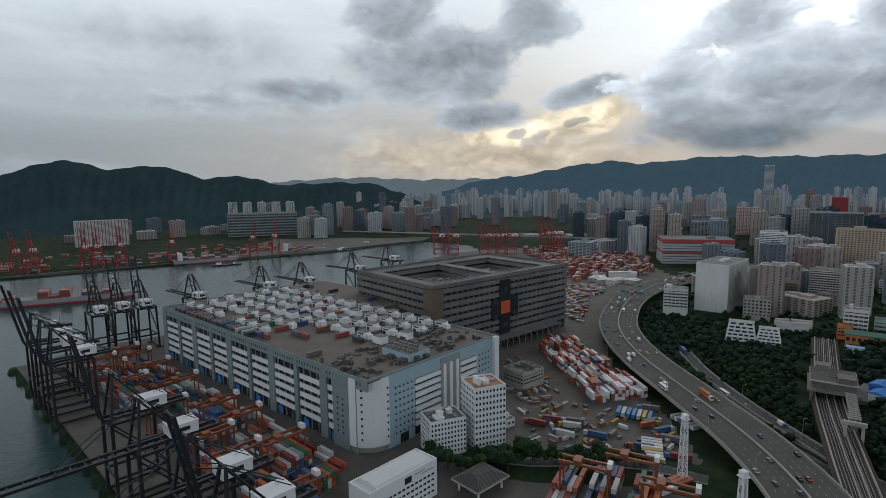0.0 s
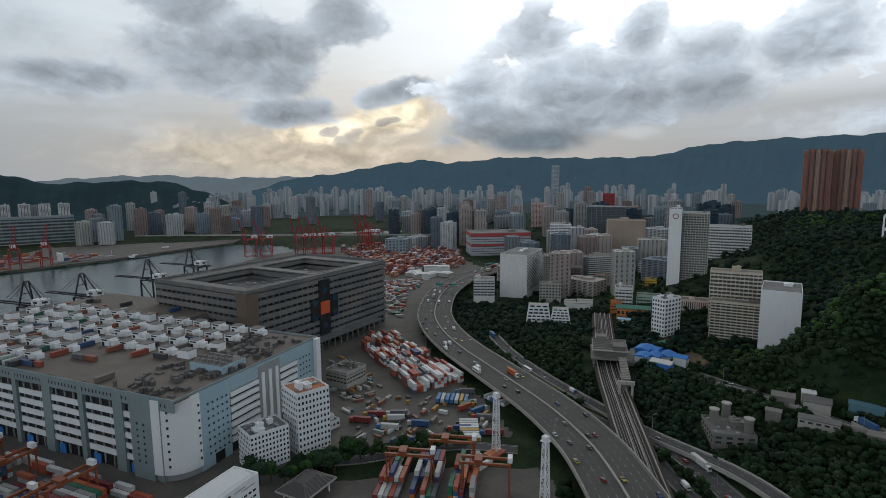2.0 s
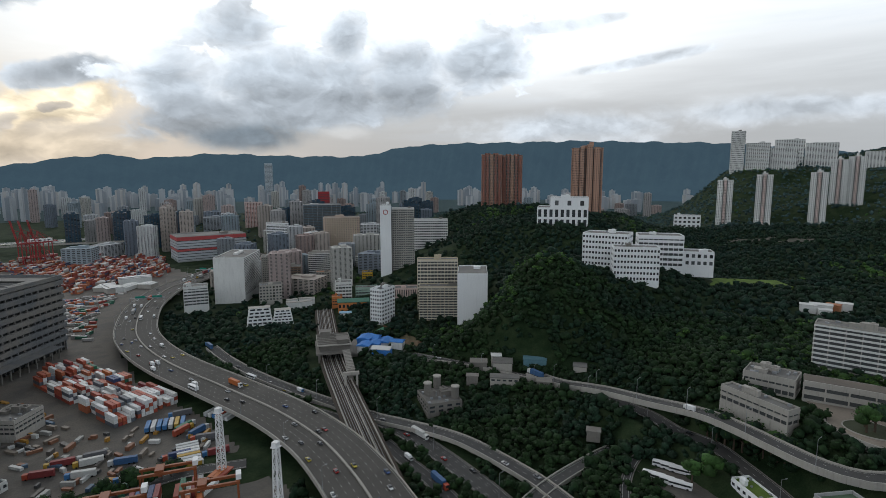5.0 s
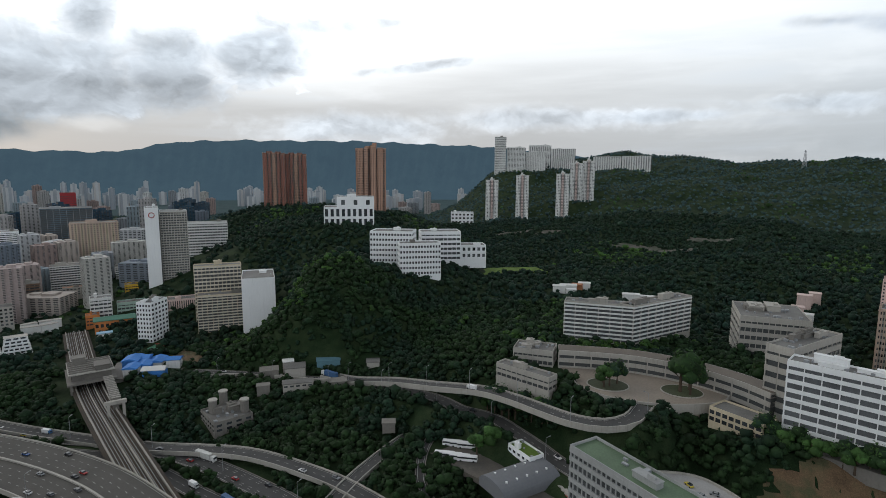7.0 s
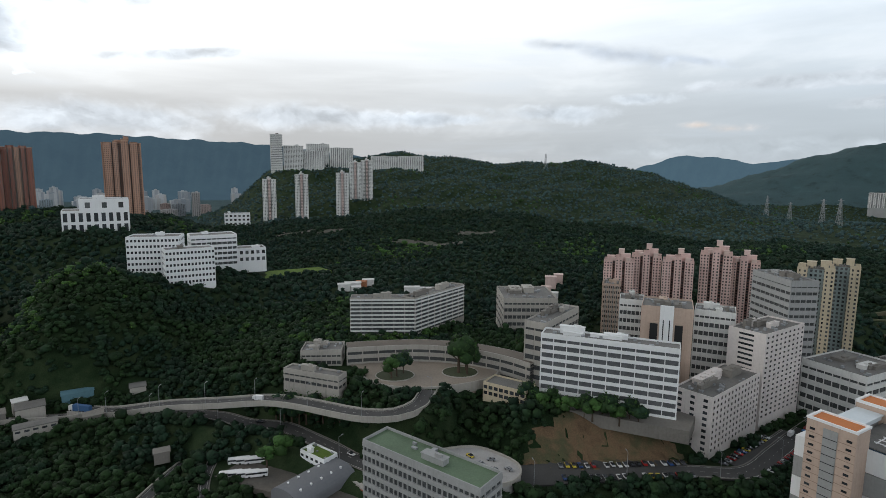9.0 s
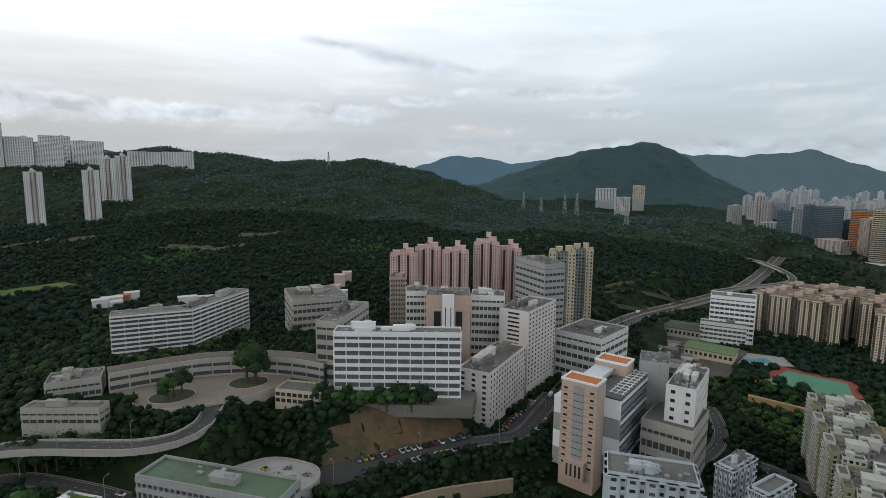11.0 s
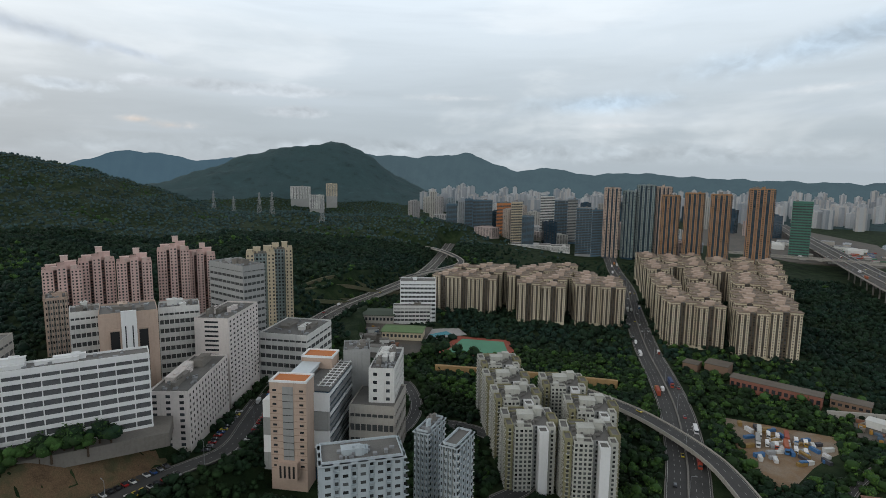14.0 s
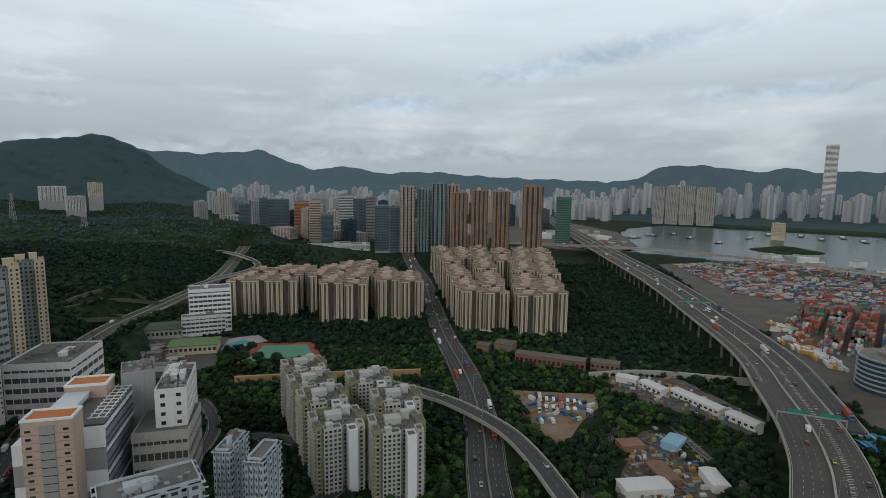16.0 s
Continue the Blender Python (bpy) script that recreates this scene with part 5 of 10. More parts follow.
# ---- towers made of several wings ----
def glazing(name, rows, material):
    """Upright panes: rows of centre x, y, z, width, height and the outward way."""
    a = np.array(rows, float)
    v = np.empty((len(a), 4, 3))
    for i, (e, t) in enumerate(((-1, -1), (1, -1), (1, 1), (-1, 1))):
        v[:, i, 0] = a[:, 0] - e * a[:, 6] * a[:, 3] / 2
        v[:, i, 1] = a[:, 1] + e * a[:, 5] * a[:, 3] / 2
        v[:, i, 2] = a[:, 2] + t * a[:, 4] / 2
    return mesh_of(name, v.reshape(-1, 3), np.arange(4 * len(a)).reshape(-1, 4), material)


def winged(name, label, group, h, floors, wings, core, glass=None, cornice=None, ledge=None, deep=8.0, crowns=(), pane=(1.3, 0.5), seed=1, strips=None):
    """A tower of wings round a core. Wings: x, y, w, d, rise, wall, pitch of its windows (0: blank)."""
    b = thing(name, 0, 0, -600, 0, label, "apartment tower", group)
    cw, cd, cmat = core
    fh = h / floors
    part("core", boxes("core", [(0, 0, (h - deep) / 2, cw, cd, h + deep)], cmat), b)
    win, led, tops, rims, stripes = [], [], [], [], []
    t = 0.35
    for cx, cy, w, d, rise, wall, pitch in wings:
        z = h + rise
        rows = [(cx, cy, (z - deep) / 2, w, d, z + deep)]
        rows += [(cx, cy - d / 2 + t / 2, z + 0.5, w, t, 1.0), (cx, cy + d / 2 - t / 2, z + 0.5, w, t, 1.0), (cx - w / 2 + t / 2, cy, z + 0.5, t, d - 2 * t, 1.0), (cx + w / 2 - t / 2, cy, z + 0.5, t, d - 2 * t, 1.0)]
        part("wing", boxes("wing", rows, wall), b)
        tops.append((cx, cy, z + 0.06, w - 2 * t, d - 2 * t, 0.12))
        if cornice:
            rims += [(cx, cy, z + 1.15, w + 1.4, d + 1.4, 0.5), (cx, cy, z - 1.2, w + 0.7, d + 0.7, 0.5)]
        if not pitch:
            continue
        for nx, ny in ((0, -1), (1, 0), (0, 1), (-1, 0)):
            length = w if ny else d
            n = max(1, int(length / pitch))
            for i in range(n):
                u = -length / 2 + (i + 0.5) * length / n
                fx, fy = (cx + u, cy + ny * (d / 2 + 0.03)) if ny else (cx + nx * (w / 2 + 0.03), cy + u)
                if abs(fx) < cw / 2 and abs(fy) < cd / 2:
                    continue
                # strips stand in for recesses, drawn as thin proud panels
                if strips and i % 2:
                    stripes.append((fx, fy, (h - 1) / 2, length / n * 0.85 if ny else 0.3, 0.3 if ny else length / n * 0.85, h - 1))
                    fx, fy = fx + nx * 0.16, fy + ny * 0.16
                for k in range(floors + int(rise / fh)):
                    zz = (k + 0.55) * fh
                    win.append((fx, fy, zz, pane[0] * (1.0 if i % 2 else 0.8), fh * pane[1], nx, ny))
                    if ledge:
                        led.append((fx + nx * 0.25, fy + ny * 0.25, zz - fh * 0.38, 0.5 if nx else pane[0] * 1.2, 0.5 if ny else pane[0] * 1.2, 0.16))
                        if (k + i) % 3 == 0:
                            led.append((fx + nx * 0.3 + ny * 0.9, fy + ny * 0.3 + nx * 0.9, zz - fh * 0.2, 0.6, 0.6, 0.5))
    # windows of the recesses between the wings
    for nx, ny in ((0, -1), (1, 0), (0, 1), (-1, 0)):
        length, o = (cw, cd / 2) if ny else (cd, cw / 2)
        n = max(2, int(length / 2.6))
        for i in range(n):
            u = -length / 2 + (i + 0.5) * length / n
            for k in range(floors):
                win.append((u if ny else nx * (o + 0.03), ny * (o + 0.03) if ny else u, (k + 0.55) * fh, 1.5, fh * 0.55, nx, ny))
    part("glazing", glazing("glazing", win, glass or GLASSI), b, kind="stuff")
    if led:
        part("ledge", boxes("ledge", led, ledge), b, kind="stuff")
    if stripes:
        part("pilaster", boxes("pilaster", stripes, strips), b, kind="stuff")
    if rims:
        part("cornice", boxes("cornice", rims, cornice), b, kind="stuff")
    rnd = random.Random(seed)
    tops += [(rnd.uniform(-0.4, 0.4) * cw, rnd.uniform(-0.4, 0.4) * cd, h + 0.8, rnd.uniform(0.7, 2.4), rnd.uniform(0.7, 2.4), rnd.uniform(0.8, 2.2)) for i in range(16)]
    part("roof", boxes("roof", tops + [(0, 0, h + 0.03, cw - 0.2, cd - 0.2, 0.1)], ROOF), b, kind="stuff")
    if cornice is not None and len(crowns) < 3:
        rows = []
        for cx, cy, w, d, zz, hh, wall in crowns:
            rows += [(cx, cy, h + zz + hh / 2, w, d, hh), (cx, cy, h + zz + hh + 0.1, w + 0.5, d + 0.5, 0.25)]
        part("roof_hut", boxes("roof_hut", rows, crowns[0][6]), b, kind="stuff")
        return b
    for cx, cy, w, d, zz, hh, wall in crowns:
        part("roof_hut", boxes("roof_hut", [(cx, cy, h + zz + hh / 2, w, d, hh), (cx, cy, h + zz + hh + 0.1, w + 0.5, d + 0.5, 0.25)], wall), b)
    return b


SET_UP = set()


def stand(first, x, y, z, rot, w, d, tall=1.0):
    keep_clear(x, y, w, d, rot, 1)
    m = pose(x, y, z, 0, 0, rot)
    if first.name in SET_UP:
        return copy_thing(first, m @ Matrix.Diagonal((1, 1, tall / first.scale.z, 1)))
    SET_UP.add(first.name)
    first.matrix_basis = m @ Matrix.Diagonal((1, 1, tall, 1))
    return first


OLIVE = paint("olive_tile", (0.24, 0.225, 0.13), streak=0.08)
BONE = paint("bone_white_tile", (0.44, 0.44, 0.40), streak=0.10)
# core of the pink towers, dimmed: recess shade put into the colour
DIMP = paint("dim_pink_recess", (0.20, 0.115, 0.10), streak=0.06)
ROSE = paint("rose_tile", (0.60, 0.43, 0.39), streak=0.08)
# estate brown, kept dark to carry the shade of recesses
BROWNR = paint("brown_recess_render", (0.10, 0.08, 0.058), streak=0.04)
CREAMR = paint("cream_render", (0.58, 0.51, 0.38), streak=0.12)
GREEN_WINGS = winged("green_flat_tower", "bone-white and olive apartment tower with many bays", "green-white towers", 35.0, 15, [
    (-11.4, -6.5, 3.6, 8, 0.6, OLIVE, 2.2), (-4.6, -9.6, 9.0, 5.0, 0, BONE, 2.1), (5.2, -11.4, 4.6, 6.5, -1.2, CLEAN, 0), (9.6, -9.8, 3.6, 6, 0.4, BONE, 1.9), (12.0, -1.5, 4.2, 9, 1.2, OLIVE, 2.4),
    (-11.6, 5.5, 4, 9, 0.8, BONE, 2.2), (-4.5, 10.2, 8.5, 5, 0, OLIVE, 2.2), (5.5, 10.4, 8.0, 5, 0.5, BONE, 2.2), (11.5, 7.5, 4, 7, 0.3, BONE, 2.2)],
    (19.0, 16.0, GREYW), ledge=BONE, crowns=[(-2, 0, 8, 6, 0.1, 3.4, BONE), (5, 3, 4, 4, 0.1, 4.6, BONE), (-6, -9.4, 3, 3, 0.5, 1.8, BONE)], pane=(1.45, 0.56))
PINK_WINGS = winged("pink_tower", "pink and white apartment tower with a stepped crown", "pink towers", 70.0, 27, [
    (-9.4, -8.2, 7.6, 7, 0, ROSE, 2.4), (9.4, -8.2, 7.6, 7, 0, ROSE, 2.4), (0, -9.8, 6.2, 6.4, 2.8, ROSE, 2.6), (-9.4, 8.2, 7.6, 7, 0, ROSE, 2.4), (9.4, 8.2, 7.6, 7, 0, ROSE, 2.4), (0, 9.8, 6.2, 6.4, 2.8, ROSE, 2.6)],
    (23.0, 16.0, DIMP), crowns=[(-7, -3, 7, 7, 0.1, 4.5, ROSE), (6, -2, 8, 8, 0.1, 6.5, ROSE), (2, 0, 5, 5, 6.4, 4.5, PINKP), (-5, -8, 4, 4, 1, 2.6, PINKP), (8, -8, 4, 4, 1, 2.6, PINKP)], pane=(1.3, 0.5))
CREAM_WINGS = winged("green_tower", "cream and grey-green apartment tower", "cream towers", 70.0, 26, [
    (-8.5, -7.5, 6.5, 7, 0, CREAM, 2.6), (8.5, -7.5, 6.5, 7, 0, CREAM, 2.6), (-8.5, 7.5, 6.5, 7, 0, CREAM, 2.6), (8.5, 7.5, 6.5, 7, 0, CREAM, 2.6)],
    (20.0, 15.0, TEALW), crowns=[(-3, 0, 6, 6, 0.1, 4.0, CREAM), (5, -1, 5, 5, 0.1, 5.0, CREAM), (-8.5, -7.5, 4, 4, 1, 2.2, CREAM)], pane=(1.3, 0.5))
BROWN_WINGS = winged("brown_tower", "red-brown high-rise apartment tower with pale window strips on the ridge", "brown towers", 101.0, 34, [
    (-15.5, -12.0, 7.0, 8, 0, BRICK, 2.4), (-7.8, -14.5, 4.6, 9, 1.6, BRICK, 2.3), (7.8, -14.5, 4.6, 9, 1.6, BRICK, 2.3), (15.5, -12.0, 7.0, 8, 0, BRICK, 2.4), (0, -13.0, 6.0, 8, 0.6, SALMON, 2.0),
    (-15.5, 12.0, 7.0, 8, 0, BRICK, 2.4), (-6.5, 14.0, 8, 9, 1.6, BRICK, 2.6), (6.5, 14.0, 8, 9, 1.6, BRICK, 2.6), (15.5, 12.0, 7.0, 8, 0, BRICK, 2.4), (-18.0, 0, 4, 9, 0.8, SALMON, 2.6), (18.0, 0, 4, 9, 0.8, SALMON, 2.6)],
    (35.0, 24.0, PALE), cornice=paint("pale_brown_cornice", (0.40, 0.30, 0.24)), crowns=[(-8, -2, 10, 8, 0.1, 4.0, BRICK), (8, 0, 10, 8, 0.1, 4.0, BRICK)], pane=(1.2, 0.5), deep=14.0)
# core tile is the salmon at half tone, with recess shade painted in
SALMON_WINGS = winged("salmon_tower", "salmon tiled high-rise apartment tower on the ridge", "salmon towers", 110.0, 40, [
    (-17.5, -11.0, 9.0, 8, 0, SALMON, 2.2), (-8.0, -13.5, 6.0, 9, 2.0, SALMON, 2.0), (4.0, -14.5, 9.0, 9, 5.0, SALMON, 2.4), (15.0, -11.5, 9.0, 9, 1.0, SALMON, 2.3), (22.5, -5.0, 4.0, 10, 0, SALMON, 2.2),
    (-17.0, 10.0, 9.0, 8, 0, SALMON, 2.4), (0, 12.0, 12.0, 8, 2.0, SALMON, 2.6), (17.0, 10.0, 9.0, 8, 0, SALMON, 2.4), (-23, 0, 4.0, 8, 0, SALMON, 2.2)],
    (44.0, 20.0, paint("shaded_salmon_tile", (0.21, 0.125, 0.095), streak=0.05)), cornice=paint("pale_salmon_cornice", (0.50, 0.34, 0.26)), crowns=[(-4, -2, 9, 9, 0.1, 5.0, SALMON), (6, -6, 7, 7, 4.0, 6.0, SALMON)], pane=(1.1, 0.5), deep=14.0)
SLIM_WINGS = winged("white_tower", "slim white apartment tower on the green hillside", "slim towers", 90.0, 30, [
    (-8.6, -8.5, 9.0, 8, 0, WHITE, 2.3), (8.6, -8.5, 9.0, 8, 0, WHITE, 2.3), (0, -10.0, 4.4, 6, 1.2, PINKP, 2.0), (-8.6, 8.5, 9.0, 8, 0, WHITE, 2.3), (8.6, 8.5, 9.0, 8, 0, WHITE, 2.3), (0, 10.0, 4.4, 6, 1.2, WHITE, 2.0)],
    (22.0, 17.0, GREYW), cornice=WHITE, crowns=[(0, 0, 9, 8, 0.1, 4.0, WHITE), (-1, 0, 4, 4, 4.0, 3.0, WHITE)], pane=(1.3, 0.5), deep=14.0)
ESTATE = winged("estate_tower", "cream and brown estate tower of sixteen storeys", "estate towers", 41.0, 16, [
    (-8.0, -6.8, 9.6, 8.0, 0, CREAMR, 2.35), (8.0, -6.8, 9.6, 8.0, 0, CREAMR, 2.35), (-8.0, 6.8, 9.6, 8.0, 0, CREAMR, 2.35), (8.0, 6.8, 9.6, 8.0, 0, CREAMR, 2.35)],
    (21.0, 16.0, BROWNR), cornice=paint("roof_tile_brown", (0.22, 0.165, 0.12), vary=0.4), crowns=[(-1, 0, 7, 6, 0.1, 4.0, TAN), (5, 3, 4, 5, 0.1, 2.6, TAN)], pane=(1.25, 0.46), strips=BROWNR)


def wall_ring(x, y, z, d, w, rot):
    """A red ring on a blank end wall, near its top."""
    b = thing("wall_sign", x, y, z - 8, rot, "round red ring painted on a white end wall", "sign")
    r = w * 0.2
    part("ring", boxes("ring", [(r * math.cos(a), -d / 2 - 0.06, r * math.sin(a), r * 0.34, 0.1, r * 0.34) for a in [2 * math.pi * i / 20 for i in range(20)]], REDS), b)


def tall_bays(x, y, z, w, d, h, rot):
    """Black panels for the shade of tall recesses, either side of a white pier, framed on the front of the tan tower.
    """
    b = thing("tower_front", x, y, z, rot, "white central pier between black panels standing for shaded recesses", "facade")
    o = -d / 2
    for s in (-1, 1):
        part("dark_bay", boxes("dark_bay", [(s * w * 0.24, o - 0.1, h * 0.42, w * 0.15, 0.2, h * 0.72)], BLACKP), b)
        part("bay_frame", boxes("bay_frame", [(s * w * 0.24, o - 0.3, h * 0.80, w * 0.2, 0.6, 0.8), (s * w * 0.335, o - 0.3, h * 0.41, 0.7, 0.6, h * 0.78), (s * w * 0.15, o - 0.3, h * 0.41, 0.7, 0.6, h * 0.78)], TAN), b)
    part("pier", boxes("pier", [(0, o - 0.9, h * 0.5 + 1, w * 0.26, 1.8, h + 2), (0, o - 1.9, h * 0.42, w * 0.09, 0.3, h * 0.84)], CLEAN), b)
    part("pier_glass", boxes("pier_glass", [(s * w * 0.06, o - 1.85, h * 0.45, w * 0.02, 0.2, h * 0.8) for s in (-1, 1)], GLASS), b)


# ---- the town ----
building("apartment_block", 352.6, 674.8, 14.4, 37.9, 75.7, 49.6, -44.7, "tall off-white apartment slab beside the wooded slope", style='punched', wall=WHITE, floors=24, bays=(0, 16), share=(0.6, 0.5))
building("apartment_block", 281.3, 643.5, 14.4, 27.0, 19.2, 22.1, -23.6, "low white office block among trees", style='ribbon', wall=WHITE, floors=6, bays=(6, 3))
building("apartment_block", 351.4, 594.7, 14.4, 26.6, 19.2, 19.8, -30.6, "low grey block with square windows", style='punched', wall=PALE, floors=5, bays=(7, 4))
building("apartment_block", 387.4, 649.2, 14.4, 26.5, 24.0, 45.6, -30.8, "grey-white apartment block behind the slab", style='flats', wall=PALE, floors=16, bays=(6, 5))
building("apartment_tower", 520.5, 533.3, 18.0, 30.1, 26.4, 103.6, -44.3, "tall grey gridded tower of flats", style='ribbon', wall=PALE, band=WHITE, floors=34, bays=(10, 6), share=(0.5, 0.55))
building("stair_tower", 498.3, 544.3, 18.0, 14.6, 36.0, 108.6, -42.5, "tall blank white end wall with a red ring", style='punched', wall=CLEAN, floors=34, bays=(0, 0), clutter=1)
wall_ring(498.3, 544.3, 126.6, 36.0, 14.6, -42.5)
building("stair_bay", 503.9, 540.8, 18.0, 5.2, 24.0, 99.3, -43.0, "dark stair bay with round openings", style='ribbon', wall=CONC, floors=16, bays=(1, 1), share=(0.5,0.75), clutter=0)
building("housing_slab", 639.9, 592.9, 30.0, 55.4, 16.8, 66.1, -47.2, "long white housing slab on the hillside", style='ribbon', wall=WHITE, floors=16, bays=(16, 3), group='housing slabs')
building("housing_slab", 433.8, 391.6, 16.8, 43.9, 16.8, 59.7, -47.9, "cream housing slab with dark balcony grid", style='ribbon', wall=paint('pale_cream_render', (0.52, 0.48, 0.40), streak=0.08), band=CREAM, floors=16, bays=(12, 3), share=(0.5,0.62), group='cream slabs')
building("housing_slab", 415.1, 365.1, 18.0, 52.9, 16.8, 35.5, -48.7, "cream housing slab with dark balcony grid", style='ribbon', wall=paint('pale_cream_render', (0.52, 0.48, 0.40), streak=0.08), band=CREAM, floors=13, bays=(12, 3), share=(0.5,0.62), group='cream slabs')
building("housing_slab", 425.5, 336.4, 18.0, 29.3, 48.0, 53.8, -51.7, "white gable end block of flats", style='punched', wall=CLEAN, floors=15, bays=(0, 14), share=(0.6,0.5))
building("white_block", 365.8, 405.9, 16.8, 13.9, 24.0, 36.8, -77.0, "white block of flats with square windows", style='punched', wall=CLEAN, floors=9, bays=(5, 5), near=True)
def stepped_villa(x, y, z, w, d, h, rot):
    """White terrace flats whose storeys step back, with deep dark balconies."""
    b = thing("villa_terrace", x, y, z, rot, "white stepped terrace flats set in trees", "flats", "terrace flats")
    keep_clear(x, y, w, d, rot, 2)
    n = 5
    fh = h / n
    for k in range(n):
        back = 0.8 * k
        part("storey", boxes("storey", [(0, back / 2 + 0.6, k * fh + fh / 2 - (4 if k == 0 else 0) / 2, w - 2 - 1.1 * k, d - back - 1.2, fh + (4 if k == 0 else 0))], CLEAN if k % 2 else WHITE), b)
        part("balcony", boxes("balcony", [(0, -d / 2 + back + 0.1, k * fh + 0.5, w - 1.0 - 1.1 * k, 1.2, 1.1)], CLEAN), b)
        m = 5 - k // 2
        for i in range(m):
            part("window", unit_window((w - 3 - 1.1 * k) / m * 0.7, fh * 0.5, GLASS, CLEAN), b, m=pose(-(w - 3 - 1.1 * k) / 2 + (i + 0.5) * (w - 3 - 1.1 * k) / m, -d / 2 + back + 1.2, k * fh + fh * 0.62))
    part("roof", boxes("roof", [(0, 0.4 * n, h + 0.1, w - 1.1 * n, d - 0.8 * n - 1.6, 0.3)], PALE), b)


stepped_villa(282.1, 500.5, 16.0, 27.0, 16.0, 17.0, -29.4)
stepped_villa(300.5, 487.0, 16.0, 22.0, 15.0, 14.0, -31.6)
building("school", 397.7, 509.9, 18.0, 19.3, 16.0, 23.5, -38.0, "white school block with open corridors", style='ribbon', wall=WHITE, floors=6, bays=(5, 4), clutter=3)
building("school", 383.2, 504.1, 17.0, 12.0, 12.0, 10.0, -37.2, "small orange-walled school block", style='ribbon', wall=ORANGE, floors=3, bays=(4, 3), roof=TERRA, clutter=1)
building("school", 422.0, 497.0, 18.0, 26.0, 14.0, 15.0, -40.0, "pale green school wing with open corridors", style='ribbon', wall=paint('pale_green_render', (0.30, 0.40, 0.34), streak=0.06), floors=4, bays=(7, 3), clutter=2)
building("school", 486.6, 570.5, 20.0, 14.5, 14.0, 13.8, -40.5, "yellow school block among trees", style='ribbon', wall=YELP, floors=4, bays=(4, 3), clutter=1)
building("school", 504.7, 552.6, 18.0, 10.0, 8.0, 11.4, -42.4, "small yellow stair block", style='punched', wall=YELP, floors=3, bays=(2, 2), clutter=0)
building("school", 489.0, 552.0, 18.0, 26.0, 8.0, 7.5, -42.0, "low school wing with a dark green roof", style='ribbon', wall=PALE, floors=2, bays=(7, 2), roof=GREENW, clutter=1)
building("low_house", 469.1, 604.3, 18.0, 28.0, 16.0, 13.8, -37.8, "low house with red tiled roof", style='punched', wall=WHITE, floors=4, bays=(7, 4), roof=TERRA, clutter=2)
building("low_house", 468.5, 645.0, 18.0, 22.5, 14.0, 10.0, -36.0, "low house with red tiled roof", style='punched', wall=PALE, floors=3, bays=(6, 4), roof=TERRA, clutter=1)
building("fin_block", 435.2, 440.2, 18.0, 28.5, 18.0, 20.4, -44.7, "pale pink block with deep vertical fins", style='punched', wall=PINKP, floors=2, bays=(14, 6), share=(0.45, 0.8), clutter=2)
building("fin_block", 502.4, 480.0, 20.0, 31.5, 14.0, 17.2, -46.3, "white block with red window bands", style='ribbon', wall=WHITE, band=paint("brick_red_band", (0.30, 0.10, 0.07)), floors=4, bays=(10, 3), clutter=2)
building("stair_block", 514.3, 473.1, 20.0, 12.3, 12.0, 22.0, -47.4, "blank white stair block", style='punched', wall=CLEAN, floors=5, bays=(0, 0), clutter=1)
building("housing_slab", 499.3, 683.2, 16.0, 50.9, 16.0, 33.2, -36.2, "long grey public housing slab with balcony rows", style='ribbon', wall=WHITE, band=PALE, floors=11, bays=(16, 3), share=(0.5, 0.6), group='housing slabs')
building("housing_slab", 668.9, 775.1, 16.0, 54.1, 16.0, 33.0, -40.8, "long grey public housing slab with balcony rows", style='ribbon', wall=PALE, floors=9, bays=(16, 3), share=(0.5, 0.6), group='housing slabs')
building("housing_slab", 562.8, 651.1, 16.0, 47.0, 16.0, 25.0, -40.8, "long grey public housing slab with balcony rows", style='ribbon', wall=WHITE, band=PALE, floors=8, bays=(16, 3), share=(0.5, 0.6), group='housing slabs')
building("stair_block", 603.5, 736.5, 16.0, 11.5, 14.0, 31.5, -39.3, "white lift tower of a housing slab", style='punched', wall=CLEAN, floors=8, bays=(0, 2), clutter=1)
building("stair_block", 522.8, 659.6, 16.0, 16.6, 14.0, 20.0, -38.4, "white stair block of a housing slab", style='punched', wall=CLEAN, floors=6, bays=(0, 3), clutter=1)
building("low_house", 423.6, 663.2, 16.0, 29.8, 20.0, 24.0, -32.6, "brown-grey block with a stepped roof", style='ribbon', wall=paint("brown_brick", (0.20, 0.13, 0.09), streak=0.06), band=PALE, floors=7, bays=(6, 4), clutter=3)
building("hotel_block", 574.1, 936.0, 14.4, 40.5, 36.0, 60.3, -31.5, "white tower with grey glass stripes", style='ribbon', wall=CLEAN, floors=20, bays=(5, 3))
building("glass_tower", 705.3, 970.9, 14.4, 78.0, 48.0, 89.5, -36.0, "dark glass office tower", style='ribbon', wall=SKYG, band=STEEL, floors=26, bays=(8, 5), share=(0.5, 0.8))
building("apartment_tower", 615.9, 790.3, 14.4, 64.2, 36.0, 76.4, -37.9, "tan stepped apartment tower", style='flats', wall=CREAM, band=TAN, floors=24, bays=(8, 4))
building("warehouse_hall", 492.3, 1054.5, 7.2, 126.1, 72.0, 45.1, -13.0, "long grey logistics hall with red stripes", style='ribbon', wall=palette('striped_cladding', [(0.42, 0.07, 0.07), (0.42, 0.44, 0.46), (0.42, 0.44, 0.46)], per='island'), band=GREYW, floors=9, bays=(6, 3), share=(0.5, 0.25))
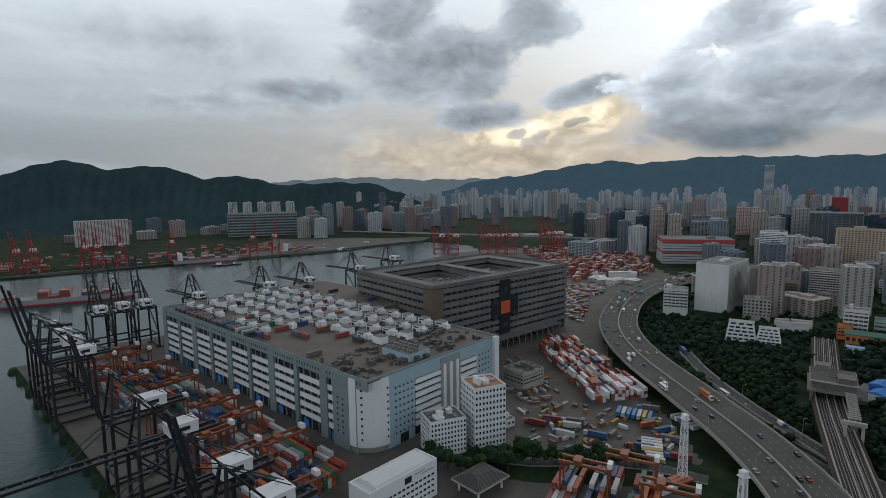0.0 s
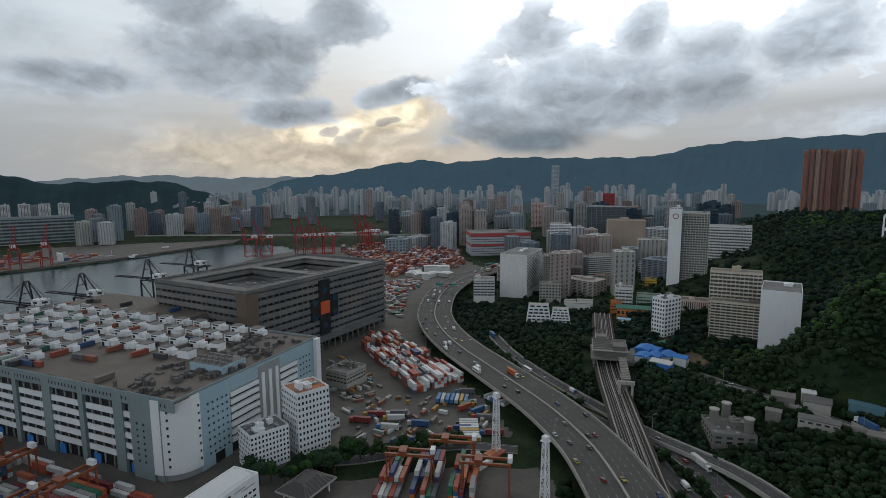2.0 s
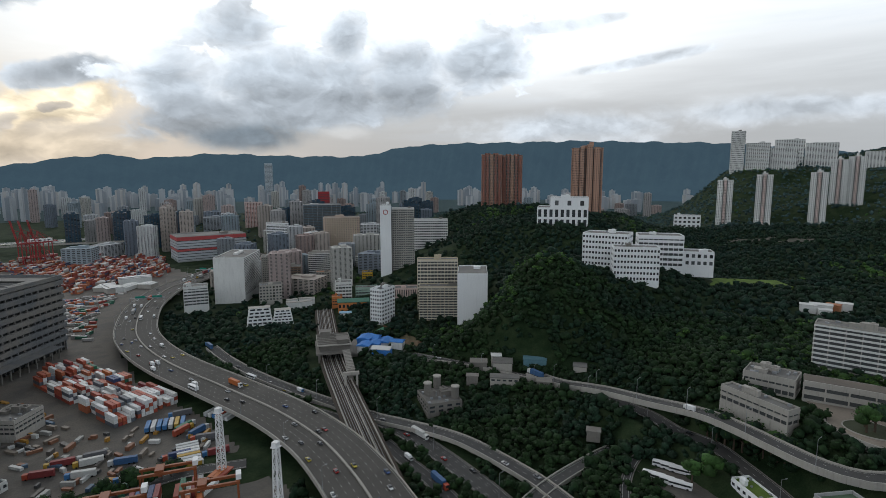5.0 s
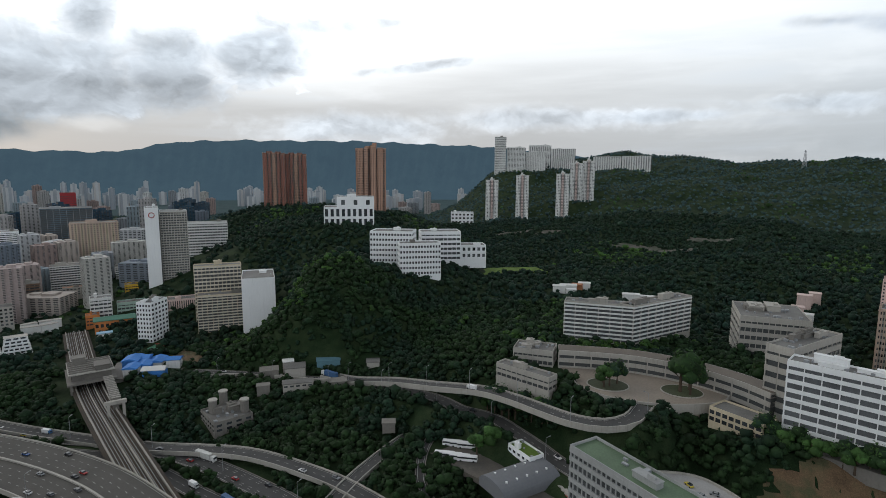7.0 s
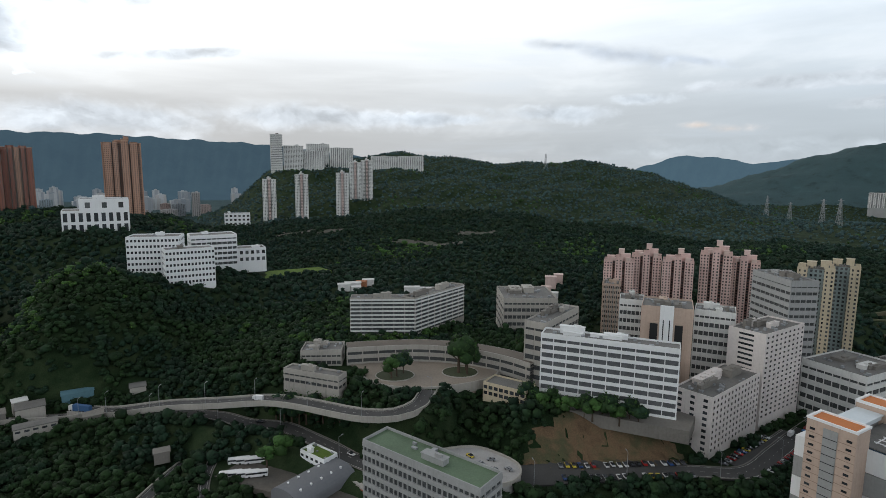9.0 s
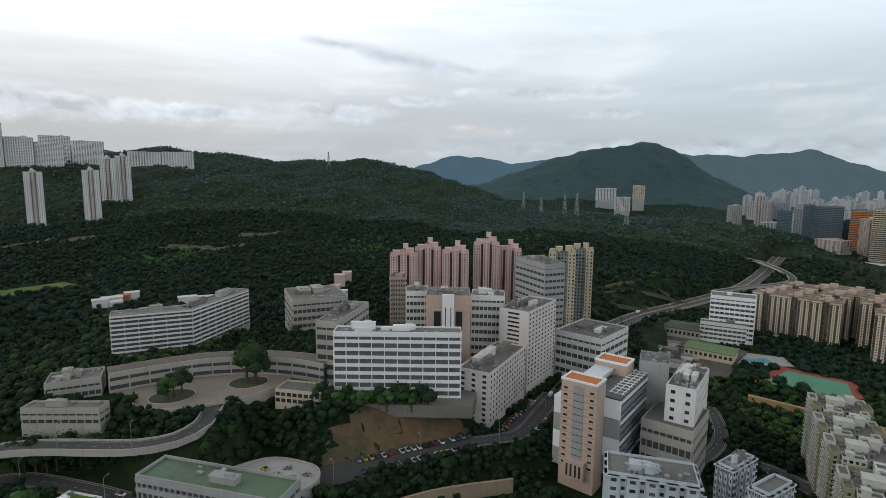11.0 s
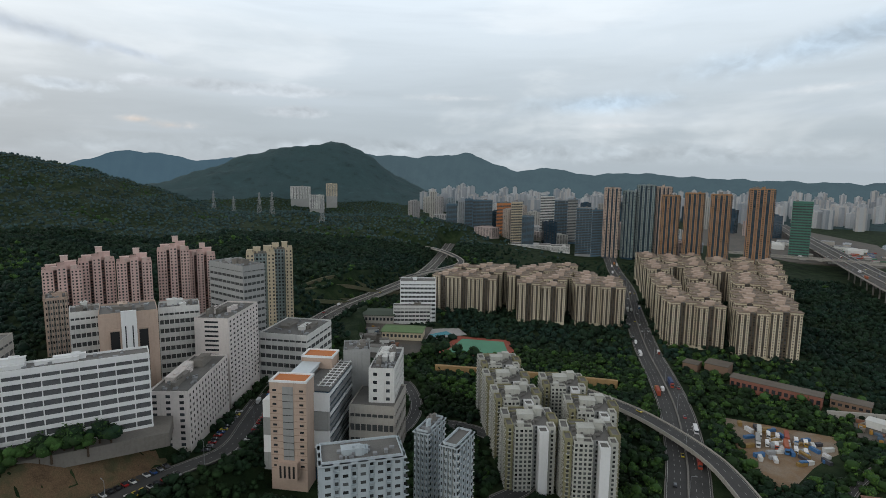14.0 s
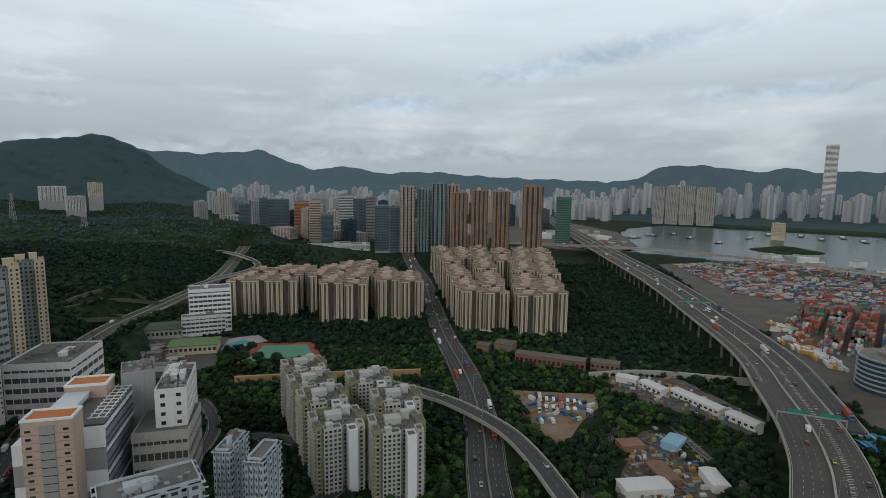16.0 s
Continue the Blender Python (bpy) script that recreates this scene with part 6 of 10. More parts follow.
stand(BROWN_WINGS, 876.0, 646.0, 103.2, -53.6, 38.0, 40.8, 1.001)
stand(BROWN_WINGS, 914.0, 623.4, 103.2, -55.7, 39.5, 40.8, 0.993)
stand(SALMON_WINGS, 830.2, 419.1, 98.4, -63.2, 51.4, 36.0, 1.000)
building("magistracy", 660.6, 367.7, 96.0, 65.7, 48.0, 27.3, -60.9, "white court house with tall dark window bays on the hill", style='punched', wall=CLEAN, floors=2, bays=(9, 6), share=(0.55,0.75), near=True)
building("magistracy_hall", 672.3, 363.8, 96.0, 49.8, 36.0, 40.1, -61.6, "white upper hall of the court house", style='punched', wall=CLEAN, floors=3, bays=(3, 5), share=(0.3,0.5))
building("school_block", 524.6, 239.1, 69.6, 44.4, 28.8, 38.7, -77.5, "white school block stepping up the hill", style='punched', wall=CLEAN, share=(0.6,0.42), floors=7, bays=(14, 4), near=True, group='hill school')
building("school_block", 502.7, 201.3, 67.2, 40.9, 21.6, 32.6, -60.2, "white school wing with window grid", style='punched', wall=CLEAN, share=(0.6,0.42), floors=6, bays=(14, 4), near=True, group='hill school')
building("school_block", 581.3, 207.7, 72.0, 44.7, 28.8, 31.8, -62.3, "white stepped school wing", style='ribbon', wall=CLEAN, floors=6, bays=(9, 4), group='hill school')
building("school_block", 611.8, 183.1, 69.6, 40.4, 24.0, 16.1, -65.3, "low white school hall", style='punched', wall=CLEAN, floors=2, bays=(7, 3), group='hill school')
stand(SLIM_WINGS, 1130.9, 285.7, 69.6, -75.8, 33.0, 28.8, 0.952)
stand(SLIM_WINGS, 1144.8, 223.4, 72.0, -79.0, 30.2, 28.8, 1.034)
stand(SLIM_WINGS, 1163.7, 142.2, 74.4, -83.0, 30.7, 28.8, 1.051)
stand(SLIM_WINGS, 1244.4, 122.8, 105.6, -84.4, 26.4, 28.8, 0.966)
stand(SLIM_WINGS, 1258.6, 98.1, 105.6, -85.5, 27.5, 28.8, 1.022)
building("hill_estate_block", 1543.3, 367.3, 168.0, 31.7, 28.8, 104.8, -76.6, "white apartment block on the hill crest", style='flats', wall=WHITE, floors=22, bays=(6, 4), group='hill estate', clutter=2)
building("hill_estate_block", 1564.8, 326.2, 168.0, 52.6, 28.8, 75.5, -78.2, "white apartment block on the hill crest", style='flats', wall=WHITE, floors=22, bays=(6, 4), group='hill estate', clutter=2)
building("hill_estate_block", 1587.0, 273.7, 168.0, 57.2, 28.8, 63.3, -80.2, "white apartment block on the hill crest", style='flats', wall=WHITE, floors=22, bays=(6, 4), group='hill estate', clutter=2)
building("hill_estate_block", 1671.8, 276.1, 180.0, 65.0, 28.8, 74.6, -80.6, "white apartment block on the hill crest", style='flats', wall=WHITE, floors=22, bays=(6, 4), group='hill estate', clutter=2)
building("hill_estate_block", 1681.7, 207.3, 180.0, 68.9, 28.8, 64.4, -83.0, "white apartment block on the hill crest", style='flats', wall=WHITE, floors=22, bays=(6, 4), group='hill estate', clutter=2)
building("hill_estate_block", 1632.6, 77.1, 162.0, 76.3, 28.8, 56.9, -87.3, "white apartment block on the hill crest", style='flats', wall=WHITE, floors=22, bays=(6, 4), group='hill estate', clutter=2)
building("hill_estate_block", 1634.4, -1.6, 162.0, 76.9, 28.8, 58.1, -90.1, "white apartment block on the hill crest", style='flats', wall=WHITE, floors=22, bays=(6, 4), group='hill estate', clutter=2)
building("white_villa", 1042.8, 324.1, 69.6, 44.9, 24.0, 22.7, -72.7, "low white house on the slope", style='punched', wall=CLEAN, floors=3, bays=(6, 3))
building("hospital_wing", 405.6, 20.2, 48.0, 49.0, 13.0, 27.5, -90.0, "long hospital wing with white balcony bands", style='ribbon', wall=WHITE, band=PALE, floors=9, bays=(6, 2), near=True, group='hill hospital', share=(0.5,0.62), clutter=2)
building("hospital_wing", 428.6, -20.0, 48.0, 67.0, 13.0, 27.5, -39.0, "long hospital wing with white balcony bands", style='ribbon', wall=WHITE, band=PALE, floors=9, bays=(8, 2), near=True, group='hill hospital', share=(0.5,0.62), clutter=3)
building("hospital_wing", 436.7, -95.9, 43.2, 42.8, 48.0, 28.3, -92.4, "low hospital wing with ribbon windows", style='ribbon', wall=PALE, floors=5, bays=(12, 4), group='hill hospital')
building("hospital_wing", 329.2, -90.2, 45.6, 13.4, 53.0, 35.9, -128.6, "grey hospital wing with blank end wall", style='ribbon', wall=PALE, floors=6, bays=(2, 10), group='hill hospital')
# dark wall between the bands paints the shade of open balconies
building("white_hospital", 281.0, -108.3, 43.2, 72.0, 12.4, 36.8, -116.1, "white hospital ward block with balcony bands", style='ribbon', wall=CLEAN, floors=8, bays=(10, 2), near=True, share=(0.5,0.6), glass=paint('balcony_shade', (0.10, 0.105, 0.11), vary=0.6, scale=1.2))
building("lodge", 296.4, -57.2, 40.8, 26.8, 14.1, 8.2, -127.4, "yellowed square pavilion with pergola top", style='punched', wall=CREAM, floors=2, bays=(8, 2), near=True, clutter=0, share=(0.75,0.6))
building("staff_quarters", 170.7, -6.3, 20.4, 50.0, 12.7, 54.0, -130.9, "grey staff quarters with green painted roof", style='ribbon', wall=GREYW, band=GREYW, floors=14, bays=(24, 4), near=True, roof=GREENR, share=(0.5,0.6), clutter=1)
building("tall_hospital", 282.5, -173.1, 24.0, 20.7, 59.5, 30.9, -144.2, "white hospital block with small dark windows", style='punched', wall=paint('off_white_tile', (0.60, 0.555, 0.53), streak=0.08), floors=9, bays=(3, 14), near=True, share=(0.34,0.5), group='hospital block', clutter=5)
building("tall_hospital", 316.1, -222.0, 24.0, 22.2, 47.6, 52.6, -149.9, "taller white and tan hospital tower", style='punched', wall=MATS['off_white_tile'], floors=17, bays=(1, 9), near=True, share=(0.4,0.42), group='hospital block')
building("clinic_block", 193.2, -240.1, 14.4, 14.3, 38.7, 47.9, -150.5, "white medical block with plant on its roof", style='punched', wall=WHITE, floors=10, bays=(2, 12), near=True, share=(0.3,0.4), clutter=10)
building("clinic_block", 217.1, -240.5, 14.4, 15.7, 19.2, 50.8, -137.9, "grey windowless medical block", style='punched', wall=GREYW, floors=9, bays=(0, 0))
building("podium", 191.6, -230.4, 12.0, 25.4, 32.9, 31.5, -153.8, "white carpark podium with open levels", style='ribbon', wall=PALE, floors=4, bays=(8, 8), near=True, clutter=0)
building("carpark", 317.0, -282.7, 12.0, 37.9, 45.9, 39.2, -157.7, "white hospital car park block", style='ribbon', wall=WHITE, floors=6, bays=(8, 6))
building("church_block", 335.2, -166.9, 40.8, 30.5, 28.8, 45.5, -116.5, "tan hospital tower with tall dark recesses", style='punched', wall=TAN, floors=8, bays=(0, 6), share=(0.5,0.5))
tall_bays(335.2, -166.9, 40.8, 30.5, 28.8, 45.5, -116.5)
building("ward_block", 359.8, -153.5, 40.8, 15.9, 19.2, 43.9, -113.1, "white ward block with ribbon windows", style='ribbon', wall=WHITE, floors=8, bays=(6, 2))
building("ward_block", 336.3, -199.9, 36.0, 24.1, 19.2, 46.2, -120.7, "white ward block with ribbon windows", style='ribbon', wall=WHITE, floors=8, bays=(8, 2))
building("office_slab", 353.6, -257.4, 19.2, 43.3, 18.5, 81.7, 177.4, "grey glazed institutional tower", style='ribbon', wall=GREYW, floors=16, bays=(8, 5), share=(0.5,0.4))
stand(PINK_WINGS, 494.1, -196.2, 21.6, -111.7, 28.0, 24.0, 0.979)
stand(PINK_WINGS, 500.0, -225.3, 21.6, -114.3, 28.0, 24.0, 1.028)
stand(PINK_WINGS, 481.5, -247.2, 21.6, -117.2, 28.0, 24.0, 1.003)
stand(PINK_WINGS, 482.0, -283.5, 21.6, -120.5, 28.0, 24.0, 1.095)
stand(PINK_WINGS, 481.2, -310.0, 21.6, -122.8, 28.0, 24.0, 0.986)
stand(CREAM_WINGS, 389.6, -308.3, 18.0, -128.4, 24.0, 22.0, 1.178)
stand(CREAM_WINGS, 398.1, -335.8, 18.0, -130.2, 24.0, 22.0, 1.181)
building("brown_block", 459.1, -176.8, 24.0, 15.0, 24.0, 51.6, -111.1, "older brown-grey apartment block", style='flats', wall=PALE, band=TAN, floors=12, bays=(5, 3))
building("blue_block", 139.7, -156.6, 9.6, 34.0, 18.0, 48.2, -132.3, "pale blue-white block of flats", style='flats', wall=BLUEB, band=BLUEB, floors=14, bays=(5, 3), clutter=3, share=(0.62,0.42))
building("blue_block", 134.9, -199.3, 9.6, 7.8, 19.2, 44.1, -170.9, "pale blue-white block of flats", style='flats', wall=WHITE, band=BLUEB, floors=15, bays=(4, 4), clutter=3)
building("blue_block", 116.3, -193.6, 9.6, 8.4, 18.0, 45.0, -174.0, "pale blue-white block of flats with a framed roof", style='flats', wall=WHITE, band=BLUEB, floors=14, bays=(4, 4), clutter=0)
stand(GREEN_WINGS, 162.9, -324.5, 8.4, -141.3, 28.0, 26.0, 1.000)
stand(GREEN_WINGS, 145.4, -299.8, 8.4, -142.1, 28.0, 26.0, 1.000)
stand(GREEN_WINGS, 128.5, -278.6, 8.4, -143.2, 28.0, 26.0, 1.000)
stand(GREEN_WINGS, 108.4, -252.0, 8.4, -144.7, 28.0, 26.0, 1.000)
stand(GREEN_WINGS, 112.9, -313.5, 8.4, -148.2, 28.0, 26.0, 1.000)
stand(GREEN_WINGS, 87.1, -287.9, 8.4, -151.2, 28.0, 26.0, 1.000)
stand(GREEN_WINGS, 77.1, -254.5, 8.4, -151.1, 28.0, 26.0, 1.000)
building("white_school", 354.9, -497.1, 8.0, 40.1, 24.0, 42.9, -144.5, "white college block beside the estate", style='ribbon', wall=CLEAN, floors=9, bays=(9, 5))
building("white_school", 351.1, -480.4, 8.0, 41.3, 12.0, 17.4, -143.8, "low white college wing", style='ribbon', wall=WHITE, floors=4, bays=(10, 3))
building("gold_tower", 185.4, -1021.3, 9.6, 30.5, 36.0, 131.5, -169.7, "very tall ochre and glass apartment tower", style='flats', wall=BLUEG, band=GOLD, floors=45, bays=(4, 4), group='ochre towers', clutter=3)
building("gold_tower", 147.1, -1021.5, 9.6, 31.0, 36.0, 136.5, -171.8, "very tall ochre and glass apartment tower", style='flats', wall=BLUEG, band=GOLD, floors=45, bays=(4, 4), group='ochre towers', clutter=3)
building("gold_tower", 106.0, -1020.5, 9.6, 31.5, 36.0, 135.2, -174.1, "very tall ochre and glass apartment tower", style='flats', wall=BLUEG, band=GOLD, floors=45, bays=(4, 4), group='ochre towers', clutter=3)
building("gold_tower", 47.9, -1018.9, 9.6, 37.0, 36.0, 145.5, -177.3, "very tall ochre and glass apartment tower", style='flats', wall=BLUEG, band=GOLD, floors=45, bays=(4, 4), group='ochre towers', clutter=3)
building("glass_green_tower", 317.4, -1126.1, 9.6, 32.0, 36.0, 140.7, -164.3, "tall blue-green glass apartment tower", style='flats', wall=BLUEG, band=TAN, floors=45, bays=(4, 4), group='glass towers', clutter=3)
building("glass_green_tower", 288.3, -1146.3, 9.6, 26.4, 36.0, 135.0, -165.9, "tall blue-green glass apartment tower", style='flats', wall=BLUEG, band=TEALW, floors=45, bays=(4, 4), group='glass towers', clutter=3)
building("glass_green_tower", 260.1, -1165.3, 9.6, 36.4, 36.0, 147.3, -167.4, "tall blue-green glass apartment tower", style='flats', wall=BLUEG, band=TEALW, floors=45, bays=(4, 4), group='glass towers', clutter=3)
building("glass_green_tower", 229.2, -1184.0, 9.6, 30.7, 36.0, 144.0, -169.0, "tall blue-green glass apartment tower", style='flats', wall=BLUEG, band=TAN, floors=45, bays=(4, 4), group='glass towers', clutter=3)
building("office_tower", 741.4, -1185.2, 9.6, 27.8, 36.0, 90.1, -148.0, "city office tower with banded glass", style='ribbon', wall=SKYG, band=SKYG, floors=28, bays=(5, 4), group='office towers', clutter=2, share=(0.5,0.6))
building("office_tower", 710.6, -1217.9, 9.6, 20.8, 36.0, 103.1, -149.7, "city office tower with banded glass", style='ribbon', wall=SKYG, band=SKYG, floors=28, bays=(5, 4), group='office towers', clutter=2, share=(0.5,0.6))
building("office_tower", 673.6, -1225.0, 9.6, 49.8, 36.0, 100.9, -151.2, "city office tower with banded glass", style='ribbon', wall=SKYG, band=SKYG, floors=28, bays=(5, 4), group='office towers', clutter=2, share=(0.5,0.6))
building("office_tower", 609.5, -1218.0, 9.6, 35.2, 36.0, 97.2, -153.4, "city office tower with banded glass", style='ribbon', wall=ORANGE, band=SKYG, floors=28, bays=(5, 4), group='office towers', clutter=2, share=(0.5,0.6))
building("office_tower", 539.8, -1145.2, 9.6, 25.7, 36.0, 104.2, -154.8, "city office tower with banded glass", style='ribbon', wall=CREAM, band=STEEL, floors=28, bays=(5, 4), group='office towers', clutter=2, share=(0.5,0.6))
building("office_tower", 501.1, -1123.3, 9.6, 26.5, 36.0, 73.9, -156.0, "city office tower with banded glass", style='ribbon', wall=SKYG, band=SKYG, floors=28, bays=(5, 4), group='office towers', clutter=2, share=(0.5,0.6))
building("office_tower", 539.5, -1328.7, 9.6, 35.5, 36.0, 113.2, -157.9, "city office tower with banded glass", style='ribbon', wall=WHITE, band=SKYG, floors=28, bays=(5, 4), group='office towers', clutter=2, share=(0.5,0.6))
building("office_tower", 503.0, -1330.1, 9.6, 32.7, 36.0, 103.9, -159.3, "city office tower with banded glass", style='ribbon', wall=SKYG, band=STEEL, floors=28, bays=(5, 4), group='office towers', clutter=2, share=(0.5,0.6))
building("office_tower", 471.9, -1328.7, 9.6, 24.1, 36.0, 107.4, -160.4, "city office tower with banded glass", style='ribbon', wall=GREYW, band=SKYG, floors=28, bays=(5, 4), group='office towers', clutter=2, share=(0.5,0.6))
building("office_tower", 376.5, -1133.1, 9.6, 32.5, 36.0, 97.5, -161.6, "city office tower with banded glass", style='ribbon', wall=SKYG, band=STEEL, floors=28, bays=(5, 4), group='office towers', clutter=2, share=(0.5,0.6))
building("office_tower", 347.9, -1142.2, 9.6, 26.7, 36.0, 94.1, -163.1, "city office tower with banded glass", style='ribbon', wall=SKYG, band=SKYG, floors=28, bays=(5, 4), group='office towers', clutter=2, share=(0.5,0.6))
building("factory_block", 496.7, -1125.2, 9.6, 93.7, 36.0, 11.8, -156.2, "low white factory block", style='ribbon', wall=WHITE, floors=6, bays=(8, 3), group='factories')
building("factory_block", 429.0, -1139.9, 9.6, 40.5, 36.0, 11.5, -159.4, "low white factory block", style='ribbon', wall=WHITE, floors=6, bays=(8, 3), group='factories')
building("factory_block", 373.8, -1146.6, 9.6, 39.4, 36.0, 14.2, -161.9, "low white factory block", style='ribbon', wall=WHITE, floors=6, bays=(8, 3), group='factories')
building("factory_block", 259.6, -1214.6, 9.6, 44.8, 36.0, 31.4, -167.9, "low white factory block", style='ribbon', wall=WHITE, floors=6, bays=(8, 3), group='factories')
building("supertall", -1311.6, -3067.3, 9.6, 54.1, 72.0, 349.8, -203.2, "pale glass supertall tower over the harbour", style='ribbon', wall=CLEAN, band=CLEAN, floors=60, bays=(4, 4), share=(0.5,0.5), clutter=0)
building("island_hotel", -641.8, -1785.8, 9.6, 35.5, 24.0, 40.1, -199.8, "ochre block on the wooded islet", style='punched', wall=CREAM, floors=9, bays=(8, 4))
building("net_tower", -12.0, -1397.9, 9.6, 36.8, 36.0, 115.6, -180.5, "tower wrapped in green netting", style='ribbon', wall=GREENW, band=GREENW, floors=20, bays=(6, 4))
building("harbour_tower", -383.5, -2271.9, 9.6, 40.7, 48.0, 140.0, -189.6, "grey-brown harbour-side apartment tower", style='flats', wall=GREYW, band=PALE, floors=40, bays=(4, 4), group='harbour towers', clutter=1)
building("harbour_tower", -430.8, -2263.4, 9.6, 46.0, 48.0, 138.7, -190.8, "grey-brown harbour-side apartment tower", style='flats', wall=GREYW, band=PALE, floors=40, bays=(4, 4), group='harbour towers', clutter=1)
building("harbour_tower", -483.6, -2252.7, 9.6, 52.9, 48.0, 141.9, -192.1, "grey-brown harbour-side apartment tower", style='flats', wall=GREYW, band=PALE, floors=40, bays=(4, 4), group='harbour towers', clutter=1)
building("harbour_tower", -547.8, -2237.9, 9.6, 61.1, 48.0, 136.8, -193.8, "grey-brown harbour-side apartment tower", style='flats', wall=GREYW, band=PALE, floors=40, bays=(4, 4), group='harbour towers', clutter=1)
building("hillside_block", 1698.4, -1550.9, 73.0, 80.0, 26.0, 48.0, -132.4, "long white apartment block on the wooded hill", style='flats', wall=GREYW, band=WHITE, floors=16, bays=(7, 3), group='hillside blocks', clutter=1, deep=60.0)
building("hillside_block", 1582.5, -1528.2, 39.0, 58.0, 26.0, 52.0, -134.0, "white apartment block on the wooded hill", style='flats', wall=GREYW, band=WHITE, floors=16, bays=(7, 3), group='hillside blocks', clutter=1, deep=60.0)
building("hillside_block", 1612.1, -1640.5, 84.0, 46.0, 26.0, 50.0, -135.5, "cream apartment block on the wooded hill", style='flats', wall=GREYW, band=CREAMR, floors=16, bays=(7, 3), group='hillside blocks', clutter=1, deep=60.0)


building("quay_flats", -898.0, 1432.0, 6.0, 122.0, 22.0, 66.0, 32.1, "long pink and white apartment slab behind the far quay", style='flats', wall=PINK, band=WHITE, floors=22, bays=(16, 3), clutter=3)
building("quay_depot", -556.0, 1686.0, 6.0, 204.0, 50.0, 68.0, 18.2, "long grey-green multi-storey depot behind the far quay", style='ribbon', wall=TEALW, band=GREYW, floors=8, bays=(12, 3), share=(0.5, 0.55), clutter=3)
for i in range(5):
    qx, qy = 1850 * math.sin(radians(-21.0 + 1.36 * i)), 1850 * math.cos(radians(-21.0 + 1.36 * i))
    building("quay_tower", qx, qy, 6.0, 27.0, 20.0, 98.0, 18.2, "pale apartment tower behind the quay depot", style='flats', wall=GREYW, band=WHITE, floors=32, bays=(4, 3), clutter=1, group="quay towers")
building("tall_glass_tower", 1540.0, 2574.0, 10.0, 40.0, 40.0, 214.0, -30.9, "very tall pale blue glass tower in haze", style='ribbon', wall=BLUEB, band=BLUEB, floors=50, bays=(4, 4), share=(0.5, 0.4), clutter=0)
building("red_block", 886.0, 1211.0, 10.0, 30.0, 30.0, 111.0, -36.2, "tall block with dark red cladding", style='ribbon', wall=paint("dark_red_cladding", (0.30, 0.03, 0.035), vary=0.15), floors=26, bays=(4, 4), share=(0.5, 0.3), clutter=1)
building("pink_block", 735.0, 1308.0, 10.0, 44.0, 30.0, 86.0, -29.4, "pale pink apartment block in the town", style='flats', wall=PINK, band=PINKP, floors=26, bays=(6, 4), clutter=2)


# ---- the big housing estate: columns of cream towers along the avenue ----
def estate_column(x, y, dx, rows, first=0, step=27.0):
    """Towers one behind the other from a front place, the line leaning by dx to each metre outwards."""
    ux, uy = dx, -math.sqrt(1 - dx * dx)
    for r in range(first, rows):
        sway = 1.6 if r % 2 else -0.8
        px, py = x + ux * step * r + sway, y + uy * step * r
        stand(ESTATE, px, py, 8.0 + 0.5 * ((r * 5 + int(x)) % 3), math.degrees(math.atan2(dx, -uy)) + 14, 26, 22, 0.96 + 0.028 * ((r * 7 + int(x)) % 4))


estate_column(3, -578, 0.07, 14)
estate_column(28.5, -571, 0.09, 14)
estate_column(64.7, -576, 0.19, 14)
estate_column(90, -569, 0.30, 14)
estate_column(46, -575, 0.14, 14, 8)
estate_column(77, -573, 0.245, 14, 9)
estate_column(166, -600, 0.30, 3)
estate_column(191.5, -592, 0.30, 4)
estate_column(224, -574, 0.22, 6)
estate_column(250, -566, 0.20, 6)
estate_column(308, -572, 0.14, 4)
estate_column(333, -564, 0.10, 4)
estate_column(357, -556, 0.06, 3)
estate_column(279, -600, 0.17, 4)


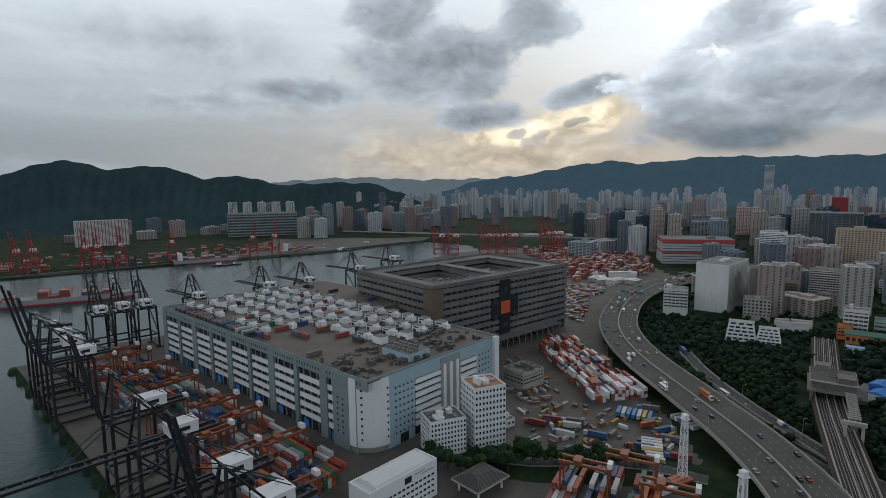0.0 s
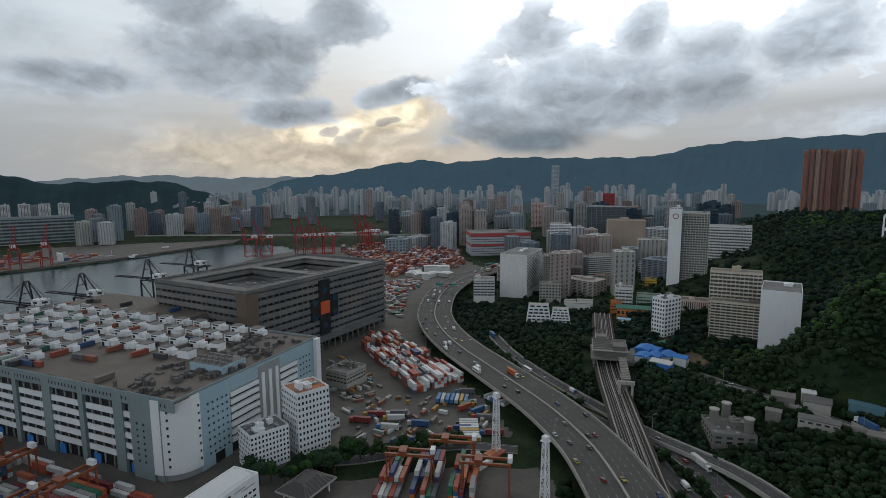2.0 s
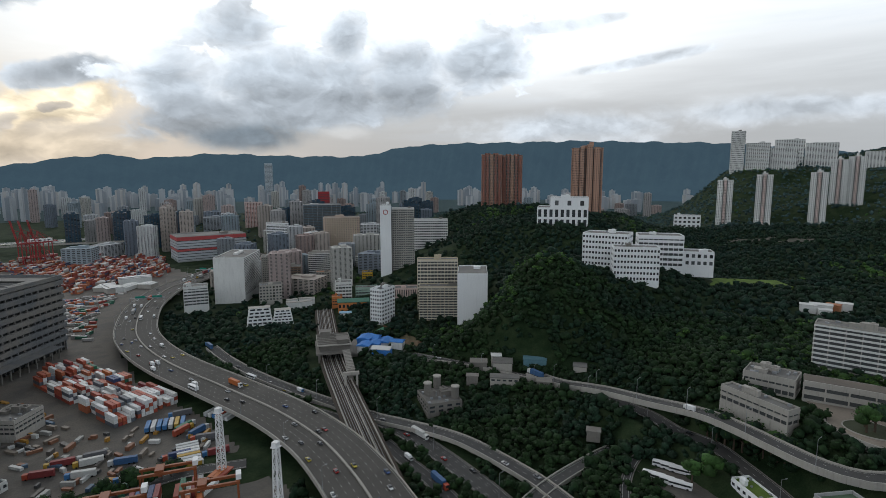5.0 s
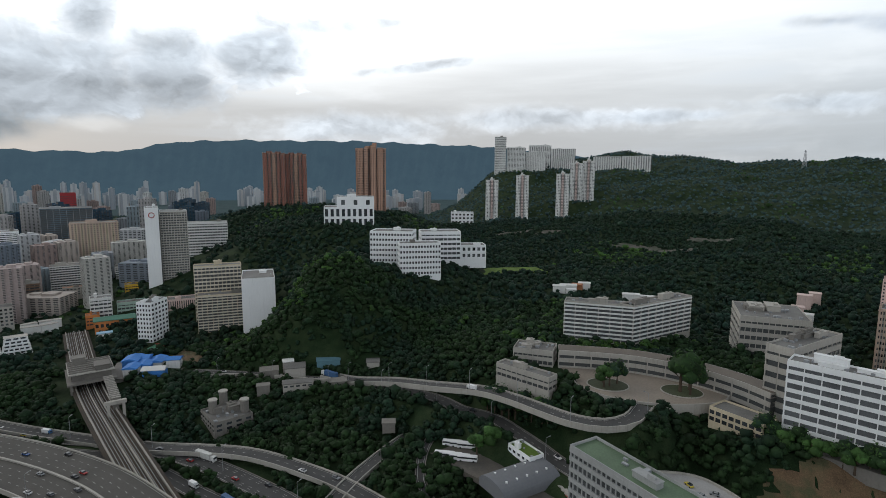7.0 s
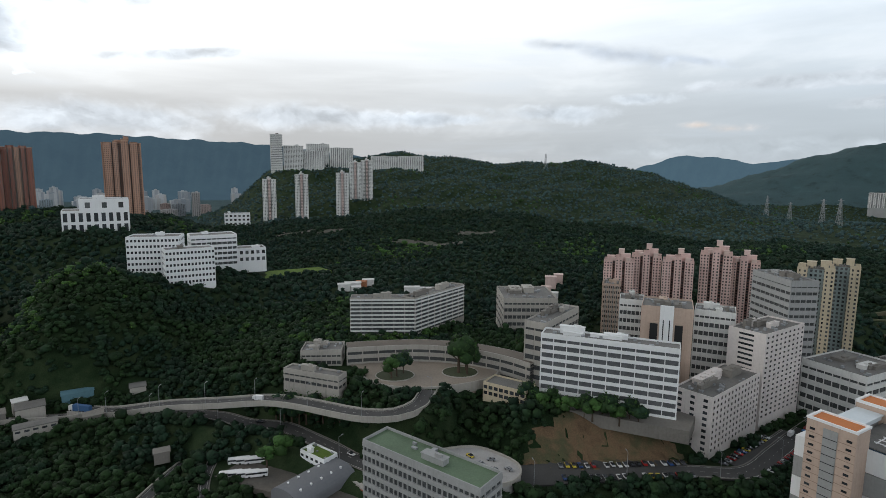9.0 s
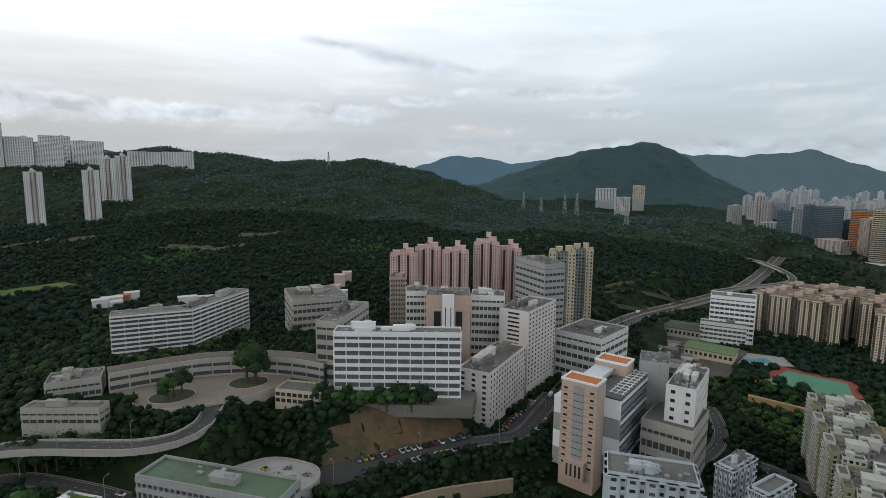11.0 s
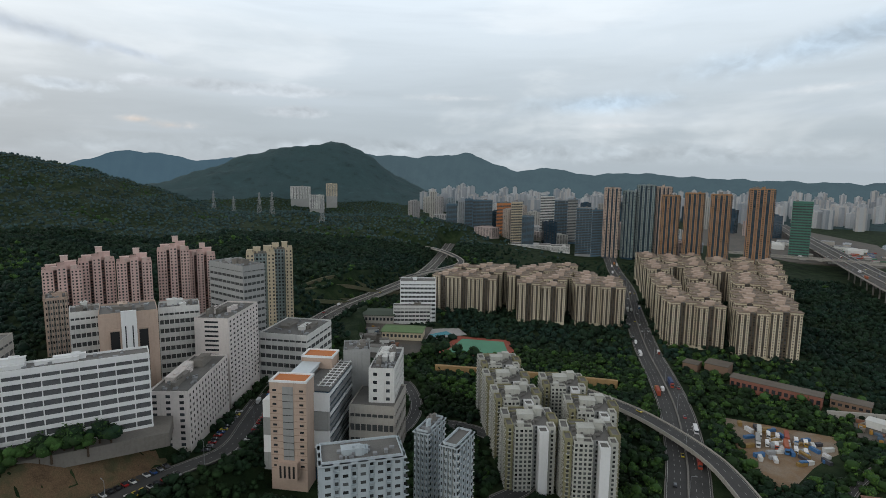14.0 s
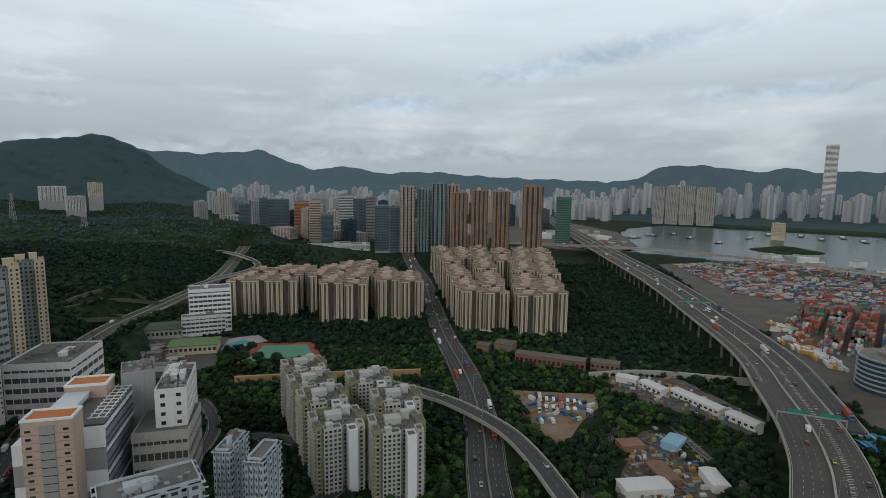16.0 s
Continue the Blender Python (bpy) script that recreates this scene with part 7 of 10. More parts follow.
# ---- the far city ----
def far_towers():
    """A few kinds of distant apartment and office towers, set singly over the districts."""
    kinds = []
    for name, w, d, h, floors, bays, wall, share in (
            ("apartment_tower", 26, 24, 95, 34, (4, 4), FARW, 0.5), ("apartment_tower", 34, 20, 80, 30, (5, 3), FARW, 0.5), ("apartment_tower", 44, 18, 62, 22, (7, 3), FARW, 0.5),
            ("factory_building", 48, 34, 38, 11, (6, 4), FARW, 0.9), ("office_tower", 30, 28, 88, 26, (5, 4), BLUEG, 0.8), ("apartment_tower", 22, 22, 112, 38, (3, 3), FARW, 0.55)):
        label = {"apartment_tower": "distant pale apartment tower with rows of small windows", "factory_building": "distant grey industrial building with window bands", "office_tower": "distant dark glass office tower"}[name]
        b = thing(name, 0, 0, -500, 0, label, "building", "city towers")
        fh = h / floors
        rims = [(w * 0.12, 0, h + 2, w * 0.3, d * 0.4, 5), (-w * 0.25, d * 0.1, h + 1, w * 0.2, d * 0.3, 3), (0, 0, h + 0.45, w - 3, d - 3, 0.2)]
        outline = []
        for (x0, y0), (ux, uy), length, n in (((-w / 2, -d / 2), (1, 0), w, bays[0]), ((w / 2, -d / 2), (0, 1), d, bays[1]), ((w / 2, d / 2), (-1, 0), w, bays[0]), ((-w / 2, d / 2), (0, -1), d, bays[1])):
            pitch = length / n
            notch = 1.5 if share < 0.7 else 0.0
            for i in range(n if notch else 1):
                for e in ((0.0, 0.28, 0.28, 0.72, 0.72) if notch else (0.0,)):
                    k = len(outline) % 5
                    deep = notch if notch and k in (0, 1, 4) else 0.0
                    t = max(1.5, (i + e) * pitch) if notch else 0.0
                    outline.append((x0 + ux * t - uy * deep, y0 + uy * t + ux * deep))
        rows = []
        for nx, ny, length, n in ((0, -1, w, bays[0]), (0, 1, w, bays[0]), (1, 0, d, bays[1]), (-1, 0, d, bays[1])):
            pitch = length / n
            o = (d if ny else w) / 2
            for i in range(n):
                u = -length / 2 + (i + 0.5) * pitch
                for k in range(floors):
                    z = (k + 0.5) * fh
                    q = o + 0.03
                    rows.append((u, ny * q, z, pitch * share * 0.7, 0.16, fh * 0.5) if ny else (nx * q, u, z, 0.16, pitch * share * 0.7, fh * 0.5))
        me = prism("wall", outline, -14, h, wall)
        bm = bmesh.new()
        bm.from_mesh(me)
        bm.from_mesh(boxes("hut", rims[:2], wall))
        bm.to_mesh(me)
        bm.free()
        part("wall", me, b)
        part("glazing", panes("glazing", rows, GLASSI), b, kind="stuff")
        kinds.append((b, w, d, h))
    return kinds


KINDS = far_towers()
USED = set()
FAR_ROWS = []
city_rng = random.Random(11)


def district(a0, a1, r0, r1, count, mix, tall=(0.7, 1.2), ground=6.0, single=True, gap=1.0, lift=0.0):
    placed = []
    tries = 0
    while len(placed) < count and tries < count * 12:
        tries += 1
        a, r = city_rng.uniform(a0, a1), math.sqrt(city_rng.uniform(r0 ** 2, r1 ** 2))
        x, y = at(a, r)
        k = city_rng.choice(mix)
        b, w, d, h = KINDS[k]
        size = max(w, d) * gap
        if any((x - px) ** 2 + (y - py) ** 2 < ((size + ps) * 0.55) ** 2 for px, py, ps in placed):
            continue
        if any(inside(sea, np.array([x]), np.array([y]))[0] for sea in SEAS):
            continue
        if any((x - tx) ** 2 + (y - ty) ** 2 < (tr + size * 0.6) ** 2 for tx, ty, tr in TAKEN):
            continue
        if any((x - bx) ** 2 + (y - by) ** 2 < (max(hw, hd) + size * 0.6) ** 2 for bx, by, hw, hd, q in BLOCKED):
            continue
        gz = float(ground_z(np.array([x]), np.array([y]))[0])
        if gz > ground + 30:
            continue
        placed.append((x, y, size))
        rot = city_rng.choice((-a, -a + 35, -a - 30, -a + 15)) + city_rng.uniform(-8, 8)
        s = city_rng.uniform(*tall)
        if single:
            m = pose(x, y, gz, 0, 0, rot)
            if k in USED:
                copy_thing(b, m @ Matrix.Diagonal((1, 1, s / b.scale.z, 1)))
            else:
                USED.add(k)
                b.matrix_basis = m @ Matrix.Diagonal((1, 1, s, 1))
            BLOCKED.append((x, y, w / 2, d / 2, radians(rot)))
        else:
            hh = h * s
            FAR_ROWS.extend([(x, y, gz + hh / 2 - 4, w, d, hh + 8, rot), (x, y, gz + hh / 2, w * 0.45, d + 2, hh + 3, rot), (x, y, gz + hh / 2, w + 2, d * 0.45, hh + 1, rot), (x, y, gz + hh + 2.5, w * 0.3, d * 0.4, 7, rot)])


district(26, 44, 600, 900, 34, (2, 3, 3, 0), (0.35, 0.75), gap=0.75)
district(14, 47, 950, 1500, 58, (0, 1, 2, 3, 3, 4), (0.6, 1.0))
district(-8, 48, 1500, 2200, 36, (0, 1, 2, 5), (0.7, 1.05))
district(56, 75, 1350, 2000, 18, (0, 1, 2, 3), (0.55, 0.9))
district(-19, 2, 1330, 1750, 30, (0, 1, 2), (0.6, 1.0))
district(-36, -19, 1380, 1700, 9, (2, 3), (0.5, 0.9))
district(143, 172, 1050, 1450, 42, (0, 1, 3, 3, 4, 2), (0.5, 0.9))
district(143, 180, 1450, 2000, 34, (0, 1, 2, 5, 4), (0.6, 1.0))
district(-10, 47, 2000, 2850, 190, (0, 1, 2, 5), (0.7, 1.1), single=False)
district(50, 76, 2000, 2800, 70, (0, 1, 2), (0.6, 1.0), single=False)
district(140, 186, 1900, 2950, 360, (0, 1, 2, 5), (0.6, 1.0), single=False)
district(185, 212, 2350, 3100, 120, (0, 1, 5), (0.8, 1.5), single=False)
if FAR_ROWS:
    tagged(new("far_city", boxes("far_city", FAR_ROWS, FARI)), "hazy mass of distant city towers", "city", kind="stuff")


# ---- single buildings of their own shape ----
def cancer_centre():
    """Tan tiled tower with a glazed middle strip, a long banded glass wing behind, and a second tower at its end."""
    b = thing("medical_tower", 206.0, -179.8, 16.8, -153.0, "tan tiled medical tower with orange roof and long glazed wing", "hospital")
    keep_clear(211, -200, 34, 66, -153, 3)
    w, d, h = 18.7, 11.7, 49.5
    part("front_tower", boxes("front_tower", [(0, 0, h / 2 - 4, w, d, h + 8)], TAN), b)
    part("front_roof", boxes("front_roof", [(0, 0, h + 0.1, w - 1.4, d - 1.4, 0.3)], paint("orange_roof_tile", (0.50, 0.17, 0.05), vary=0.2)), b, "bright orange flat roof")
    part("front_rim", boxes("front_rim", [(0, sy * (d / 2 - 0.3), h + 0.5, w + 0.6, 0.9, 1.0) for sy in (-1, 1)] + [(sx * (w / 2 - 0.3), 0, h + 0.5, 0.9, d - 1, 1.0) for sx in (-1, 1)], CLEAN), b)
    part("glazed_strip", boxes("glazed_strip", [(0, -d / 2 - 0.1, h / 2 + 2, 5.4, 0.4, h - 8)], GREYW), b)
    for k in range(12):
        z = 5.5 + k * 3.6
        part("strip_joint", boxes("strip_joint", [(0, -d / 2 - 0.32, z - 1.6, 5.4, 0.1, 0.3)], BLACKP), b)
        for u in (-6.9, 6.9):
            part("window", unit_window(2.1, 1.1, GLASS, TAN), b, m=pose(u, -d / 2, z + 0.4))
        for u in (-6.1, 6.1):
            part("tile_course", boxes("tile_course", [(u, -d / 2 - 0.02, z - 1.2, 6.4, 0.12, 0.25)], paint("dark_tan_tile", (0.30, 0.22, 0.17))), b)
    part("portal", boxes("portal", [(0, -d / 2 - 1.6, 4.5, 10.5, 3.2, 9)], TAN), b)
    for e in (-3.4, -1.2, 1.2, 3.4):
        part("portal_slot", boxes("portal_slot", [(e, -d / 2 - 3.25, 4.2, 1.0, 0.12, 6.4)], BLACKP), b)
    # long wing
    wy0, wy1, wx0, wx1, wh = d / 2, 54.0, 1.5, 17.5, 41.0
    cx, cy, ww, wd = (wx0 + wx1) / 2, (wy0 + wy1) / 2, wx1 - wx0, wy1 - wy0
    part("wing", boxes("wing", [(cx, cy, wh / 2 - 4, ww - 1.0, wd, wh + 8)], BLUEG), b)
    for k in range(11):
        part("wing_band", boxes("wing_band", [(cx, cy, 2.2 + k * 3.7, ww, wd + 0.2, 1.5 if k % 3 else 2.6)], CLEAN if k % 3 == 1 else STEEL), b)
    for k, m in enumerate((GREYW, CLEAN, GREYW, CLEAN)):
        part("wing_end_panel", boxes("wing_end_panel", [((w / 2 + wx1) / 2, wy0 - 0.2, 5 + k * 10.2, wx1 - w / 2, 1.4, 9.8)], m), b)
        part("side_panel", boxes("side_panel", [(-w / 2 - 3, 5, 5 + k * 9.4, 6, 12, 9.2)], m), b)
    part("wing_roof", boxes("wing_roof", [(cx, cy, wh + 0.2, ww - 1, wd - 1, 0.5)], ROOF), b)
    rows = [(wx0 + 9 + i * 3.0, cy, wh + 1.8, 0.3, wd - 6, 0.4) for i in range(3)] + [(wx0 + 12, wy0 + 4 + i * 4.2, wh + 1.8, 8, 0.3, 0.4) for i in range(10)]
    part("roof_frame", boxes("roof_frame", rows, WHITES), b)
    part("steel_roof", boxes("steel_roof", [(-3.0, 22, 45.2, 10.5, 30, 0.6), (-3.0, 22, 44, 9.5, 29, 2.0)], paint("pale_sheet_roof", (0.55, 0.60, 0.63), rough=0.4, vary=0.12)), b, "pale sheet metal roof")
    part("spine", boxes("spine", [(-4, 28, 20, 9, 44, 48)], GREYW), b)
    part("rear_tower", boxes("rear_tower", [(0, 44, h / 2 - 3, 18, 13, h + 2)], TAN), b)
    part("rear_roof", boxes("rear_roof", [(0, 44, h - 1.6, 16.4, 11.4, 0.4)], MATS["orange_roof_tile"]), b)
    part("rear_rim", boxes("rear_rim", [(0, 44 + sy * 6.2, h - 1.3, 18.6, 0.9, 1.2) for sy in (-1, 1)] + [(sx * 8.8, 44, h - 1.3, 0.9, 11.4, 1.2) for sx in (-1, 1)], CLEAN), b)
    return b


cancer_centre()


def curved_hospital():
    """Low curved two-storey front on the hilltop, with a ringed forecourt."""
    b = thing("curved_clinic", 0, 0, 0, 0, "low curved hospital front with pale concrete bands", "hospital", "hill hospital")
    p = spline([(338.6, 40, 46.6), (341.2, 24, 46.6), (342.9, 9.3, 46.6), (343.5, -5.4, 46.6), (340.8, -20, 46.6), (336, -34.5, 46.6), (328.3, -48, 46.6), (318, -60.6, 46.6), (306, -71, 46.6)], 3.0)
    part("wall", ribbon("wall", p, -12, -0.6, -4, 10.2, GLASSI), b)
    for z0, z1 in ((-1, 1.2), (3.6, 6.2), (8.2, 11.2)):
        part("band", ribbon("band", p, -12.4, 0.0, z0, z1, PALE), b)
    part("roof", ribbon("roof", p, -11.6, -0.8, 11.2, 11.35, ROOFB), b)
    n = sides_of(p)
    for q, s in zip(p[::3], n[::3]):
        part("pier", boxes("pier", [(q[0] - s[0] * 0.5, q[1] - s[1] * 0.5, q[2] + 5, 0.7, 0.7, 10)], PALE), b)
    for q in p:
        TAKEN.append((q[0], q[1], 15))
    return b


curved_hospital()
building("low_wing", 347, 56.5, 46, 26, 18, 9.8, -90, "low hospital wing with flat concrete roof", style="ribbon", wall=PALE, floors=2, bays=(8, 5), near=True, group="hill hospital", clutter=3)
building("low_wing", 312, 56, 44.5, 38, 9, 8.0, -114.5, "narrow hospital wing with a flat concrete roof", style="ribbon", wall=PALE, floors=2, bays=(10, 2), near=True, group="hill hospital", clutter=1)


def ring(name, x, y, z, r0, r1, material, label, squash=1.0, thick=0.5):
    n = 48
    v, f = [], []
    for i in range(n):
        a = 2 * math.pi * i / n
        for r, zz in ((r0, 0), (r1, 0), (r1, -thick), (r0, -thick)):
            v.append((r * math.cos(a), r * math.sin(a) * squash, zz))
    for i in range(n):
        j = (i + 1) % n
        f += [(4 * i + k, 4 * i + (k + 1) % 4, 4 * j + (k + 1) % 4, 4 * j + k) for k in range(4)]
    ob = new(name, mesh_of(name, v, f, material))
    ob.matrix_basis = pose(x, y, z)
    return tagged(ob, label, "pavement", kind="structure")


def hospital_forecourt():
    """A paved court before the curved front, a kerb wall round it, and two planted islands."""
    edge = [(328, 28), (312, 26), (299.5, 9), (297.5, -11), (302, -31), (312, -49), (326, -57)]
    outline = [(338.3, 38)] + edge + [(334, -38), (340.5, -20), (343, -5), (342.5, 10), (340.8, 24)]
    PAVED.append(outline)
    tagged(new("forecourt", prism("forecourt", outline, 38, 46.9, paint("pale_paving", (0.26, 0.22, 0.18), vary=0.3))), "paved hospital forecourt with planted islands", "pavement", kind="structure")
    p = spline([(x, y, 46.9) for x, y in edge], 3.0)
    tagged(new("forecourt_kerb", ribbon("forecourt_kerb", p, -0.3, 0.4, -5, 0.9, PALE)), "pale kerb wall round the forecourt", "wall", kind="structure")
    for x, y, r in ((318, 9, 9.5), (322, -31, 9.0)):
        ring("planted_island", x, y, 47.25, 0.2, r, paint("island_soil", (0.05, 0.06, 0.03), vary=0.5), "round planted island with a kerb", 1.2, 0.6)
        ring("island_kerb", x, y, 47.4, r, r + 0.5, PALE, "pale kerb round a planted island", 1.2, 0.8)


hospital_forecourt()


def car_deck():
    """Rounded pale deck beside the staff quarters, with a rim wall and a ramp kerb."""
    line = spline([(256, -11, 29), (261, -20, 29), (261, -36, 29), (247, -51, 29), (236, -52, 29), (228, -44, 29), (229, -30, 29), (240, -16, 29), (256, -11, 29)], 2.5)
    outline = [(q[0], q[1]) for q in line[:-1]][::-1]
    PAVED.append(outline)
    tagged(new("car_deck", prism("car_deck", outline, 16, 29, paint("pale_deck", (0.36, 0.35, 0.34), vary=0.3, scale=0.5))), "rounded pale car deck beside staff quarters", "pavement", kind="structure")
    tagged(new("deck_rim", ribbon("deck_rim", line, -0.3, 0.3, -1, 1.1, PALE)), "low rim wall round the car deck", "wall", kind="structure")
    TAKEN.append((246, -32, 22))


car_deck()


def port_shed():
    """White terminal building with a long ridge roof and dark windows."""
    c = ((-46 - 4) / 2, (244 + 267) / 2)
    rot = math.degrees(math.atan2(277 - 244, -15 + 46))
    b = thing("terminal_building", c[0], c[1], 5, rot, "white terminal building with pale curved roof and sign bars", "building")
    keep_clear(c[0], c[1], 46, 16, rot, 2)
    w, d, h = 45, 15.5, 19
    part("wall", boxes("wall", [(0, 0, h / 2, w, d, h)], CLEAN), b)
    outline = [(-d / 2 + 0.3, 0), (d / 2 - 0.3, 0), (d / 2 - 2, 1.7), (0, 2.6), (-d / 2 + 2, 1.7)]
    me = prism("roof", outline, -w / 2 + 5, w / 2 - 3, paint("white_sheet_roof", (0.62, 0.63, 0.63), vary=0.1))
    me.transform(Matrix.Translation((0, 0, h)) @ Matrix(((0, 0, 1, 0), (1, 0, 0, 0), (0, 1, 0, 0), (0, 0, 0, 1))))
    part("roof", me, b)
    part("rim", boxes("rim", [(0, sy * (d / 2 - 0.3), h + 0.6, w, 0.6, 1.2) for sy in (-1, 1)] + [(sx * (w / 2 - 0.3), 0, h + 0.6, 0.6, d - 1.2, 1.2) for sx in (-1, 1)], CLEAN), b)
    for k in range(4):
        for i in range(14):
            part("window", unit_window(2.0, 1.2, GLASS, CLEAN), b, m=pose(-w / 2 + 4 + i * 2.9, -d / 2, 3.5 + k * 3.1))
    part("sign_panel", boxes("sign_panel", [(2, -d / 2 - 0.1, 16.6, 4.5, 0.2, 3.2)], BLACKP), b, "dark square sign panel")
    for i, (u, ln) in enumerate(((9, 7), (14.5, 9))):
        part("sign_bar", boxes("sign_bar", [(u + 1, -d / 2 - 0.1, 17.6 - i * 1.4, ln, 0.15, 0.5)], GREYW), b)


port_shed()


def toll_canopy():
    b = thing("gate_canopy", 19, 271, 5, 43, "dark hipped gate canopy with pale ribs on white columns", "canopy")
    keep_clear(19, 271, 24, 20, 43, 2)
    v = [(sx * 12, sy * 9.5, 6.2) for sx, sy in ((-1, -1), (1, -1), (1, 1), (-1, 1))] + [(sx * 12, sy * 9.5, 6.8) for sx, sy in ((-1, -1), (1, -1), (1, 1), (-1, 1))] + [(sx * 5.5, sy * 3.0, 10.4) for sx, sy in ((-1, -1), (1, -1), (1, 1), (-1, 1))]
    f = [(0, 3, 2, 1), (8, 9, 10, 11)] + [(i + o, (i + 1) % 4 + o, (i + 1) % 4 + 4 + o, i + 4 + o) for o in (0, 4) for i in range(4)]
    part("roof", mesh_of("roof", v, f, paint("dark_sheet_roof", (0.075, 0.07, 0.068), vary=0.3)), b)
    for i in range(9):
        u = -10.8 + i * 2.7
        q = max(-5.5, min(5.5, u))
        for sy in (-1, 1):
            part("roof_rib", beams("roof_rib", [((u, sy * 9.4, 6.95), (q, sy * 3.1, 10.5), 0.3)], CONC), b)
    part("fascia", boxes("fascia", [(0, sy * 9.7, 6.4, 24.6, 0.4, 0.9) for sy in (-1, 1)] + [(sx * 12.2, 0, 6.4, 0.4, 19, 0.9) for sx in (-1, 1)], PALE), b)
    for sx in (-1, 1):
        for sy in (-1, 1):
            part("column", boxes("column", [(sx * 9, sy * 7, 3, 0.8, 0.8, 6)], CLEAN), b)
    for e in (-5, 0, 5):
        part("booth", boxes("booth", [(e, 0, 1.5, 1.6, 4, 3)], GREYW), b)


toll_canopy()
building("yard_office", 64, 421, 9, 24, 22, 9, 40, "grey concrete yard office raised on columns", style="ribbon", wall=PALE, floors=3, bays=(7, 6), near=True, clutter=3, deep=5)
building("gate_house", 38, 346, 5, 16, 10, 4.5, 30, "small white gate house with dark roof", style="punched", wall=WHITE, floors=1, bays=(5, 3), near=True, clutter=1, deep=3)


def lattice_mast(x, y, z, h, width, label, material, group, arms=False, feet=2.4):
    b = thing("lattice_mast", x, y, z, 20, label, "mast", group)
    w0, w1 = width, width * (0.62 if not arms else 0.16)
    legs, brace = [], []
    n = 9
    for k in range(n):
        z0, z1 = h * k / n, h * (k + 1) / n
        a0, a1 = w0 + (w1 - w0) * k / n, w0 + (w1 - w0) * (k + 1) / n
        c = [(-1, -1), (1, -1), (1, 1), (-1, 1)]
        for i in range(4):
            p, q = c[i], c[(i + 1) % 4]
            brace += [((p[0] * a0 / 2, p[1] * a0 / 2, z0), (q[0] * a1 / 2, q[1] * a1 / 2, z1), 0.22), ((p[0] * a1 / 2, p[1] * a1 / 2, z1), (q[0] * a1 / 2, q[1] * a1 / 2, z1), 0.22)]
            if k % 2 == 0:
                brace.append(((q[0] * a0 / 2, q[1] * a0 / 2, z0), (p[0] * a1 / 2, p[1] * a1 / 2, z1), 0.22))
    for p in ((-1, -1), (1, -1), (1, 1), (-1, 1)):
        part("leg", beams("leg", [((p[0] * w0 / 2, p[1] * w0 / 2, -2), (p[0] * w1 / 2, p[1] * w1 / 2, h), 0.42 if not arms else 0.5)], material), b)
    part("bracing", beams("bracing", brace, material), b)
    if arms:
        for k, f in enumerate((0.62, 0.78, 0.93)):
            part("cross_arm", beams("cross_arm", [((-width * 0.9 + k, 0, h * f), (width * 0.9 - k, 0, h * f), 0.5)], material), b)
    else:
        part("head_frame", boxes("head_frame", [(0, 0, h + 1.2, w1 + 1.6, w1 + 1.6, 0.4), (0, 0, h + 2.6, w1 + 0.6, w1 + 0.6, 2.4)], material), b)
        part("base_block", boxes("base_block", [(0, 0, 0.5, width + 3, width + 3, 1.0)], CONC), b)
    return b


lattice_mast(129, 277, 5, 34, 3.6, "white lattice floodlight mast on a concrete base", WHITES, "floodlight masts")
lattice_mast(129, 220, 5, 34, 3.6, "white lattice floodlight mast on a concrete base", WHITES, "floodlight masts")
for a, r, h in ((124.2, 1450, 46), (128.4, 1200, 44), (129.6, 1100, 44), (134.5, 1020, 44), (126, 1500, 40), (104.0, 1500, 40)):
    x, y = at(a, r)
    lattice_mast(x, y, float(ground_z(np.array([x]), np.array([y]))[0]), h * 1.2, 9, "grey lattice power pylon among the trees", STEEL, "power pylons", True)


def lamp_post(x, y, z, rot, h=14.0):
    b = thing("street_lamp", x, y, z, rot, "slim grey street lamp at the roadside", "lamp", "street lamps")
    part("post", tube("post", 0.16, 0.09, h, STEEL, 6), b)
    part("arm", beams("arm", [((0, 0, h), (2.2, 0, h + 0.4), 0.12), ((1.6, 0, h + 0.35), (2.8, 0, h + 0.45), 0.3)], STEEL), b)
    return b


first_lamp = None
for road, every, off in (("highway", 9, 19), ("sea_front_highway", 12, 0.0), ("avenue", 9, 0.0), ("hill_road", 5, 5), ("trunk_road", 9, 0), ("lower_road", 7, 6)):
    width, p, kind, lanes = ROADS[road]
    n = sides_of(p)
    for i in range(4, len(p) - 2, every):
        if math.hypot(p[i, 0], p[i, 1]) > 900:
            continue
        q = (p[i, 0] + n[i, 0] * off * 0.98, p[i, 1] + n[i, 1] * off * 0.98, p[i, 2] - (1.0 if off else 0.0))
        ang = math.degrees(math.atan2(-n[i, 1], -n[i, 0]))
        if first_lamp is None:
            first_lamp = lamp_post(*q, ang)
        else:
            copy_thing(first_lamp, pose(*q, 0, 0, ang))


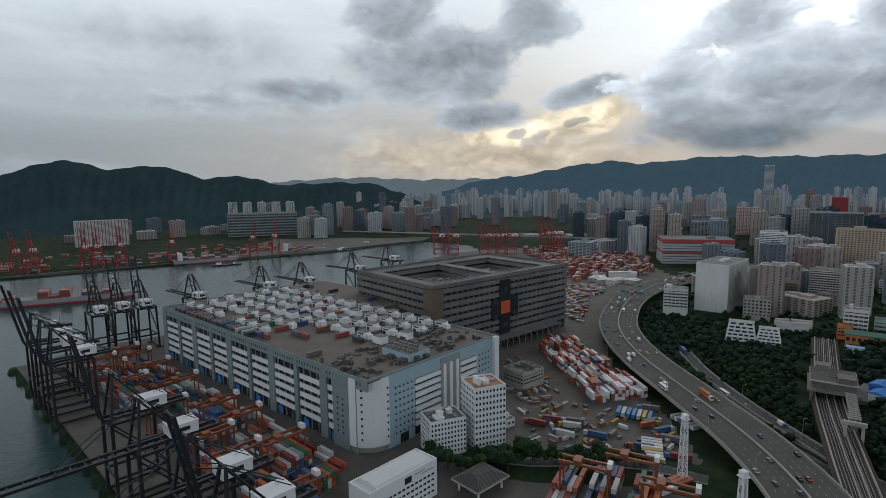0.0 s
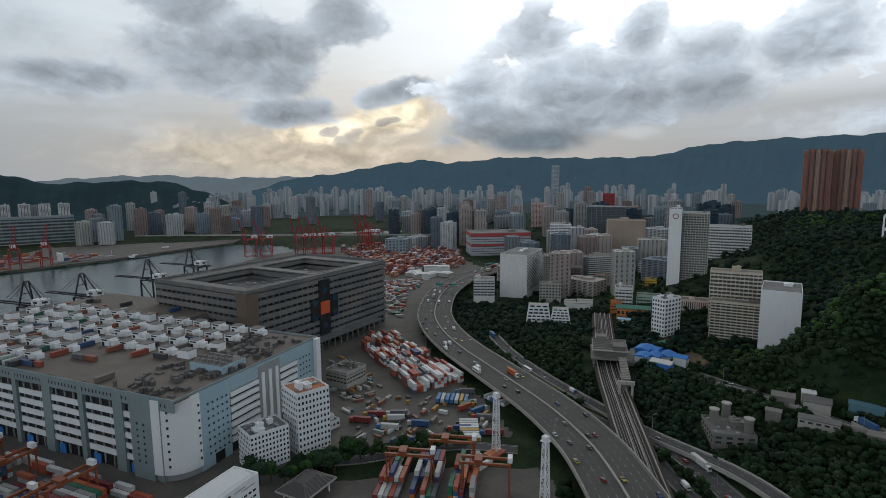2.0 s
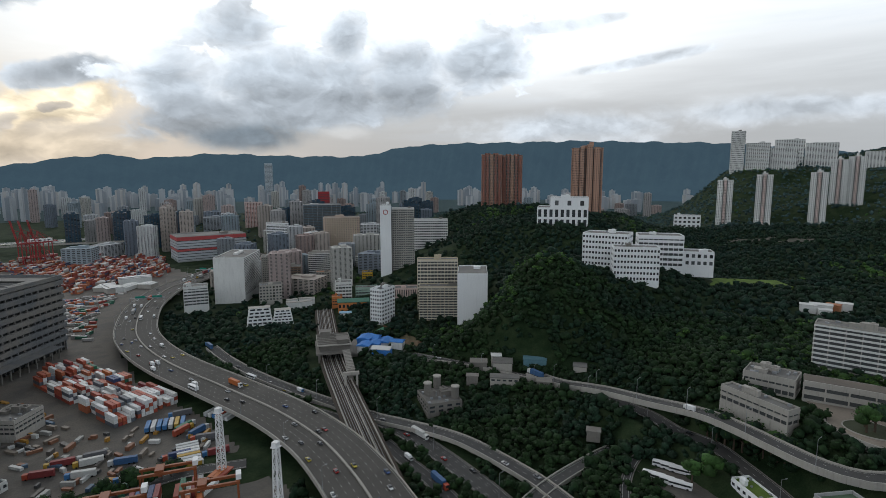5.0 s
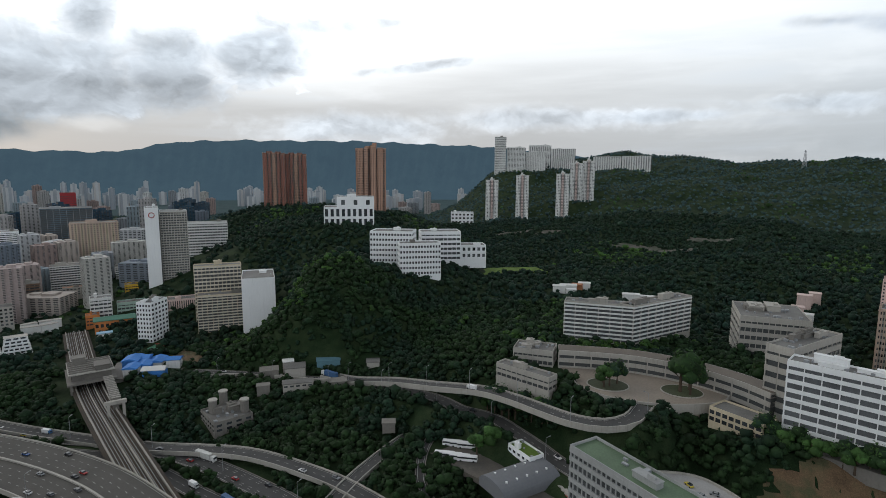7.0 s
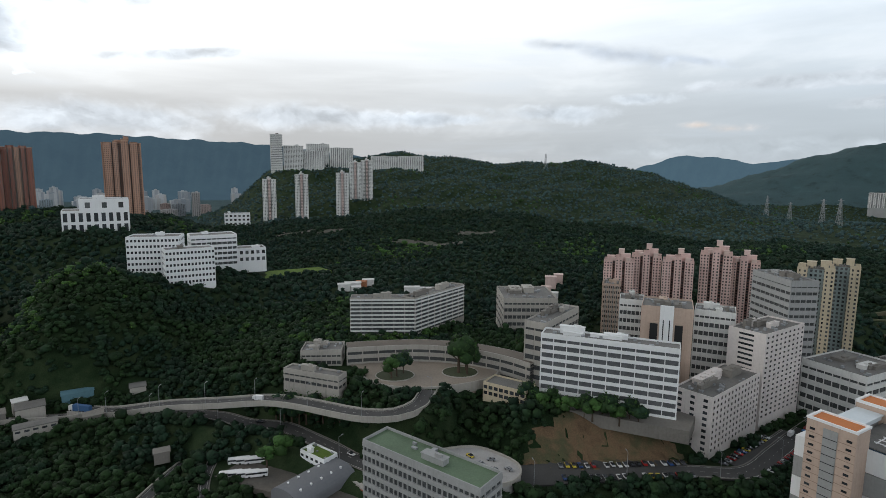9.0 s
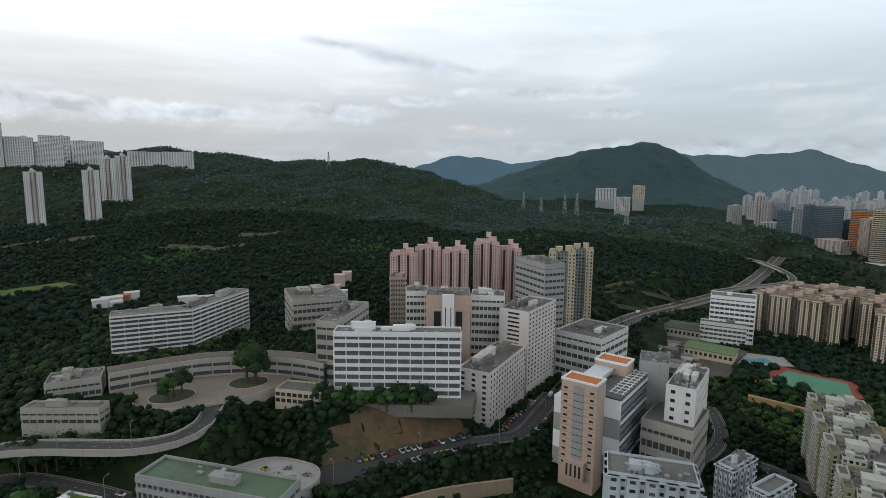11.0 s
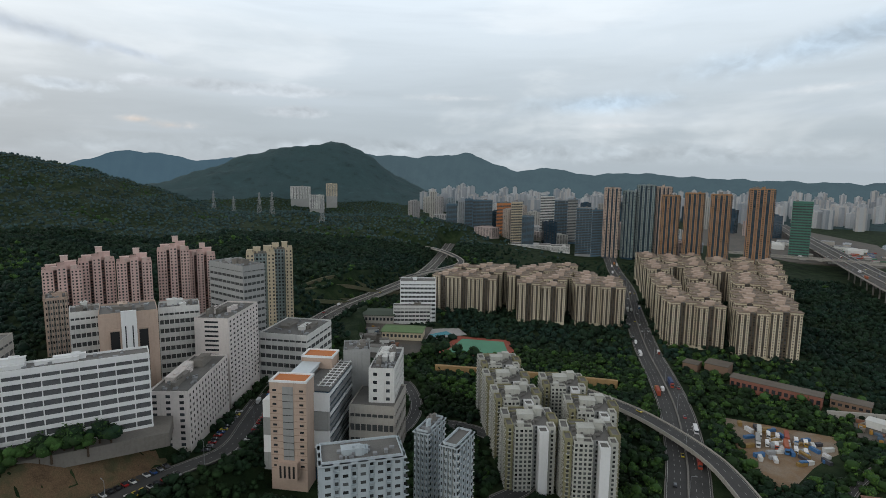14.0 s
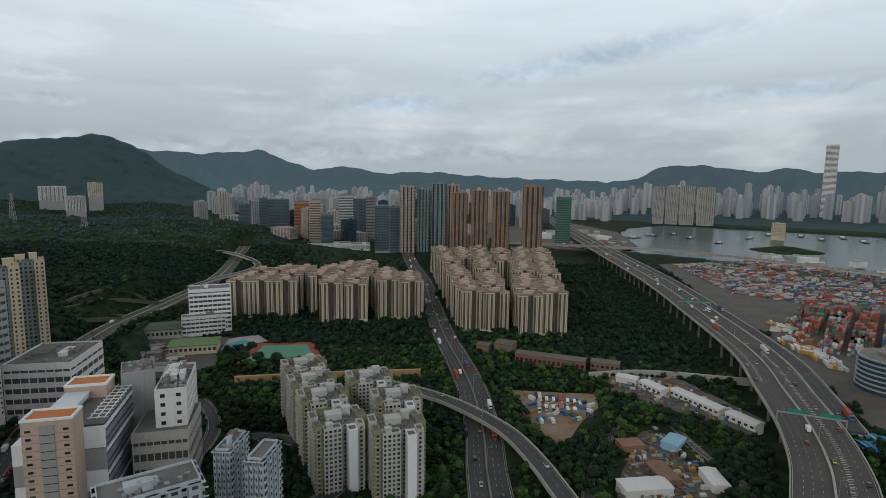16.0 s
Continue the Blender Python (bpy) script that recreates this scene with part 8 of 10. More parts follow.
def sign_gantry(road, i, board=True):
    width, p, kind, lanes = ROADS[road]
    n = sides_of(p)[i]
    b = thing("sign_gantry", p[i, 0], p[i, 1], p[i, 2], math.degrees(math.atan2(n[1], n[0])), "steel road gantry with green direction boards", "sign", "sign gantries")
    h = width / 2
    for s in (-1, 1):
        part("post", boxes("post", [(s * (h - 0.3), 0, 3.2, 0.6, 0.6, 6.4)], STEEL), b)
    part("beam", boxes("beam", [(0, 0, 6.6, width, 0.8, 0.8)], STEEL), b)
    green = paint("sign_green", (0.01, 0.22, 0.16), vary=0.1)
    for u in (-h * 0.55, h * 0.4):
        k = part("board", boxes("board", [(u, -0.6, 7.4, h * 0.55, 0.2, 3.4)], green), b, "green direction board")
        part("letter_bar", boxes("letter_bar", [(u, -0.74, 8.1, h * 0.35, 0.06, 0.4), (u, -0.74, 7.0, h * 0.4, 0.06, 0.4)], MARK), k)
    return b


for road, i in (("sea_front_highway", -13), ("sea_front_highway", -42), ("sea_front_highway", -95), ("highway", 36), ("highway", 68)):
    sign_gantry(road, i)


# ---- park, courts and low buildings by the estate ----
def flat_patch(name, outline, z, material, label, category, thick=0.6):
    ob = new(name, prism(name, outline, z - thick, z, material))
    xs, ys = [p[0] for p in outline], [p[1] for p in outline]
    PAVED.append(outline)
    return tagged(ob, label, category, kind="structure")


flat_patch("court_rim", [(270, -404), (198, -433), (231, -481), (280, -464)][::-1], 6.4, paint("red_court_rim", (0.28, 0.07, 0.045), vary=0.2), "red rim of the sports court", "court", 2)
flat_patch("sports_court", [(262, -411), (206, -433), (233, -473), (272, -458)][::-1], 6.42, COURT, "green hard sports court", "court", 0.3)
flat_patch("pool_deck", [(318, -440), (300, -435), (276, -474), (296, -490), (322, -465)][::-1], 6.4, paint("pool_paving", (0.34, 0.33, 0.32)), "pale paving round the swimming pool", "pavement", 2)
flat_patch("swimming_pool", [(308, -450), (298, -447), (288, -466), (300, -472)][::-1], 6.43, paint("pool_water", (0.10, 0.34, 0.42), rough=0.08, vary=0.1), "turquoise swimming pool", "pool", 0.3)
flat_patch("lawn_field", [(573, 178), (605, 145), (640, 92), (668, 112), (640, 165)][::-1], 54.4, LAWN, "yellow-green playing field on the hill", "field", 4)
flat_patch("works_ground", [(341, -362), (300, -353), (277, -391), (301, -434), (318, -473), (362, -464), (395, -446), (389, -409)], 7.0, YARD, "works ground with pipes and sheds", "pavement", 3)


def hall(x, y, z, w, d, h, rot, label, wall, roof, eaves=1.2, ridge=1.2):
    b = thing("hall", x, y, z, rot, label, "hall")
    keep_clear(x, y, w, d, rot, 2)
    part("wall", boxes("wall", [(0, 0, h / 2 - 2, w, d, h + 4)], wall), b)
    v = [(sx * (w / 2 + eaves), sy * (d / 2 + eaves), h) for sx, sy in ((-1, -1), (1, -1), (1, 1), (-1, 1))] + [(sx * (w / 2 + eaves), sy * (d / 2 + eaves), h + 0.5) for sx, sy in ((-1, -1), (1, -1), (1, 1), (-1, 1))] + [(-w / 2 - eaves, 0, h + 0.5 + ridge), (w / 2 + eaves, 0, h + 0.5 + ridge)]
    f = [(0, 3, 2, 1), (0, 1, 5, 4), (2, 3, 7, 6), (1, 2, 6, 9, 5), (3, 0, 4, 8, 7), (4, 5, 9, 8), (6, 7, 8, 9)]
    part("roof", mesh_of("roof", v, f, roof), b)
    n = max(3, int(w / 4)) if w > 19 else 0
    for i in range(n):
        part("window", unit_window(w / n * 0.6, h * 0.35, GLASS, wall), b, m=pose(-w / 2 + (i + 0.5) * w / n, -d / 2, h * 0.55))
    return b


hall(323, -428, 7, 40, 24, 8, -153, "low hall with a green sheet roof", CREAM, paint("green_sheet_roof", (0.12, 0.19, 0.08), vary=0.3))
hall(388, -462, 7, 44, 30, 9, -150, "low hall with a dark green roof", PALE, paint("dark_green_roof", (0.055, 0.075, 0.05), vary=0.3))
hall(2, -470, 6, 60, 12, 9, 172, "long brown brick pump hall", BRICK, ROOFB, 0.6, 0.3)
hall(-45, -475, 6, 24, 12, 6, 172, "low brown service building", paint("brown_brick", (0.20, 0.13, 0.09), streak=0.06), ROOFB, 0.4, 0.3)
hall(44, -500, 6, 18, 16, 9, 172, "square brown brick hut", MATS["brown_brick"], ROOFB, 0.4, 0.4)
hall(64, -496, 6, 12, 12, 7, 172, "square brown brick hut", MATS["brown_brick"], ROOFB, 0.4, 0.4)
SHEET = paint("white_sheet", (0.58, 0.58, 0.56), vary=0.15)
for x, y, l, w2, h, r, m in ((358, -394, 14, 8, 5, -158, SHEET), (346, -403, 12, 7, 4, -153, CONC), (331, -373, 16, 9, 6, -143, PALE), (315, -377, 18, 8, 5, -154, SHEET), (359, -422, 10, 6, 4, -141, SHEET), (377, -410, 12, 7, 5, -154, CONC), (297, -381, 12, 8, 4, -160, PALE), (327, -402, 9, 6, 3.5, -139, SHEET)):
    hall(x, y, 7.0, l, w2, h, r, "low flat-roofed shed on the works ground", m, CONC, 0.3, 0.3)
for x, y, l, r in ((-105, -412, 42, 128), (-78, -432, 22, 128), (-128, -384, 22, 128), (-60, -446, 16, 160)):
    hall(x, y, 6.2, l, 9, 4.5, r, "long white sheet-roofed depot shed", SHEET, SHEET, 0.4, 0.8)
for x, y, l, w2, r, m in ((-50, -284, 26, 12, 20, SHEET), (-88, -300, 18, 9, 100, SHEET), (-75, -340, 16, 10, 60, paint("light_blue_sheet", (0.25, 0.42, 0.55))), (-62, -300, 20, 10, 110, paint("rust_roof", (0.22, 0.12, 0.08), vary=0.4)), (-48, -330, 14, 10, 20, MATS["rust_roof"]), (-84, -272, 24, 9, 20, SHEET), (-66, -262, 16, 8, 15, MATS["rust_roof"])):
    hall(x, y, 6.2, l, w2, 4.0, r, "low scrap yard shed with sheet roof", m, m, 0.3, 0.6)


def low_wall(name, points, h, thick, material, label):
    p = spline(points, 8.0)
    ob = new(name, ribbon(name, p, -thick / 2, thick / 2, -3, h, material))
    for q in p:
        TAKEN.append((q[0], q[1], 3))
    return tagged(ob, label, "wall", kind="structure")


low_wall("retaining_wall", [(243, -366, 6), (180, -392, 6), (106, -418, 6)], 6, 3.0, paint("ochre_wall", (0.34, 0.22, 0.10), streak=0.1), "long ochre retaining wall")
low_wall("retaining_wall", [(-30, -452, 6), (-80, -470, 6), (-160, -470, 6)], 3.5, 2.0, PALE, "low pale boundary wall")
low_wall("retaining_wall", [(208, -30, 18), (212, -62, 18), (214, -100, 18), (208, -140, 17)], 4.5, 1.2, paint("tan_retaining", (0.30, 0.23, 0.16), streak=0.15), "tan retaining wall below the car park")
for k in range(4):
    line = [(466 + 13 * k, -441 - 5 * k), (455 + 13 * k, -503 - 3 * k), (448 + 9 * k, -560 - 5 * k), (446 + 5 * k, -600 - 4 * k)]
    low_wall("slope_terrace", [(x, y, float(ground_z(np.array([x]), np.array([y]))[0])) for x, y in line], 1.6, 2.2, paint("scrub_terrace", (0.12, 0.11, 0.065), vary=0.6, second=(0.07, 0.075, 0.04)), "terraced cut slope with bare earth steps")


# ---- railway station, compound and park buildings ----
def rail_station():
    """Bare concrete concourse over the tracks, a louvred stair gallery along them and a portal at its foot."""
    b = thing("railway_station", 276, 370, 0, 56.2, "bare concrete railway station structure over the tracks", "station")
    keep_clear(276, 370, 52, 40, 56, 4)
    part("deck", boxes("deck", [(0, 0, 21.2, 38, 30, 1.2)], CONC), b)
    part("concourse", boxes("concourse", [(2, 0, 24.2, 30, 24, 4.8)], paint("raw_concrete", (0.135, 0.125, 0.112), streak=0.14, vary=0.35)), b)
    for i in range(6):
        for sy in (-1, 1):
            part("opening", boxes("opening", [(-10 + i * 5, sy * 12.05, 24.4, 3.2, 0.2, 2.4)], BLACKP), b)
    part("roof", boxes("roof", [(2, 0, 27.0, 34, 28, 0.8)], PALE), b)
    for i in range(7):
        part("roof_beam", boxes("roof_beam", [(-12 + i * 4.6, 0, 27.9, 0.7, 27, 1.0)], CONC), b)
    part("lift_tower", boxes("lift_tower", [(12, 6, 29.6, 8, 8, 5.0), (12, 6, 32.3, 9, 9, 0.5)], CONC), b)
    part("plant_room", boxes("plant_room", [(-8, -7, 29.0, 12, 9, 3.6), (-8, -7, 31.0, 13, 10, 0.5)], MATS["raw_concrete"]), b)
    for i in range(4):
        for sy in (-1, 1):
            part("column", boxes("column", [(-15 + i * 10, sy * 12.5, 9.5, 1.8, 1.8, 23)], CONC), b)
    part("gallery", boxes("gallery", [(-46, -9, 21.2, 54, 5.0, 1.0), (-46, -11.3, 22.6, 54, 0.5, 2.4), (-46, -6.7, 22.6, 54, 0.5, 2.4)], CONC), b)
    for i in range(14):
        part("louvre", boxes("louvre", [(-22 - i * 3.5, -9, 24.4, 0.9, 6.0, 0.6)], PALE), b)
    for u in (-28, -46, -64):
        part("gallery_post", boxes("gallery_post", [(u, -9, 10, 1.4, 3.4, 22)], CONC), b)
    part("portal", boxes("portal", [(-74, -12.5, 11, 2.0, 1.6, 24), (-74, -4.0, 11, 2.0, 1.6, 24), (-74, -8.2, 23.6, 2.4, 12, 2.2)], PALE), b)


rail_station()
rnd = random.Random(3)
for i in range(9):
    x, y = 302 + rnd.uniform(-16, 20), 350 + rnd.uniform(-20, 18)
    hall(x, y, 17, rnd.uniform(9, 16), rnd.uniform(7, 11), rnd.uniform(4, 7), rnd.choice((30, 120)), "bright blue roofed compound building", BLUER if i % 3 else WHITE, BLUER if i != 4 else SHEET, 0.8, 1.6)
flat_patch("compound_ground", [(330, 330), (305, 320), (280, 360), (310, 385), (338, 360)], 16.8, CONC, "paved ground of the blue compound", "pavement", 8)
building("substation", 265, 238, 10, 26, 24, 7, 60, "concrete ventilation building with three round stacks", style="punched", wall=CONC, floors=2, bays=(6, 4), near=True, clutter=3)
for x, y in ((262, 246), (276, 250), (270, 228)):
    ob = thing("vent_stack", x, y, 17, 0, "round concrete vent stack", "vent", "vent stacks")
    part("stack", tube("stack", 2.6, 2.6, 8, CONC, 14), ob)
    part("cap", tube("cap", 3.0, 3.0, 0.8, PALE, 14), ob, m=pose(0, 0, 8))
for x, y, z, w, d, h, r, m in ((318.7, 245.6, 23, 15, 10, 6, -52, CONC), (326.9, 229.0, 24, 17, 12, 7, -55, PALE), (347.2, 213.2, 26, 20.3, 10, 5, -58, paint("teal_sheet", (0.10, 0.20, 0.24))), (308.8, 214.4, 22, 24, 8, 5, -55, PALE), (317.2, 187.0, 23, 11.9, 8, 6, -59, CONC), (353.9, 178.9, 26, 11, 10, 6, -63, PALE), (280.8, 132.0, 20, 9, 6, 3.0, -65, CONC), (334.0, 240.0, 25, 9, 7, 6, -50, WHITE), (299.0, 236.0, 21, 10, 6, 4, -52, CONC)):
    hall(x, y, z - 1.0, w * 0.85, d, h * 0.7, r, "low hut at the foot of the slope", m if m is not WHITE else PALE, m if m is not PALE else ROOF, 0.4, 0.5)
for x, y, z, w, d, h, r, m in ((540, 66, 51, 12, 8, 5, -84, WHITE), (548, 58, 51, 16, 9, 5, -80, SHEET), (556, 50, 52, 10, 8, 5, -95, MATS["terracotta_roof"]), (536, 54, 50, 9, 7, 4, -70, SHEET), (568, 44, 52, 12, 8, 5, -84, WHITE), (560, -2, 50, 16, 8, 5, -88, WHITE), (566, -18, 50, 18, 8, 5, -92, SHEET), (545, -122, 40, 14, 10, 6, -100, WHITE), (556, -130, 41, 12, 10, 7, -110, SHEET), (566, -140, 41, 14, 9, 6, -100, WHITE), (552, -142, 40, 10, 8, 6, -95, CONC), (574, -128, 42, 12, 9, 7, -108, WHITE), (562, -152, 41, 12, 9, 6, -112, SHEET), (580, -150, 42, 10, 9, 7, -104, PINKP), (600, -160, 44, 12, 10, 12, -104, PINKP), (612, -172, 44, 10, 10, 10, -104, PINKP)):
    hall(x, y, float(ground_z(np.array([x]), np.array([y]))[0]), w, d, h + 1.5, r, "small village house among trees on the hillside", m, SHEET if m is WHITE else m, 0.4, 0.8)
low_wall("lane_wall", [(303, 295, 19), (312, 268, 20), (318, 234, 21), (320, 201, 22), (329, 187, 23)], 2.2, 0.8, PALE, "pale retaining wall of the lane at the foot of the slope")
terrain_patch("bare_slope", [(312, 338), (334, 318), (346, 338), (352, 356), (330, 352)], ROCK, "bare earth slope below the flats", "slope")
arc = [(340 + 14 * math.cos(a), 388 + 14 * math.sin(a)) for a in [radians(-165 + 12 * i) for i in range(16)]]
flat_patch("play_court", arc, 18.2, COURT, "half-round green play court", "court", 8)
rim = spline([(x, y, 18.2) for x, y in arc], 2.0)
tagged(new("play_court_rim", ribbon("play_court_rim", rim, -0.4, 0.4, -2.0, 1.0, paint("red_court_rim", (0.28, 0.07, 0.045), vary=0.2))), "red rim wall of the play court", "wall", kind="structure")
hall(383.9, 475.2, 17, 34, 18, 9.5, -38.9, "school hall with a green roof and orange walls", ORANGE, paint('dull_green_sheet', (0.05, 0.16, 0.11), vary=0.3), 1.0, 1.6)
hall(367.3, 453.5, 16.5, 31, 7, 3.4, -39.0, "low pool canopy with a pale blue roof", WHITE, paint("light_blue_sheet", (0.25, 0.42, 0.55)), 0.6, 0.4)
for i, (x, y, w) in enumerate(((340, 528, 16), (352, 522, 14), (362, 534, 18), (346, 540, 12))):
    hall(x, y, 21, w, 6, 3.2, -33 + 20 * (i % 2), "low white framed pergola on the knoll", SHEET, PALE, 0.3, 0.2)


def arched_hall():
    b = thing("arched_hall", 243, 45, 20, -40, "grey hall with a low arched roof", "hall")
    keep_clear(243, 45, 34, 22, -40, 2)
    n = 12
    outline = [(-10, 0), (10, 0)] + [(10 * math.cos(math.pi * i / n), 3 + 4.5 * math.sin(math.pi * i / n)) for i in range(n + 1)]
    me = prism("roof", outline, -17, 17, paint("grey_arched_roof", (0.15, 0.155, 0.165), rough=0.8))
    me.transform(Matrix(((0, 0, 1, 0), (1, 0, 0, 0), (0, 1, 0, 0), (0, 0, 0, 1))))
    part("roof", me, b)
    for i in range(5):
        for s in (-5, 4):
            part("roof_vent", tube("roof_vent", 0.5, 0.6, 1.0, WHITES, 8), b, m=pose(-12 + i * 6, s, 6.6))


arched_hall()
building("club_house", 262, 46, 21, 9, 18, 7, -40, "white club house with a lawn on its roof", style="punched", wall=CLEAN, floors=2, bays=(3, 5), near=True, roof=LAWN, clutter=1, deep=4)
for i in range(9):
    hall(253 - i * 2.6 + 1, 33 - i * 2.0, 20, 2.6, 3.2, 2.4, -40, "small market stall with red sides", paint("stall_red", (0.34, 0.08, 0.05)), PALE, 0.3, 0.4)


# the terrace road under the white ward block
flat_patch("hospital_terrace", [(286.7, -62.1), (247.1, -138.5), (266.3, -152.3), (305.9, -71.5)], 42.9, CONC, "concrete terrace road with a retaining wall below the ward block", "terrace", 7.0)


# ---- containers ----
BOX40 = (12.2, 2.44, 2.6)


def container_mesh(material):
    """A 40-foot box: corner posts and rails proud of the panels, a door end with bars."""
    l, w, h = BOX40
    rows = [(0, 0, h / 2, l - 0.16, w - 0.12, h - 0.1)]
    for sx in (-1, 1):
        for sy in (-1, 1):
            rows.append((sx * (l / 2 - 0.09), sy * (w / 2 - 0.08), h / 2, 0.18, 0.16, h))
    for sy in (-1, 1):
        rows += [(0, sy * (w / 2 - 0.06), h - 0.08, l - 0.36, 0.12, 0.16), (0, sy * (w / 2 - 0.06), 0.08, l - 0.36, 0.12, 0.16)]
    rows += [(l / 2 - 0.02, e, h / 2, 0.08, 0.06, h - 0.4) for e in (-0.7, -0.3, 0.3, 0.7)]
    return boxes("shipping_container", rows, material)


BOX_MESH, REEF_MESH = container_mesh(BOXP), container_mesh(REEFI)
box_count = 0
LOOSE_BOXES, LOOSE_REEFERS = [], []
yard_rng = random.Random(21)


BOX_RUST = container_mesh(palette("rust_box_paint", [(0.30, 0.06, 0.035), (0.24, 0.04, 0.035), (0.36, 0.11, 0.05), (0.10, 0.11, 0.13), (0.32, 0.08, 0.04)]))


def put_box(x, y, z, ang, white=False, rust=False):
    """One container; past the nearest three hundred they join the yard's stacks."""
    global box_count
    if box_count < 300:
        box_count += 1
        ob = new("shipping_container", REEF_MESH if white else (BOX_RUST if rust else BOX_MESH))
        ob.matrix_basis = pose(x, y, z, 0, 0, ang)
        tagged(ob, "white refrigerated shipping container in a yard stack" if white else "painted steel shipping container in a yard stack", "container", "white containers" if white else "yard containers")
    else:
        (LOOSE_REEFERS if white else LOOSE_BOXES).append((x, y, z + 1.3, *BOX40, ang))


def stack_block(x, y, ang, bays, rows, high, fill=0.9, white=0.0, z=5.0, gaps=(), rust=False):
    """A yard block from its near corner: bays along the boxes, rows across, stacks of changing height."""
    c, s = math.cos(radians(ang)), math.sin(radians(ang))
    for i in range(bays):
        if i in gaps:
            continue
        base = yard_rng.randint(1, high)
        for j in range(rows):
            if yard_rng.random() > fill:
                continue
            n = max(1, min(high, base + yard_rng.choice((-1, 0, 0, 1))))
            u, v = (i + 0.5) * 12.9, (j + 0.5) * 2.75
            for k in range(n):
                put_box(x + u * c - v * s, y + u * s + v * c, z + k * 2.6, ang, yard_rng.random() < white, rust)


YN, YE, YS = Vector((-44.4, 303.6)), Vector((-0.743, 0.67)), Vector((-0.67, -0.743))
YARD_ANG = math.degrees(math.atan2(YE.y, YE.x))


def yard_at(u, v):
    p = YN + YE * u + YS * v
    return p.x, p.y


# the white stacks by the highway
wd = math.degrees(math.atan2(549 - 394, 138 - 158))
for k in range(3):
    stack_block(122 + 15.5 * k, 382 + 4 * k, wd, (10, 12, 11)[k], 5, 4 if k < 2 else 3, 0.9, 0.66, gaps=(4,), rust=True)
# the small yard inside the bend
for k, (bx, by) in enumerate(((62, 250), (80, 244), (98, 236))):
    stack_block(bx, by, 62, 3, 5, 3, 0.9, 0.1)
stack_block(112, 262, 28, 2, 4, 1, 0.8, 0.4)
# beside the long warehouse; rows grow towards the water
for v, u0, n, high, white in ((14, 2, 21, 2, 0.85), (27, -8, 22, 4, 0.06), (52, -60, 27, 4, 0.06)):
    x, y = yard_at(u0, v)
    stack_block(x, y, YARD_ANG, n, 2 if white > 0.5 else 7, high, 0.93, white, gaps=(7, 15, 16) if v > 20 else (9,))


def box_field(outline, ang, count, high, rows, seed, z=6.0):
    rng = random.Random(seed)
    poly = [(px * MAP, py * MAP) for px, py in outline]
    xs, ys = [p[0] for p in poly], [p[1] for p in poly]
    made, cells = 0, set()
    c, s = math.cos(radians(ang)), math.sin(radians(ang))
    for tries in range(count * 8):
        x, y = rng.uniform(min(xs), max(xs)), rng.uniform(min(ys), max(ys))
        u, v = round((x * c + y * s) / 13.0), round((-x * s + y * c) / 2.7)
        tall = rng.randint(1, high)
        for j in range(rng.randint(3, 8)):
            cell = (u, v + j)
            px, py = u * 13.0 * c - (v + j) * 2.7 * s, u * 13.0 * s + (v + j) * 2.7 * c
            if cell in cells or (v + j) % 9 > 6 or not inside(poly, np.array([px]), np.array([py]))[0]:
                continue
            cells.add(cell)
            for k in range(max(1, min(high, tall + rng.choice((-1, 0, 0))))):
                rows.append((px, py, z + 1.3 + k * 2.6, *BOX40, ang))
                made += 1
        if made > count:
            return


RED_ROWS, DEPOT_ROWS = [], []
box_field([(172, 715), (300, 760), (347, 900), (241, 1050), (150, 1040), (165, 800)], 50, 2200, 5, RED_ROWS, 1, 5.0)
box_field([(-1400, 560), (-655, 815), (-510, 910), (-260, 1075), (-330, 1180), (-800, 1000), (-1400, 720)], 30, 2300, 4, RED_ROWS, 2, 5.0)
box_field([(-184, -932), (-370, -1050), (-500, -860), (-366, -694), (-290, -673), (-214, -714)], 20, 700, 2, DEPOT_ROWS, 3)
box_field([(-222, -585), (-205, -520), (-212, -480), (-260, -455), (-380, -500), (-340, -620), (-262, -618)], 62, 900, 5, DEPOT_ROWS, 4)
box_field([(-10, -1100), (-120, -1110), (-155, -1300), (-60, -1400)], 20, 220, 1, DEPOT_ROWS, 5)


def stuff(name, rows, material, label, category):
    return tagged(new(name, boxes(name, rows, material)), label, category, kind="stuff")


RUST = palette("rust_container_paint", [(0.27, 0.05, 0.03), (0.30, 0.09, 0.04), (0.2, 0.035, 0.035), (0.34, 0.30, 0.27), (0.06, 0.08, 0.14), (0.36, 0.12, 0.05), (0.24, 0.07, 0.05), (0.45, 0.43, 0.41)], per="island")
clutter_rng = random.Random(17)
CLUTTER = []
for i in range(2600):
    a, r = clutter_rng.uniform(190.5, 209), clutter_rng.uniform(700, 1060)
    x, y = at(a, r)
    if not inside([(px * MAP, py * MAP) for px, py in ((-184, -935), (-370, -1055), (-520, -860), (-380, -690), (-290, -668), (-210, -714))], np.array([x]), np.array([y]))[0]:
        continue
    big = clutter_rng.random() < 0.35
    CLUTTER.append((x, y, 6.0 + (1.4 if big else 0.8), 9 if big else 4.6, 2.4 if big else 1.9, 2.8 if big else 1.5, clutter_rng.choice((20, 110, 25, 15))))
MIXED = palette("depot_container_paint", [(0.36, 0.10, 0.04), (0.33, 0.31, 0.29), (0.5, 0.49, 0.47), (0.05, 0.10, 0.2), (0.28, 0.05, 0.04), (0.04, 0.14, 0.09), (0.4, 0.38, 0.36), (0.2, 0.19, 0.18)], per="island")
